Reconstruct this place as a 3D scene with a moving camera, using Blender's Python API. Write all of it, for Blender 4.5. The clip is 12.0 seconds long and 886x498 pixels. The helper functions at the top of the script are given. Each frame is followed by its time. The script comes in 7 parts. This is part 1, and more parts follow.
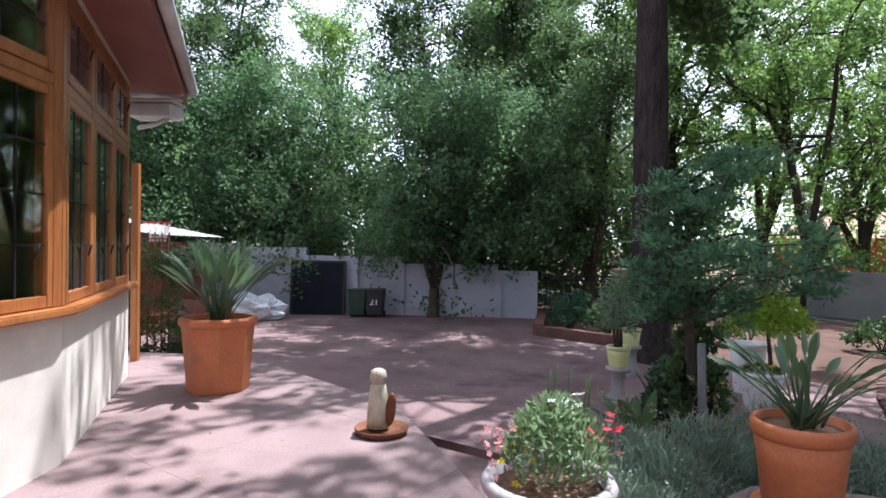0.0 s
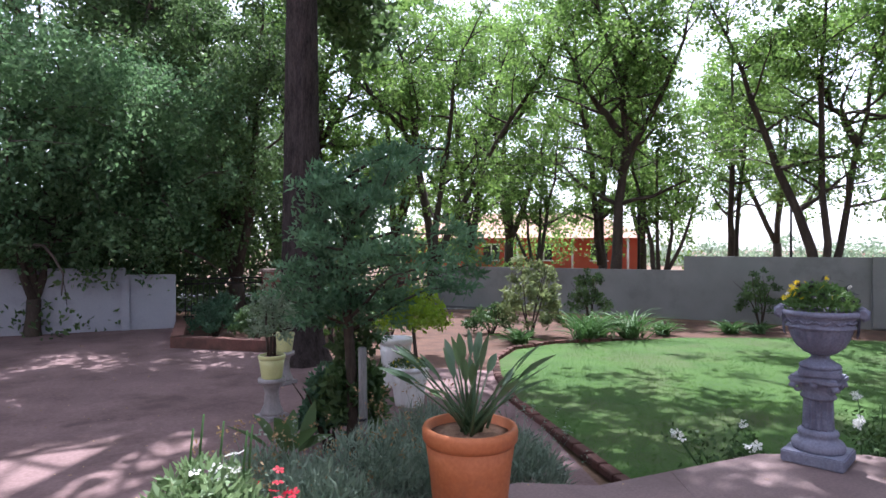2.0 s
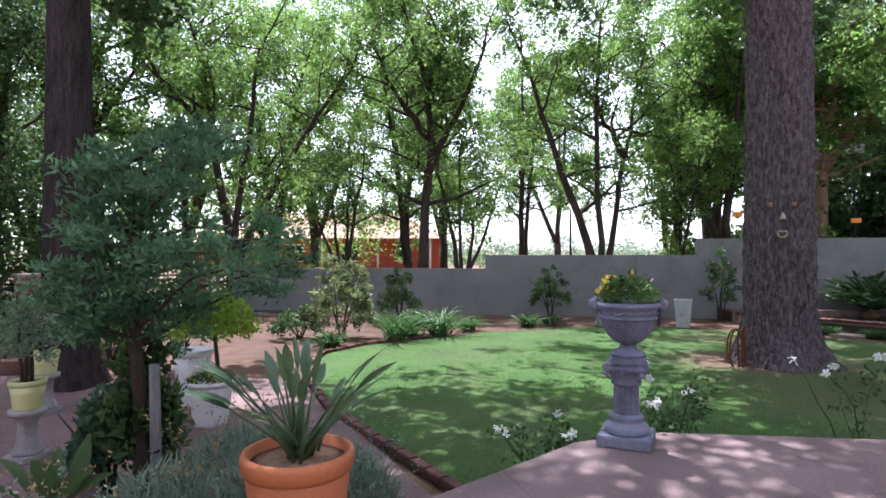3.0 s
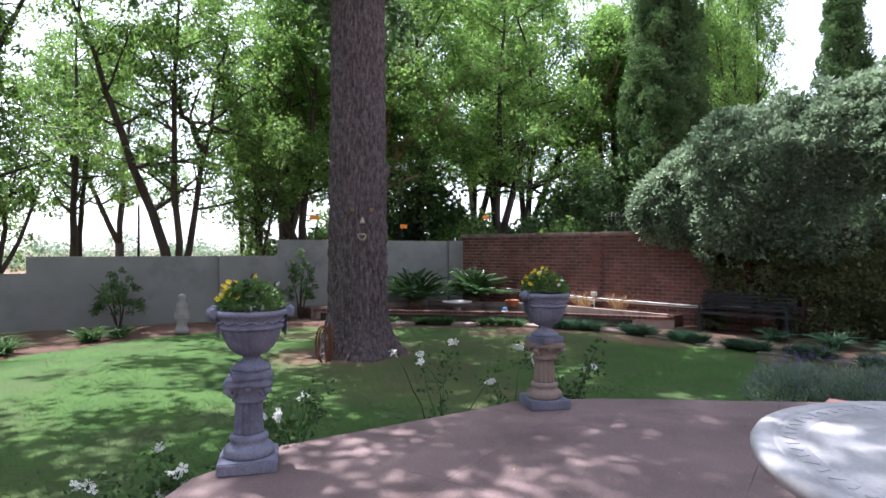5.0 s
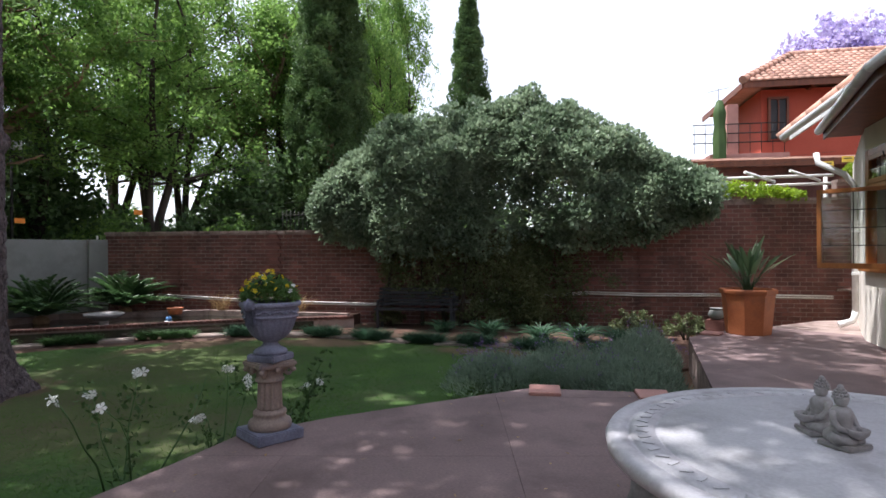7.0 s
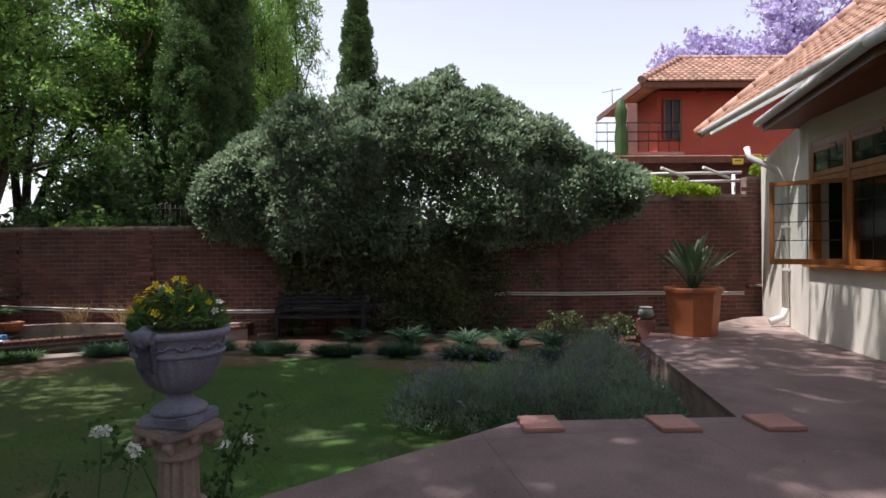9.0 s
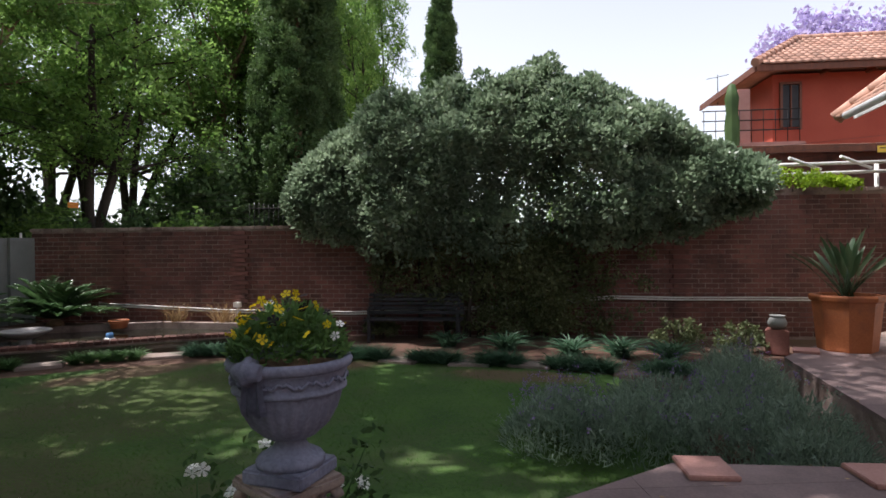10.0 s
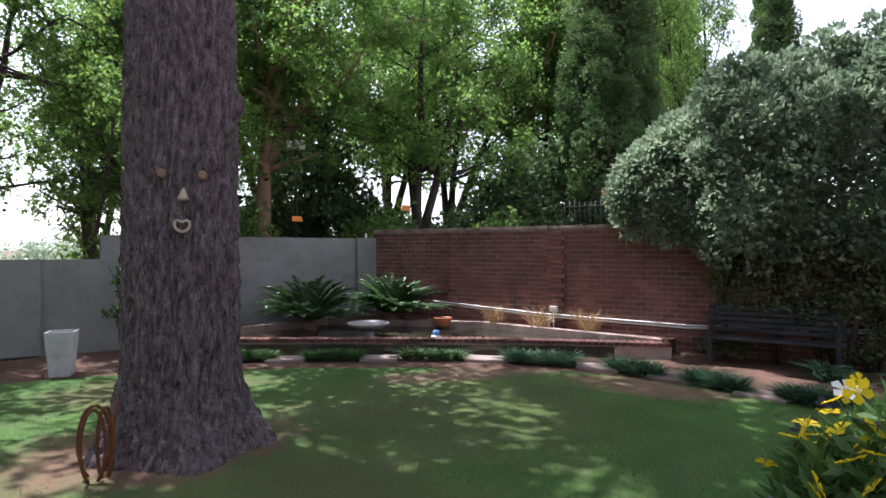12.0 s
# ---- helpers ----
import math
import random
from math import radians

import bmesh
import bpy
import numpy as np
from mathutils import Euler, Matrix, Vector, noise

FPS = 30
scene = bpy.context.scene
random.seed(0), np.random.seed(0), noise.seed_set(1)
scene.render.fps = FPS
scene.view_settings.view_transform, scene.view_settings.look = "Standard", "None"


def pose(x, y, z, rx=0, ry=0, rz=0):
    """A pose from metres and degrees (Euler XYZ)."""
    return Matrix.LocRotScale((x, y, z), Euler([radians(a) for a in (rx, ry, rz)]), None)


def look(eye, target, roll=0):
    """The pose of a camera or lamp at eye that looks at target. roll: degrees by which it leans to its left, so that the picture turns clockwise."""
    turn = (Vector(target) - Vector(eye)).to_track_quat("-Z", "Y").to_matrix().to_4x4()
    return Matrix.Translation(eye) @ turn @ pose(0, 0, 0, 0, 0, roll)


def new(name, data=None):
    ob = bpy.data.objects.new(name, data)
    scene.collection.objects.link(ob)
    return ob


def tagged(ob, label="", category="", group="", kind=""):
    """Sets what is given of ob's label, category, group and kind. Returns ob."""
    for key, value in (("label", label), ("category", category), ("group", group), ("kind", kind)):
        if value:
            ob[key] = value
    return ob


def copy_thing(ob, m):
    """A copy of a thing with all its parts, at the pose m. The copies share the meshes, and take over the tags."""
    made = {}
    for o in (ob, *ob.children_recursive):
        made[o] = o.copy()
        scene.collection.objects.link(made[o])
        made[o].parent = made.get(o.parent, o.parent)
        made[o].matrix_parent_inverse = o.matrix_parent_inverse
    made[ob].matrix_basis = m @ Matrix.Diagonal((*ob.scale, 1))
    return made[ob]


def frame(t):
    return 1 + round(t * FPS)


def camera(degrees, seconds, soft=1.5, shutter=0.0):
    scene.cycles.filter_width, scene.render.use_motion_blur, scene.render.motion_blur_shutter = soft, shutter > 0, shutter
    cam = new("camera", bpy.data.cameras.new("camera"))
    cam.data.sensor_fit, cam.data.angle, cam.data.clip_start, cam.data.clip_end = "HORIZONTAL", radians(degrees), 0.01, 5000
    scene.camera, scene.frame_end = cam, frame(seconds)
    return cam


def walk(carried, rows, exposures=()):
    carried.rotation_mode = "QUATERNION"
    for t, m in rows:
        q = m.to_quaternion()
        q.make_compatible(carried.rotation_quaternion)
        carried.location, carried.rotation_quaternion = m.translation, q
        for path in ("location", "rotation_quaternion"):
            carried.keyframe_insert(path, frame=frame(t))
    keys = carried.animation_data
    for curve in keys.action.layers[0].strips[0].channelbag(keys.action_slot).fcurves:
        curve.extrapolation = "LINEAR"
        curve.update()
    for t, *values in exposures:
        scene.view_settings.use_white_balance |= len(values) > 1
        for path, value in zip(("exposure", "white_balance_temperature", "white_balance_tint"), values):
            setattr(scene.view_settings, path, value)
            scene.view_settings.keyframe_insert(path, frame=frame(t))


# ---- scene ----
cam = camera(73.76, 12.0, soft=1.6)
PATH = [
    (0.0, look((0.000, 0.000, 1.366), (-0.001, 5.000, 1.354), 0.52)),
    (0.5, look((-0.030, 0.165, 1.346), (0.831, 5.090, 1.342), 0.22)),
    (1.0, look((-0.012, 0.324, 1.334), (1.584, 5.062, 1.333), 0.25)),
    (1.5, look((0.061, 0.514, 1.360), (2.237, 5.016, 1.358), 0.21)),
    (2.0, look((0.120, 0.660, 1.370), (2.872, 4.834, 1.367), 0.11)),
    (2.5, look((0.166, 0.843, 1.362), (3.548, 4.525, 1.365), 0.03)),
    (3.0, look((0.242, 1.014, 1.343), (4.197, 4.073, 1.347), -0.11)),
    (3.5, look((0.373, 1.143, 1.346), (4.770, 3.523, 1.351), -0.13)),
    (3.7, look((0.414, 1.187, 1.342), (4.977, 3.231, 1.350), -0.06)),
    (5.3, look((0.606, 1.494, 1.351), (5.569, 0.885, 1.351), -0.02)),
    (5.5, look((0.682, 1.510, 1.351), (5.610, 0.663, 1.347), -0.07)),
    (6.0, look((0.884, 1.594, 1.366), (5.642, 0.056, 1.358), -0.05)),
    (6.5, look((1.131, 1.682, 1.358), (5.608, -0.544, 1.352), -0.22)),
    (7.0, look((1.439, 1.784, 1.344), (5.530, -1.090, 1.344), -0.27)),
    (7.5, look((1.744, 1.828, 1.313), (5.489, -1.485, 1.311), -0.35)),
    (7.7, look((1.899, 1.800, 1.302), (5.538, -1.629, 1.299), -0.41)),
    (9.3, look((3.180, 1.387, 1.332), (6.608, -2.252, 1.320), -0.57)),
    (9.5, look((3.320, 1.337, 1.342), (6.822, -2.232, 1.331), -0.61)),
    (10.0, look((3.670, 1.244, 1.349), (7.556, -1.903, 1.332), -0.54)),
    (10.5, look((4.066, 1.183, 1.349), (8.274, -1.517, 1.337), -0.45)),
    (11.0, look((4.419, 1.142, 1.363), (8.913, -1.050, 1.355), -0.43)),
    (11.5, look((4.748, 1.143, 1.370), (9.485, -0.456, 1.370), -0.33)),
    (12.0, look((4.960, 1.165, 1.365), (9.870, 0.221, 1.365), -0.03)),
]
walk(cam, PATH, [(0, 1.16, 5750, 16), (1.5, 1.27, 5750, 20), (3.5, 1.38, 5780, 19), (5.5, 1.28, 5920, 16), (7.5, .6, 6130, 15), (9.5, .3, 6330, 15), (10.5, .7, 6200, 16), (12, 1.18, 5930, 18)])

# ---------- world, sun ----------
SUN_AZ, SUN_EL = 42.0, 67.0          # degrees from +y towards +x, and above the horizon
world = bpy.data.worlds.new("sky")
scene.world = world
world.use_nodes = True
wn = world.node_tree.nodes
sky = wn.new("ShaderNodeTexSky")
sky.sky_type, sky.sun_disc = "NISHITA", False
sky.sun_elevation, sky.sun_rotation = radians(SUN_EL), radians(SUN_AZ)
sky.air_density, sky.dust_density = 1.0, 1.2
wn["Background"].inputs[1].default_value = 0.19
haze = wn.new("ShaderNodeHueSaturation")          # a hazy, near-white summer sky
haze.inputs["Saturation"].default_value = 0.3
world.node_tree.links.new(sky.outputs[0], haze.inputs["Color"])
world.node_tree.links.new(haze.outputs[0], wn["Background"].inputs[0])
sun = new("sun", bpy.data.lights.new("sun", "SUN"))
sun.data.energy, sun.data.angle, sun.data.color = 5.0, radians(0.55), (1.0, 0.965, 0.91)
_e, _a = radians(SUN_EL), radians(SUN_AZ)
sun.matrix_world = look((math.cos(_e) * math.sin(_a) * 50, math.cos(_e) * math.cos(_a) * 50, math.sin(_e) * 50), (0, 0, 0))

# ---------- materials ----------
def links(m):
    return m.node_tree.nodes, m.node_tree.links


def mat(name, a, b, scale=3.0, fine=40.0, rough=0.8, bump=0.15, metal=0.0, dirt=None, dirt_scale=1.3, rnd=0.0, island=0.0, spec=0.4, stretch=(1, 1, 1), dist=0.01):
    """A painted, stony, earthen or metal surface: two base colours in two scales of noise, stains, relief."""
    m = bpy.data.materials.new(name)
    m.use_nodes = True
    n, l = links(m)
    p = n["Principled BSDF"]
    geo = n.new("ShaderNodeNewGeometry")
    mp = n.new("ShaderNodeMapping")
    mp.inputs["Scale"].default_value = stretch
    l.new(geo.outputs["Position"], mp.inputs[0])
    big, small = n.new("ShaderNodeTexNoise"), n.new("ShaderNodeTexNoise")
    big.inputs["Scale"].default_value, big.inputs["Detail"].default_value = scale, 6
    small.inputs["Scale"].default_value, small.inputs["Detail"].default_value = fine, 4
    for q in (big, small):
        l.new(mp.outputs[0], q.inputs["Vector"])
    add = n.new("ShaderNodeMath")
    add.operation = "MULTIPLY_ADD"
    l.new(small.outputs[0], add.inputs[0])
    add.inputs[1].default_value = 0.5
    half = n.new("ShaderNodeMath")
    half.operation = "MULTIPLY"
    l.new(big.outputs[0], half.inputs[0])
    half.inputs[1].default_value = 0.6
    l.new(half.outputs[0], add.inputs[2])
    ramp = n.new("ShaderNodeValToRGB")
    ramp.color_ramp.elements[0].position, ramp.color_ramp.elements[1].position = 0.36, 0.74
    ramp.color_ramp.elements[0].color, ramp.color_ramp.elements[1].color = (*a, 1), (*b, 1)
    l.new(add.outputs[0], ramp.inputs[0])
    col = ramp.outputs[0]
    if dirt:
        st = n.new("ShaderNodeTexNoise")
        st.inputs["Scale"].default_value, st.inputs["Detail"].default_value, st.inputs["Roughness"].default_value = dirt_scale, 8, 0.7
        l.new(mp.outputs[0], st.inputs["Vector"])
        r2 = n.new("ShaderNodeValToRGB")
        r2.color_ramp.elements[0].position, r2.color_ramp.elements[1].position = 0.5, 0.68
        l.new(st.outputs[0], r2.inputs[0])
        mx = n.new("ShaderNodeMixRGB")
        l.new(r2.outputs[0], mx.inputs[0])
        l.new(col, mx.inputs[1])
        mx.inputs[2].default_value = (*dirt, 1)
        col = mx.outputs[0]
    if rnd or island:
        hs = n.new("ShaderNodeHueSaturation")
        if island:
            src = geo.outputs["Random Per Island"]
        else:
            src = n.new("ShaderNodeObjectInfo").outputs["Random"]
        mr = n.new("ShaderNodeMapRange")
        mr.inputs["To Min"].default_value, mr.inputs["To Max"].default_value = 1 - (rnd or island), 1 + (rnd or island)
        l.new(src, mr.inputs[0])
        l.new(mr.outputs[0], hs.inputs["Value"])
        l.new(col, hs.inputs["Color"])
        col = hs.outputs[0]
    l.new(col, p.inputs["Base Color"])
    p.inputs["Roughness"].default_value, p.inputs["Metallic"].default_value = rough, metal
    p.inputs["Specular IOR Level"].default_value = spec
    if bump:
        bp = n.new("ShaderNodeBump")
        bp.inputs["Strength"].default_value, bp.inputs["Distance"].default_value = bump, dist
        l.new(add.outputs[0], bp.inputs["Height"])
        l.new(bp.outputs[0], p.inputs["Normal"])
    return m


def leaf_mat(name, a, b, through_=0.35, rough=0.55, spec=0.3, patch=1.1):
    """Leaves: colour differs leaf by leaf, some light passes through."""
    m = bpy.data.materials.new(name)
    m.use_nodes = True
    n, l = links(m)
    p, out = n["Principled BSDF"], n["Material Output"]
    geo = n.new("ShaderNodeNewGeometry")
    ramp = n.new("ShaderNodeValToRGB")
    ramp.color_ramp.elements[0].color, ramp.color_ramp.elements[1].color = (*a, 1), (*b, 1)
    tc_ = n.new("ShaderNodeTexCoord")
    ns = n.new("ShaderNodeTexNoise")
    ns.inputs["Scale"].default_value, ns.inputs["Detail"].default_value = patch, 2.0
    l.new(tc_.outputs["Object"], ns.inputs["Vector"])
    sp = n.new("ShaderNodeMapRange")
    sp.inputs["From Min"].default_value, sp.inputs["From Max"].default_value = 0.36, 0.64
    l.new(ns.outputs["Fac"], sp.inputs["Value"])
    av = n.new("ShaderNodeMix")
    av.inputs["Factor"].default_value = 0.55
    l.new(geo.outputs["Random Per Island"], av.inputs["A"])
    l.new(sp.outputs["Result"], av.inputs["B"])
    l.new(av.outputs["Result"], ramp.inputs[0])
    l.new(ramp.outputs[0], p.inputs["Base Color"])
    p.inputs["Roughness"].default_value, p.inputs["Specular IOR Level"].default_value = rough, spec
    tr = n.new("ShaderNodeBsdfTranslucent")
    hs = n.new("ShaderNodeHueSaturation")
    hs.inputs["Value"].default_value, hs.inputs["Saturation"].default_value, hs.inputs["Hue"].default_value = 1.5, 1.05, 0.495
    l.new(ramp.outputs[0], hs.inputs["Color"])
    l.new(hs.outputs[0], tr.inputs[0])
    mx = n.new("ShaderNodeMixShader")
    mx.inputs[0].default_value = through_
    l.new(p.outputs[0], mx.inputs[1])
    l.new(tr.outputs[0], mx.inputs[2])
    l.new(mx.outputs[0], out.inputs[0])
    return m


def glass_mat(name, tint=(0.8, 0.85, 0.85)):
    m = bpy.data.materials.new(name)
    m.use_nodes = True
    p = m.node_tree.nodes["Principled BSDF"]
    p.inputs["Base Color"].default_value = (*tint, 1)
    p.inputs["Transmission Weight"].default_value, p.inputs["Roughness"].default_value, p.inputs["IOR"].default_value = 1.0, 0.02, 1.45
    return m


G = -0.456            # the garden's and drive's level; the terrace is at 0
M_PAVE = mat("red_screed", (0.155, 0.105, 0.10), (0.27, 0.19, 0.18), 1.6, 55, 0.75, 0.12, dirt=(0.13, 0.088, 0.083), dirt_scale=1.1, rnd=0.045)
M_DRIVE = mat("drive_paving", (0.105, 0.065, 0.062), (0.20, 0.13, 0.125), 1.2, 30, 0.85, 0.3, dirt=(0.085, 0.052, 0.048), rnd=0.18)
M_SOIL = mat("red_soil", (0.05, 0.025, 0.017), (0.14, 0.075, 0.05), 3, 45, 0.95, 0.6, dirt=(0.05, 0.03, 0.02))
M_EARTH = mat("dry_earth", (0.09, 0.05, 0.03), (0.2, 0.13, 0.08), 0.7, 20, 0.95, 0.4)
M_GRASSBASE = mat("turf", (0.026, 0.067, 0.012), (0.060, 0.124, 0.021), 1.6, 26, 0.95, 0.6, dirt=(0.06, 0.082, 0.028), dirt_scale=0.7)
# worn and dry spots of the lawn: x, y, radii, turn, how bare
WORN = ((10.7, 2.7, 1.35, 1.0, 100, 1.0), (13.35, -0.9, 0.5, 1.7, 12, 0.9), (12.1, -2.9, 0.5, 1.2, -45, 0.9), (9.2, 1.6, 2.3, 1.5, 30, 0.33), (9.4, -4.7, 0.4, 1.0, -60, 0.8), (11.6, -0.2, 2.0, 2.2, 0, 0.25), (13.2, 3.4, 0.9, 1.4, 20, 0.5))


def wear(m, spots, colour, ragged=0.9):
    """Mixes bare soil into a material round the given spots, with ragged soft edges."""
    n, l = links(m)
    p = n["Principled BSDF"]
    src = p.inputs["Base Color"].links[0].from_socket
    geo = n.new("ShaderNodeNewGeometry")
    ns = n.new("ShaderNodeTexNoise")
    ns.inputs["Scale"].default_value, ns.inputs["Detail"].default_value, ns.inputs["Roughness"].default_value = 2.2, 8, 0.75
    l.new(geo.outputs["Position"], ns.inputs["Vector"])
    total = None
    for x, y, rx, ry, turn, amount in spots:
        mp = n.new("ShaderNodeMapping")
        mp.vector_type = "TEXTURE"
        mp.inputs["Location"].default_value, mp.inputs["Rotation"].default_value, mp.inputs["Scale"].default_value = (x, y, G), (0, 0, math.radians(turn)), (rx, ry, 1)
        l.new(geo.outputs["Position"], mp.inputs[0])
        ln = n.new("ShaderNodeVectorMath")
        ln.operation = "LENGTH"
        l.new(mp.outputs[0], ln.inputs[0])
        ad = n.new("ShaderNodeMath")
        ad.operation = "MULTIPLY_ADD"
        l.new(ns.outputs["Fac"], ad.inputs[0])
        ad.inputs[1].default_value = ragged * 2
        l.new(ln.outputs["Value"], ad.inputs[2])
        mr = n.new("ShaderNodeMapRange")
        mr.interpolation_type = "SMOOTHSTEP"
        mr.inputs["From Min"].default_value, mr.inputs["From Max"].default_value = 1.0 + ragged + 0.25, 1.0 + ragged - 0.45
        mr.inputs["To Max"].default_value = amount
        l.new(ad.outputs[0], mr.inputs["Value"])
        if total is None:
            total = mr.outputs[0]
        else:
            mx = n.new("ShaderNodeMath")
            mx.operation = "MAXIMUM"
            l.new(total, mx.inputs[0])
            l.new(mr.outputs[0], mx.inputs[1])
            total = mx.outputs[0]
    mix = n.new("ShaderNodeMixRGB")
    l.new(total, mix.inputs[0])
    l.new(src, mix.inputs[1])
    mix.inputs[2].default_value = (*colour, 1)
    l.new(mix.outputs[0], p.inputs["Base Color"])


wear(M_GRASSBASE, WORN, (0.12, 0.072, 0.045))
M_PLASTER = mat("cream_plaster", (0.66, 0.61, 0.53), (0.78, 0.74, 0.66), 2.0, 90, 0.85, 0.12, dirt=(0.6, 0.55, 0.47))
M_GREYWALL = mat("grey_painted_plaster", (0.20, 0.205, 0.195), (0.27, 0.275, 0.26), 1.3, 70, 0.85, 0.15, dirt=(0.17, 0.17, 0.16), dirt_scale=0.8)
M_WHITEWALL = mat("pale_blue_white_plaster", (0.27, 0.28, 0.315), (0.36, 0.37, 0.405), 1.0, 60, 0.85, 0.15, dirt=(0.22, 0.225, 0.25), dirt_scale=0.7)
M_BRICK = mat("face_brick", (0.10, 0.042, 0.036), (0.26, 0.108, 0.085), 2.2, 60, 0.85, 0.5, dirt=(0.07, 0.036, 0.032), dirt_scale=1.4, rnd=0.3)
M_BRICKS = mat("face_brick_run", (0.10, 0.042, 0.036), (0.26, 0.108, 0.085), 2.2, 60, 0.85, 0.5, dirt=(0.07, 0.036, 0.032), dirt_scale=1.4, island=0.3)
M_EDGE = mat("dark_edging_brick", (0.07, 0.032, 0.026), (0.17, 0.075, 0.058), 2.2, 60, 0.9, 0.5, dirt=(0.05, 0.03, 0.022), rnd=0.3)
M_GREYWOOD = mat("weathered_wood", (0.11, 0.105, 0.10), (0.24, 0.23, 0.22), 4, 40, 0.9, 0.3, stretch=(3, 3, 0.4))
M_BENCH = mat("black_stained_wood", (0.018, 0.018, 0.022), (0.05, 0.05, 0.058), 3, 30, 0.45, 0.1, stretch=(0.6, 3, 3))
M_MORTAR = mat("mortar", (0.20, 0.14, 0.12), (0.42, 0.33, 0.29), 4, 80, 0.95, 0.4, dirt=(0.10, 0.062, 0.05))
M_WOOD = mat("varnished_wood", (0.26, 0.085, 0.022), (0.46, 0.19, 0.06), 3, 22, 0.35, 0.08, spec=0.5, stretch=(3, 3, 0.4))
M_DARKWOOD = mat("brown_wood", (0.10, 0.028, 0.012), (0.22, 0.07, 0.03), 3, 22, 0.5, 0.1, stretch=(3, 3, 0.4))
M_FASCIA = mat("maroon_fascia_paint", (0.20, 0.07, 0.05), (0.30, 0.11, 0.075), 2, 30, 0.5, 0.05)
M_GUTTER = mat("white_gutter_paint", (0.60, 0.60, 0.58), (0.76, 0.76, 0.74), 2, 40, 0.4, 0.04, dirt=(0.5, 0.49, 0.46))
M_TILE = mat("terracotta_roof_tile", (0.36, 0.18, 0.12), (0.56, 0.34, 0.26), 1.5, 30, 0.8, 0.3, dirt=(0.30, 0.18, 0.13), island=0.22)
M_REDWALL = mat("red_painted_plaster", (0.36, 0.06, 0.035), (0.46, 0.095, 0.055), 1.2, 40, 0.8, 0.1)
M_TERRA = mat("terracotta_pot", (0.40, 0.115, 0.04), (0.56, 0.19, 0.075), 3, 50, 0.6, 0.08, dirt=(0.34, 0.12, 0.06), dirt_scale=2.5)
M_URN = mat("blue_grey_concrete", (0.13, 0.135, 0.19), (0.26, 0.265, 0.34), 5, 70, 0.8, 0.25, dirt=(0.10, 0.10, 0.14), dirt_scale=4)
M_PED = mat("tan_concrete", (0.20, 0.15, 0.13), (0.36, 0.28, 0.23), 5, 70, 0.85, 0.25, dirt=(0.16, 0.14, 0.17), dirt_scale=4)
M_CONC = mat("pale_concrete", (0.25, 0.23, 0.23), (0.40, 0.375, 0.37), 4, 80, 0.8, 0.2, dirt=(0.20, 0.185, 0.18), dirt_scale=3)
M_TABLE = mat("blue_white_concrete", (0.40, 0.39, 0.41), (0.56, 0.55, 0.57), 4, 80, 0.7, 0.2, dirt=(0.33, 0.315, 0.32), dirt_scale=3)
M_STONE = mat("cast_stone", (0.34, 0.29, 0.21), (0.56, 0.49, 0.38), 6, 70, 0.85, 0.25, dirt=(0.24, 0.20, 0.14), dirt_scale=5)
M_BARK = mat("pine_bark", (0.036, 0.028, 0.029), (0.255, 0.21, 0.215), 9, 34, 0.95, 1.0, stretch=(2.0, 2.0, 0.85), dist=0.06, spec=0.15)
M_BARKD = mat("dark_trunk_bark", (0.012, 0.009, 0.009), (0.065, 0.052, 0.048), 6, 30, 0.95, 0.9, stretch=(2.2, 2.2, 0.45), dist=0.03, spec=0.1)
M_BARK2 = mat("grey_brown_bark", (0.025, 0.018, 0.014), (0.09, 0.068, 0.053), 3, 25, 0.95, 0.6, stretch=(2, 2, 0.5), dist=0.03)
M_BARK3 = mat("tan_bark", (0.16, 0.10, 0.06), (0.30, 0.20, 0.13), 3, 25, 0.95, 0.5, stretch=(2, 2, 0.5), dist=0.02)
M_BLACK = mat("black_plastic", (0.012, 0.012, 0.014), (0.03, 0.03, 0.033), 4, 60, 0.5, 0.05)
M_BINGREEN = mat("dark_green_plastic", (0.015, 0.035, 0.022), (0.03, 0.06, 0.04), 4, 60, 0.5, 0.05)
M_IRON = mat("black_iron", (0.015, 0.014, 0.014), (0.045, 0.04, 0.038), 8, 80, 0.5, 0.1, metal=0.6)
M_RUST = mat("rusty_iron", (0.10, 0.035, 0.015), (0.22, 0.09, 0.045), 12, 90, 0.8, 0.3, metal=0.3)
M_PIPE = mat("white_pipe", (0.62, 0.60, 0.56), (0.78, 0.76, 0.72), 4, 60, 0.5, 0.03)
M_WHITE = mat("white_glaze", (0.66, 0.66, 0.64), (0.80, 0.80, 0.78), 4, 60, 0.35, 0.04, dirt=(0.55, 0.54, 0.50), dirt_scale=4)
M_LIME = mat("pale_lime_glaze", (0.55, 0.56, 0.24), (0.68, 0.69, 0.34), 4, 60, 0.35, 0.04)
M_MULCH = mat("bark_mulch", (0.10, 0.05, 0.03), (0.30, 0.19, 0.12), 18, 60, 0.95, 0.8)
M_PAVER = mat("grey_pink_paver", (0.20, 0.155, 0.135), (0.33, 0.265, 0.235), 3, 60, 0.9, 0.25, dirt=(0.22, 0.16, 0.13), rnd=0.1)
M_PINKTILE = mat("pink_clay_tile", (0.36, 0.17, 0.14), (0.50, 0.27, 0.23), 3, 60, 0.7, 0.15, rnd=0.06)
M_ASPHALT = mat("road_asphalt", (0.035, 0.035, 0.036), (0.07, 0.07, 0.07), 1, 40, 0.9, 0.2)
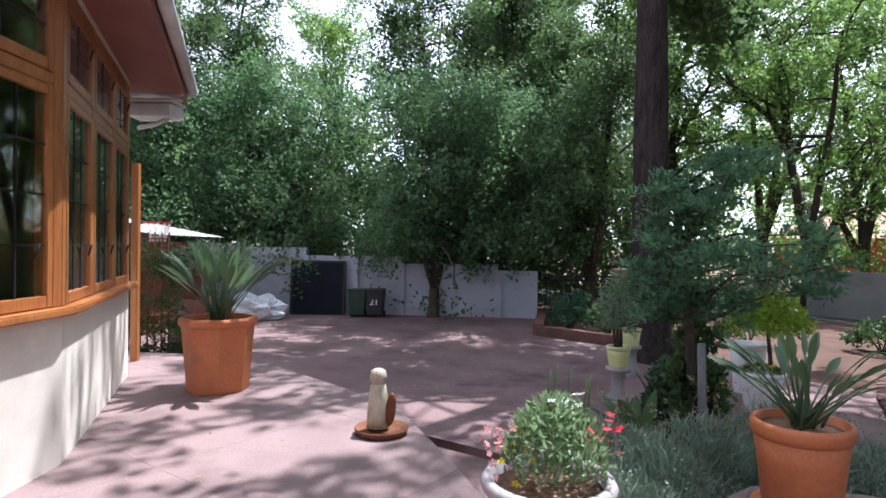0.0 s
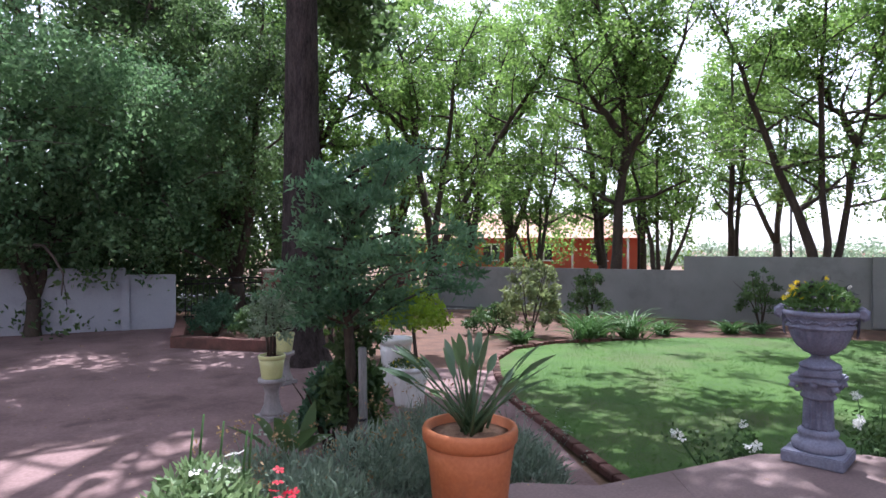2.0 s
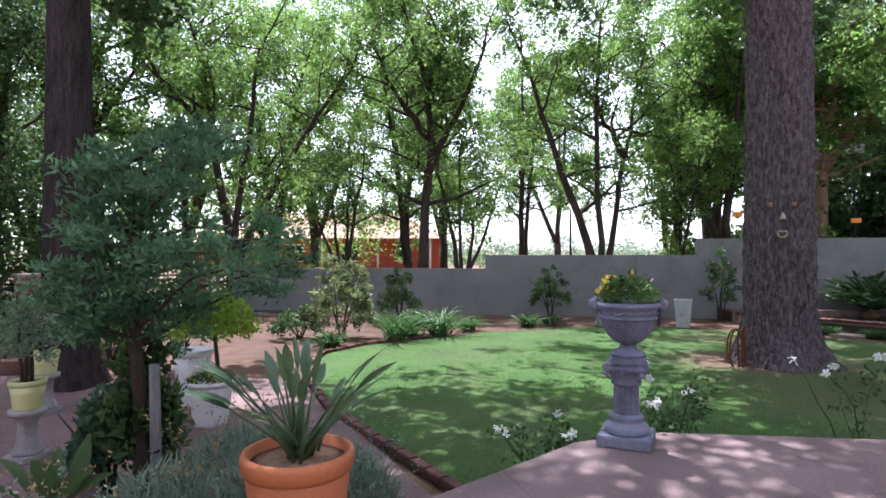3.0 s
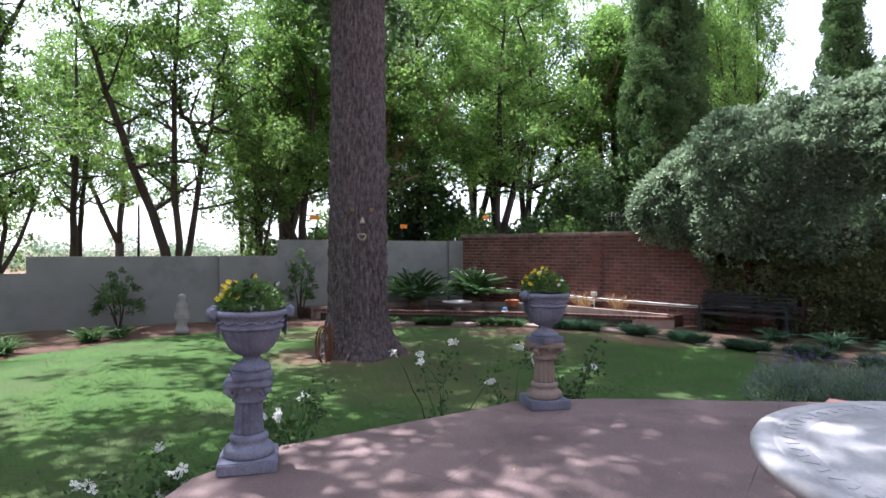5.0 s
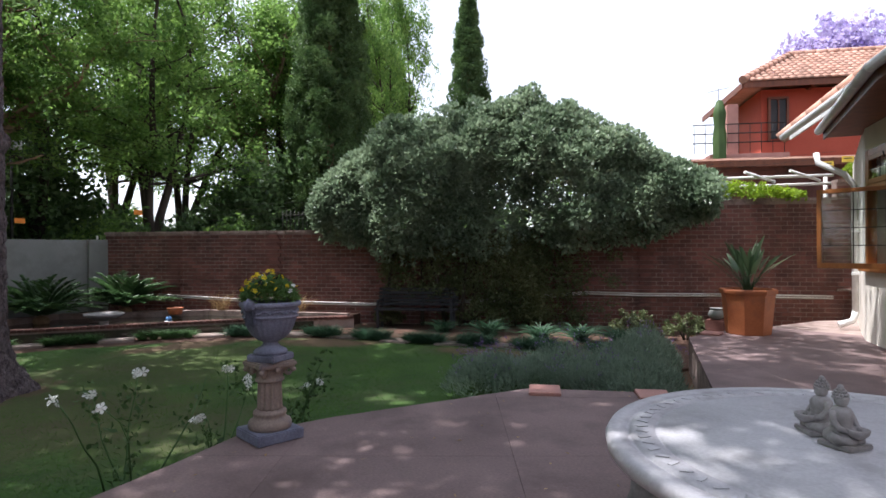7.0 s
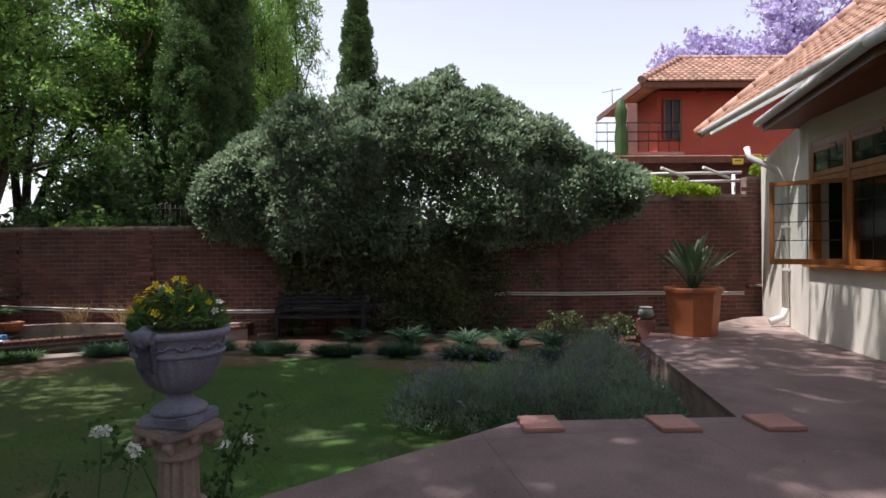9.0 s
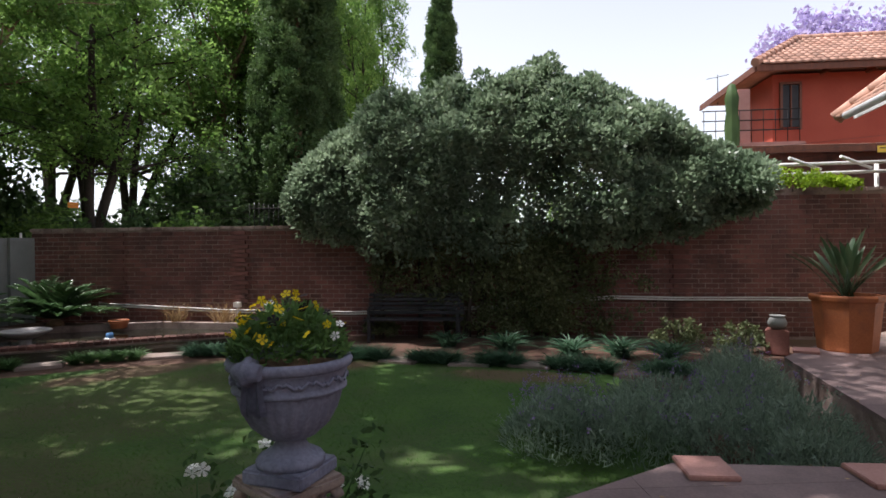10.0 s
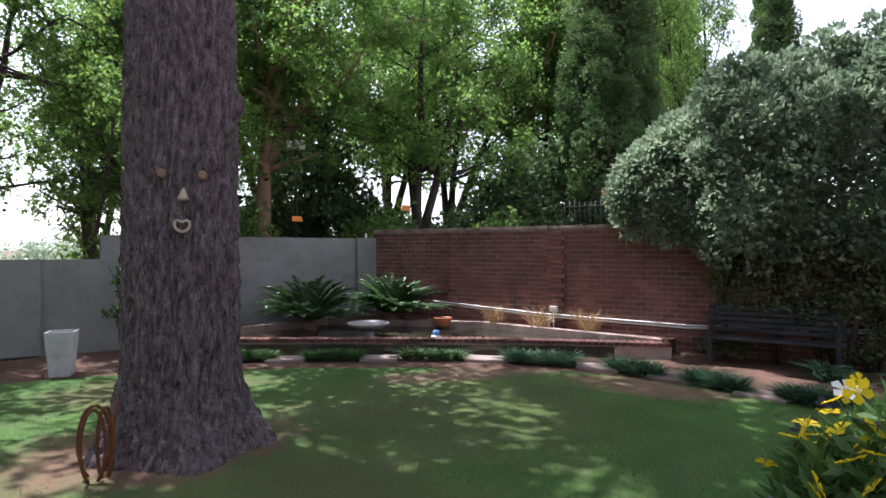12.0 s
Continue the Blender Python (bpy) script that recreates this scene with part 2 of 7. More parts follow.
M_GLASS = glass_mat("window_glass")
M_ORANGE = mat("orange_sign", (0.75, 0.22, 0.02), (0.85, 0.30, 0.03), 4, 60, 0.5, 0.0)
M_YELLOW = mat("yellow_sign", (0.80, 0.55, 0.05), (0.88, 0.62, 0.08), 4, 60, 0.5, 0.0)
# dark base colour stands in for the low light indoors
M_INSIDE = mat("room_plaster_painted_dim", (0.10, 0.08, 0.07), (0.16, 0.13, 0.11), 2, 40, 0.9, 0.0)
M_CURTAIN = mat("red_curtain", (0.16, 0.02, 0.02), (0.26, 0.045, 0.04), 6, 60, 0.9, 0.2, stretch=(6, 6, 0.3))

L_CANOPY = leaf_mat("street_tree_leaf", (0.040, 0.090, 0.024), (0.205, 0.325, 0.085), 0.55)
L_BRIGHT = leaf_mat("fresh_leaf", (0.058, 0.13, 0.034), (0.25, 0.39, 0.105), 0.58)
L_DARK = leaf_mat("dark_evergreen_leaf", (0.026, 0.056, 0.022), (0.14, 0.225, 0.085), 0.42)
L_PEPPER = leaf_mat("pepper_tree_leaf", (0.03, 0.08, 0.035), (0.17, 0.28, 0.13), 0.48)
L_CYPRESS = leaf_mat("cypress_spray", (0.04, 0.085, 0.03), (0.15, 0.235, 0.09), 0.22)
L_SHRUB = leaf_mat("grey_green_leaf", (0.085, 0.135, 0.075), (0.31, 0.39, 0.26), 0.36, 0.38, 0.5)
L_IVY = leaf_mat("ivy_leaf", (0.06, 0.085, 0.035), (0.21, 0.235, 0.11), 0.25)
L_BLUE = leaf_mat("blue_green_leaf", (0.035, 0.085, 0.05), (0.11, 0.20, 0.115), 0.35)
L_LAV = leaf_mat("lavender_leaf", (0.11, 0.165, 0.115), (0.28, 0.35, 0.265), 0.25, 0.7)
L_LIME = leaf_mat("lime_leaf", (0.14, 0.24, 0.02), (0.33, 0.45, 0.05), 0.4)
L_STREL = leaf_mat("strelitzia_leaf", (0.035, 0.08, 0.035), (0.12, 0.195, 0.095), 0.2, 0.4, 0.5)
L_ROSE = leaf_mat("rose_leaf", (0.03, 0.065, 0.02), (0.09, 0.155, 0.055), 0.3)
L_OLIVE = leaf_mat("olive_leaf", (0.085, 0.115, 0.045), (0.23, 0.27, 0.12), 0.4)
L_STRAP = leaf_mat("strap_leaf", (0.03, 0.08, 0.025), (0.11, 0.20, 0.07), 0.25)
L_GRASS = leaf_mat("lawn_blade", (0.030, 0.084, 0.012), (0.088, 0.182, 0.026), 0.25, 0.7, 0.12)
L_CYCAD = leaf_mat("cycad_leaf", (0.04, 0.09, 0.035), (0.12, 0.21, 0.08), 0.2, 0.4, 0.5)
L_STRAW = leaf_mat("dry_straw", (0.25, 0.16, 0.07), (0.45, 0.32, 0.17), 0.2)
L_JACA = leaf_mat("jacaranda_blossom", (0.34, 0.28, 0.46), (0.58, 0.51, 0.72), 0.35)
P_YEL = leaf_mat("yellow_petal", (0.70, 0.52, 0.01), (0.85, 0.70, 0.03), 0.3)
P_BLK = leaf_mat("black_petal", (0.006, 0.004, 0.008), (0.02, 0.012, 0.025), 0.05)
P_WHITE = leaf_mat("white_petal", (0.74, 0.74, 0.70), (0.86, 0.86, 0.83), 0.25)
P_RED = leaf_mat("red_petal", (0.45, 0.015, 0.03), (0.62, 0.06, 0.09), 0.2)
P_PINK = leaf_mat("pink_petal", (0.70, 0.30, 0.30), (0.82, 0.50, 0.45), 0.25)
P_PURPLE = leaf_mat("purple_flower", (0.16, 0.10, 0.26), (0.28, 0.2, 0.4), 0.2)

# ---------- mesh helpers ----------


def part(name, bm, material, parent, label=""):
    """Links a bmesh as one mesh object under a thing or a part."""
    me = bpy.data.meshes.new(name)
    bm.to_mesh(me)
    bm.free()
    me.materials.append(material)
    ob = new(name, me)
    if parent:
        ob.parent = parent
        ob.matrix_parent_inverse = Matrix.Identity(4)
    return tagged(ob, label)


def raw(name, verts, faces, material, parent=None, label="", smooth=False):
    """A mesh object from arrays; faces all of one length."""
    verts, faces = np.asarray(verts, np.float32), np.asarray(faces, np.int32)
    me = bpy.data.meshes.new(name)
    k = faces.shape[1]
    me.vertices.add(len(verts)), me.loops.add(faces.size), me.polygons.add(len(faces))
    me.vertices.foreach_set("co", verts.ravel())
    me.loops.foreach_set("vertex_index", faces.ravel())
    me.polygons.foreach_set("loop_start", np.arange(0, faces.size, k, dtype=np.int32))
    me.polygons.foreach_set("loop_total", np.full(len(faces), k, np.int32))
    me.update(calc_edges=True)
    if smooth:
        me.polygons.foreach_set("use_smooth", np.ones(len(faces), bool))
    me.materials.append(material)
    ob = new(name, me)
    if parent:
        ob.parent = parent
    return tagged(ob, label)


def thing(name, m, label, category, group="", kind=""):
    ob = new(name)
    ob.matrix_world = m
    return tagged(ob, label, category, group, kind)


def box(bm, size, centre=(0, 0, 0), turn=0.0, bevel=0.0):
    r = bmesh.ops.create_cube(bm, size=1, matrix=pose(*centre, 0, 0, turn) @ Matrix.Diagonal((*size, 1)))
    if bevel:
        es = list({e for v in r["verts"] for e in v.link_edges})
        bmesh.ops.bevel(bm, geom=es, offset=bevel, segments=2, affect="EDGES", clamp_overlap=True)
    return bm


def boxes(*rows, bevel=0.0):
    bm = bmesh.new()
    for size, centre in rows:
        box(bm, size, centre, 0, bevel)
    return bm


def lathe(profile, seg=32, bm=None, centre=(0, 0, 0), square=0.0, smooth=True, turn=0.0, flute=0, depth=0.0):
    """Turns rows of (radius, height); flute: ribs round it."""
    bm = bm or bmesh.new()
    rings = []
    for r, z in profile:
        ring = []
        for k in range(seg):
            a = 2 * math.pi * k / seg + radians(turn)
            q = r * (1 - depth * (0.5 + 0.5 * math.cos(flute * a))) if flute else r
            ring.append(bm.verts.new((centre[0] + q * math.cos(a), centre[1] + q * math.sin(a), centre[2] + z)))
        rings.append(ring)
    for a, b in zip(rings, rings[1:]):
        for k in range(seg):
            f = bm.faces.new((a[k], a[(k + 1) % seg], b[(k + 1) % seg], b[k]))
            f.smooth = smooth
    if profile[0][0] > 1e-4:
        bm.faces.new(rings[0][::-1])
    if profile[-1][0] > 1e-4:
        bm.faces.new(rings[-1])
    return bm


def tube(bm, pts, radii, seg=8, cap=True):
    pts = [Vector(p) for p in pts]
    rings = []
    for i, p in enumerate(pts):
        d = (pts[min(i + 1, len(pts) - 1)] - pts[max(i - 1, 0)]).normalized()
        s = d.cross(Vector((0.31, 0.9, 0.28))).normalized()
        u = s.cross(d)
        r = radii[i] if hasattr(radii, "__len__") else radii
        rings.append([bm.verts.new(p + (s * math.cos(2 * math.pi * k / seg) + u * math.sin(2 * math.pi * k / seg)) * r) for k in range(seg)])
    for a, b in zip(rings, rings[1:]):
        for k in range(seg):
            f = bm.faces.new((a[k], a[(k + 1) % seg], b[(k + 1) % seg], b[k]))
            f.smooth = True
    if cap:
        bm.faces.new(rings[0][::-1]), bm.faces.new(rings[-1])
    return bm


def prism(bm, poly, z0, z1):
    """A solid from a flat outline (anticlockwise) between two heights."""
    lo, hi = [bm.verts.new((x, y, z0)) for x, y in poly], [bm.verts.new((x, y, z1)) for x, y in poly]
    n = len(poly)
    bm.faces.new(hi), bm.faces.new(lo[::-1])
    for k in range(n):
        bm.faces.new((lo[k], lo[(k + 1) % n], hi[(k + 1) % n], hi[k]))
    return bm


def wall_run(bm, a, b, thick, z0, z1, side=1):
    """An upright slab along a to b, its thickness on the left (side 1) or right of the way."""
    a, b = Vector((*a, 0)), Vector((*b, 0))
    d = (b - a).normalized()
    n = Vector((-d.y, d.x, 0)) * side * thick
    poly = [a, b, b + n, a + n] if side > 0 else [a, a + n, b + n, b]
    return prism(bm, [(p.x, p.y) for p in poly], z0, z1)


def clip(poly, nx, ny, c):
    """Keeps the part of an outline where nx x + ny y <= c."""
    out = []
    for k, p in enumerate(poly):
        q = poly[(k + 1) % len(poly)]
        dp, dq = nx * p[0] + ny * p[1] - c, nx * q[0] + ny * q[1] - c
        if dp <= 0:
            out.append(p)
        if dp * dq < 0:
            s = dp / (dp - dq)
            out.append((p[0] + (q[0] - p[0]) * s, p[1] + (q[1] - p[1]) * s))
    return out


def inside(poly, x, y):
    """Which of the points (arrays) lie inside an outline."""
    x, y = np.asarray(x), np.asarray(y)
    r = np.zeros(x.shape, bool)
    for k, (x0, y0) in enumerate(poly):
        x1, y1 = poly[(k + 1) % len(poly)]
        if y0 != y1:
            r ^= ((y0 > y) != (y1 > y)) & (x < (x1 - x0) * (y - y0) / (y1 - y0) + x0)
    return r


RNG = np.random.default_rng(7)


def unit(v):
    return v / np.maximum(np.linalg.norm(v, axis=-1, keepdims=True), 1e-9)


def leaf_quads(p, length, width, way=None, up=0.3, spread=1.0, rng=None, cup=0.15):
    """One folded leaf a point: arrays of verts and faces. way: the leaves' leaning."""
    rng = rng or RNG
    n = len(p)
    d = rng.normal(size=(n, 3)) * spread
    d[:, 2] += up
    if way is not None:
        d = d + way
    d = unit(d)
    s = unit(np.cross(d, rng.normal(size=(n, 3))))
    u = np.cross(s, d)
    ln = (length * rng.uniform(0.65, 1.3, n))[:, None]
    w = (width * rng.uniform(0.7, 1.25, n))[:, None]
    v = np.stack([p, p + d * ln * 0.45 + s * w / 2 + u * ln * cup, p + d * ln, p + d * ln * 0.45 - s * w / 2 + u * ln * cup], 1)
    return v.reshape(-1, 3), np.arange(4 * n).reshape(n, 4)


def clumps(centres, radius, per, rng=None, flat=0.8):
    """Points scattered in clumps round centres."""
    rng = rng or RNG
    c = np.repeat(np.asarray(centres, float), per, 0)
    d = unit(rng.normal(size=c.shape)) * (rng.uniform(0, 1, len(c)) ** 0.45)[:, None]
    d[:, 2] *= flat
    r = np.repeat(np.broadcast_to(radius, len(centres)), per)[:, None]
    return c + d * r


def blades(p, way, length, width, bend=0.35, seg=3, rng=None):
    """Grass-like blades: each a bent tapering strip of seg quads."""
    rng = rng or RNG
    n = len(p)
    d = unit(way)
    s = unit(np.cross(d, np.array([0.13, 0.21, 1.0]) + rng.normal(size=(n, 3)) * 0.3))
    ln = (np.broadcast_to(length, n) * rng.uniform(0.7, 1.25, n))[:, None]
    w = np.broadcast_to(width, n)[:, None]
    out = unit(d * np.array([1, 1, 0]) + 1e-4)
    rows = []
    for k in range(seg + 1):
        f = k / seg
        c = p + d * ln * f + (out * f * f - np.array([0, 0, 1.0]) * f ** 2.4) * ln * bend
        ww = w * (0.75 + 0.6 * f - 1.3 * f * f) * 0.5 if k else w * 0.35
        rows += [c - s * ww, c + s * ww]
    v = np.stack(rows, 1)
    m = 2 * (seg + 1)
    base = (np.arange(n) * m)[:, None]
    fs = np.concatenate([base + np.array([2 * k, 2 * k + 1, 2 * k + 3, 2 * k + 2]) for k in range(seg)], 1).reshape(-1, 4)
    return v.reshape(-1, 3), fs

# ---------- ground, terrace, walls ----------
bm = bmesh.new()
prism(bm, [(-900, -900), (900, -900), (900, 900), (-900, 900)], G - 0.5, G - 0.05)
tagged(part("ground", bm, M_EARTH, None), "dry brown earth of the plot and beyond", "ground", kind="structure")

TERRACE = [(-2.9, 7.4), (-1.9, 6.72), (-1.08, 5.86), (-0.39, 5.05), (0.03, 3.89), (0.30, 3.0), (0.66, 2.5), (1.30, 2.4), (1.46, 2.7), (1.52, 3.22), (1.8, 3.42), (2.4, 3.3), (2.75, 3.02),
           (4.06, 2.80), (4.64, 2.40), (5.45, 1.06), (5.80, 0.55), (5.83, -0.2), (5.62, -2.15), (4.43, -3.36), (6.58, -6.33), (6.66, -7.9), (6.45, -10.35),
           (5.2, -12.5), (-6, -3), (-8, 8)]
TERRACE = TERRACE[::-1]
bm = bmesh.new()
prism(bm, TERRACE, G - 0.1, -0.035)
terrace = tagged(part("terrace", bm, M_MORTAR, None), "raised terrace of reddish screeded slabs", "terrace", kind="structure")

DRIVE = [(-12, 17.5), (-12, 2), (0.2, 2), (1.6, 2.6), (3.2, 2.9), (4.75, 6.07), (5.6, 7.6), (4.2, 9.2), (3.75, 10.6), (3.3, 11.0), (1.9, 12.45), (2.5, 15.6), (-6, 16.8)][::-1]
bm = bmesh.new()
prism(bm, DRIVE, G - 0.06, G)
tagged(part("driveway", bm, M_DRIVE, None), "purple-red paved driveway with fallen leaves", "driveway", kind="structure")

LAWN = [(3.9, 3.9), (4.75, 6.07), (5.43, 7.19), (6.2, 8.2), (7.1, 8.83), (8.2, 8.95), (9.59, 8.46), (10.9, 8.1), (12.78, 6.88), (13.9, 5.6), (14.3, 4.0), (14.2, 1.5), (13.9, -0.3),
        (13.2, -2.4), (12.0, -3.6), (10.4, -4.85), (8.6, -5.7), (7.4, -5.3), (6.2, -3.5), (5.2, -2.3), (5.5, -0.2), (5.5, 0.5), (4.4, 2.3), (3.9, 2.7)][::-1]
bm = bmesh.new()
prism(bm, LAWN, G - 0.06, G + 0.004)
lawn = tagged(part("lawn", bm, M_GRASSBASE, None), "mown green lawn in dappled shade", "lawn", kind="structure")

BED = [(3.2, 2.9), (3.88, 3.9), (4.73, 6.07), (5.41, 7.2), (5.6, 7.6), (4.2, 9.2), (3.75, 10.6), (1.92, 12.45), (2.5, 15.6), (9, 17), (19.5, 0.2), (10, -9.7), (6.5, -10.3), (6.6, -6), (4.4, -3.3), (5.5, -2), (5.6, 0.5), (4, 2.5)][::-1]
bm = bmesh.new()
prism(bm, BED, G - 0.2, G - 0.012)
tagged(part("flower_bed", bm, M_SOIL, None), "bare reddish-brown soil of the garden beds", "flower bed", kind="structure")

# garden wall of face brick
BW0, BW1 = Vector((19.4, 0.1, 0)), Vector((6.05, -13.5, 0))
BWD = (BW1 - BW0).normalized()
BWN = Vector((BWD.y, -BWD.x, 0))        # away from the garden
if BWN.dot(Vector((1, -1, 0))) < 0:
    BWN = -BWN


def on_wall(s, off=0.0, z=0.0):
    p = BW0 + BWD * s - BWN * off
    return (p.x, p.y, z)


def bricks(name, parent, a, b, z0, z1, near=None, course=0.095, length=0.25, skip=None):
    """Face bricks proud of a backing wall, on the left of the way a to b. Those on the stretch near=(s0, s1) are parts of their own, the rest one mesh."""
    a, b = Vector((*a, 0)), Vector((*b, 0))
    d = (b - a).normalized()
    run = (b - a).length
    ang = math.degrees(math.atan2(d.y, d.x))
    n = Vector((-d.y, d.x, 0))
    g = 0.016
    rng = np.random.default_rng(3)
    cell = bmesh.new()
    box(cell, (length - g, 0.05, course - g), (0, 0, 0), 0, 0.006)
    me = bpy.data.meshes.new("brick")
    cell.to_mesh(me)
    cell.free()
    me.materials.append(M_BRICK)
    base = np.array([v.co[:] for v in me.vertices])
    quads = [list(p.vertices) for p in me.polygons]
    vs, fs, k = [], [], 0
    rows = int((z1 - z0) / course)
    count = 0
    for r in range(rows):
        s = -length / 2 * (r % 2) + length / 2
        while s < run:
            w = min(1, (run - s) / (length / 2), 1)
            z = z0 + (r + 0.5) * course
            out = -0.014 + rng.uniform(-0.004, 0.005)
            tilt = rng.uniform(-0.9, 0.9)
            p = a + d * s - n * out
            m = pose(p.x, p.y, z + rng.uniform(-0.003, 0.003), 0, tilt, ang + rng.uniform(-0.8, 0.8))
            if near and near[0] < s < near[1] and count < 300:
                ob = new("brick", me)
                ob.parent = parent
                ob.matrix_world = m
                count += 1
            else:
                q = base @ np.array(m.to_3x3()).T + np.array(m.translation)
                vs.append(q)
                fs += [[i + k for i in f] for f in quads]
                k += len(base)
            s += length
    if vs:
        bm_me = bpy.data.meshes.new(name)
        bm_me.from_pydata(np.concatenate(vs).tolist(), [], fs)
        bm_me.materials.append(M_BRICKS)
        ob = new(name, bm_me)
        ob.parent = parent
        tagged(ob, kind="stuff")


RUN = (BW1 - BW0).length
S_STEP = (Vector((9.79, -9.69, 0)) - BW0).length
S_MID = 12.2
bm = bmesh.new()
for s0, s1, top in ((0, S_MID, 1.76), (S_MID, S_STEP, 1.98), (S_STEP, RUN - 1.35, 2.36), (RUN - 1.35, RUN + 2, 2.74)):
    wall_run(bm, on_wall(s0)[:2], on_wall(s1)[:2], 0.22, G - 0.1, top, 1)
wall_brick = tagged(part("wall_east", bm, M_MORTAR, None), "old red face-brick garden wall with coping", "wall", kind="structure")
# piers and coping
bm = bmesh.new()
for s, z in ((2.02, 1.80), (4.75, 1.80), (8.6, 1.80), (S_STEP, 2.30)):
    c = Vector(on_wall(s, 0.01))
    for k in range(int((z - G) / 0.095)):
        box(bm, (0.36 if k % 2 else 0.24, 0.07, 0.082), (c.x, c.y, G + (k + 0.5) * 0.095), math.degrees(math.atan2(BWD.y, BWD.x)), 0.005)
part("pier", bm, M_BRICKS, wall_brick)
bm = bmesh.new()
for s0, s1, top in ((-0.02, S_MID, 1.76), (S_MID, S_STEP, 1.98), (S_STEP, RUN - 1.35, 2.36), (RUN - 1.35, RUN + 2, 2.74)):
    n = max(1, int((s1 - s0) / 0.25))
    for k in range(n):
        c = Vector(on_wall(s0 + (k + 0.5) * (s1 - s0) / n, -0.11))
        box(bm, ((s1 - s0) / n - 0.01, 0.30, 0.07), (c.x, c.y, top + 0.033 + 0.004 * math.sin(k * 2.3)), math.degrees(math.atan2(BWD.y, BWD.x)), 0.008)
part("coping", bm, M_MORTAR, wall_brick, "weathered mortar-stained brick coping")
# ledge of the last pier, by the house
c = Vector(on_wall(RUN - 1.0, 0.06))
part("pier_ledge", box(bmesh.new(), (0.75, 0.16, 0.05), (c.x, c.y, 0.42), math.degrees(math.atan2(BWD.y, BWD.x)), 0.01), M_MORTAR, wall_brick)

# grey plastered wall
GW = [((19.42, 0.12), (16.78, 5.27), 1.62), ((16.78, 5.27), (14.2, 10.3), 1.18), ((14.2, 10.3), (10.6, 17.2), 0.80)]
bm = bmesh.new()
for a, b, top in GW:
    wall_run(bm, b, a, 0.2, G - 0.1, top, 1)
wall_grey = tagged(part("wall_north", bm, M_GREYWALL, None), "grey painted plaster boundary wall stepping down", "wall", kind="structure")
bm = bmesh.new()
for (a, b, top), f in ((GW[1], 0.22), (GW[0], 0.03)):
    p = Vector(a).lerp(Vector(b), f)
    d = (Vector(b) - Vector(a)).normalized()
    box(bm, (0.62, 0.12, top - G + 0.02), (p.x - abs(d.y) * 0.04, p.y + d.x * 0.05, (top + G) / 2), math.degrees(math.atan2(d.y, d.x)), 0.004)
part("pier", bm, M_GREYWALL, wall_grey)

# pale wall across the drive, in four steps
FW = [(-9.5, 16.75), (-3.72, 16.05), (-1.1, 15.85), (1.45, 15.5), (2.45, 15.3)]
bm = bmesh.new()
for a, b, top in zip(FW, FW[1:], (1.335, 1.12, 0.93, 0.77)):
    wall_run(bm, b, a, 0.18, G - 0.1, top, -1)
wall_pale = tagged(part("wall_west", bm, M_WHITEWALL, None), "pale blue-white plaster wall beside the driveway", "wall", kind="structure")
bm = bmesh.new()
for x, y, z in ((-3.7, 16.02, 1.13), (-2.35, 15.92, 1.12), (-1.1, 15.83, 0.94), (1.45, 15.48, 0.78), (-6.0, 16.3, 1.34)):
    box(bm, (0.16, 0.08, z - G), (x, y - 0.02, (z + G) / 2), -6, 0.004)
part("pier", bm, M_WHITEWALL, wall_pale)

# low brick edge of the planted corner, brick gate pillars and rail fence towards the street
planter = thing("planter_edge", Matrix.Identity(4), "low dark brick edging of a planted bed by the drive", "planter edge", kind="structure")
for k, (a, b) in enumerate((((1.9, 12.42), (3.3, 10.98)), ((3.3, 10.98), (3.75, 10.55)), ((2.45, 15.2), (1.9, 12.42)))):
    bm = wall_run(bmesh.new(), a, b, 0.22, G - 0.05, G + 0.2, 1)
    part("edging", bm, M_EDGE, planter)
for x, y, h in ((4.55, 15.05, 1.25), (9.3, 16.9, 1.3)):
    gp = thing("gate_pillar", pose(x, y, G), "square red-brick gate pillar with flat cap", "pillar", "gate pillars")
    part("shaft", box(bmesh.new(), (0.36, 0.36, h), (0, 0, h / 2), 0, 0.01), M_BRICK, gp)
    part("cap", box(bmesh.new(), (0.44, 0.44, 0.07), (0, 0, h + 0.035), 0, 0.012), M_MORTAR, gp)
fence = thing("rail_fence", pose(2.6, 15.25, G), "dark steel rail fence between brick pillars", "fence")
for z in (0.25, 1.0, 1.12):
    part("rail", tube(bmesh.new(), [(0, 0, z), (1.9, -0.18, z)], 0.02, 6), M_IRON, fence)
    part("rail", tube(bmesh.new(), [(2.1, -0.1, z), (6.6, 1.6, z)], 0.02, 6), M_IRON, fence)
for k in range(14):
    part("baluster", tube(bmesh.new(), [(0.13 * k + 0.05, -0.012 * k, 0.05), (0.13 * k + 0.05, -0.012 * k, 1.1)], 0.009, 5), M_IRON, fence)
for k in range(30):
    f = k / 29
    part("baluster", tube(bmesh.new(), [(2.15 + 4.4 * f, -0.1 + 1.7 * f, 0.05), (2.15 + 4.4 * f, -0.1 + 1.7 * f, 1.1)], 0.009, 5), M_IRON, fence)

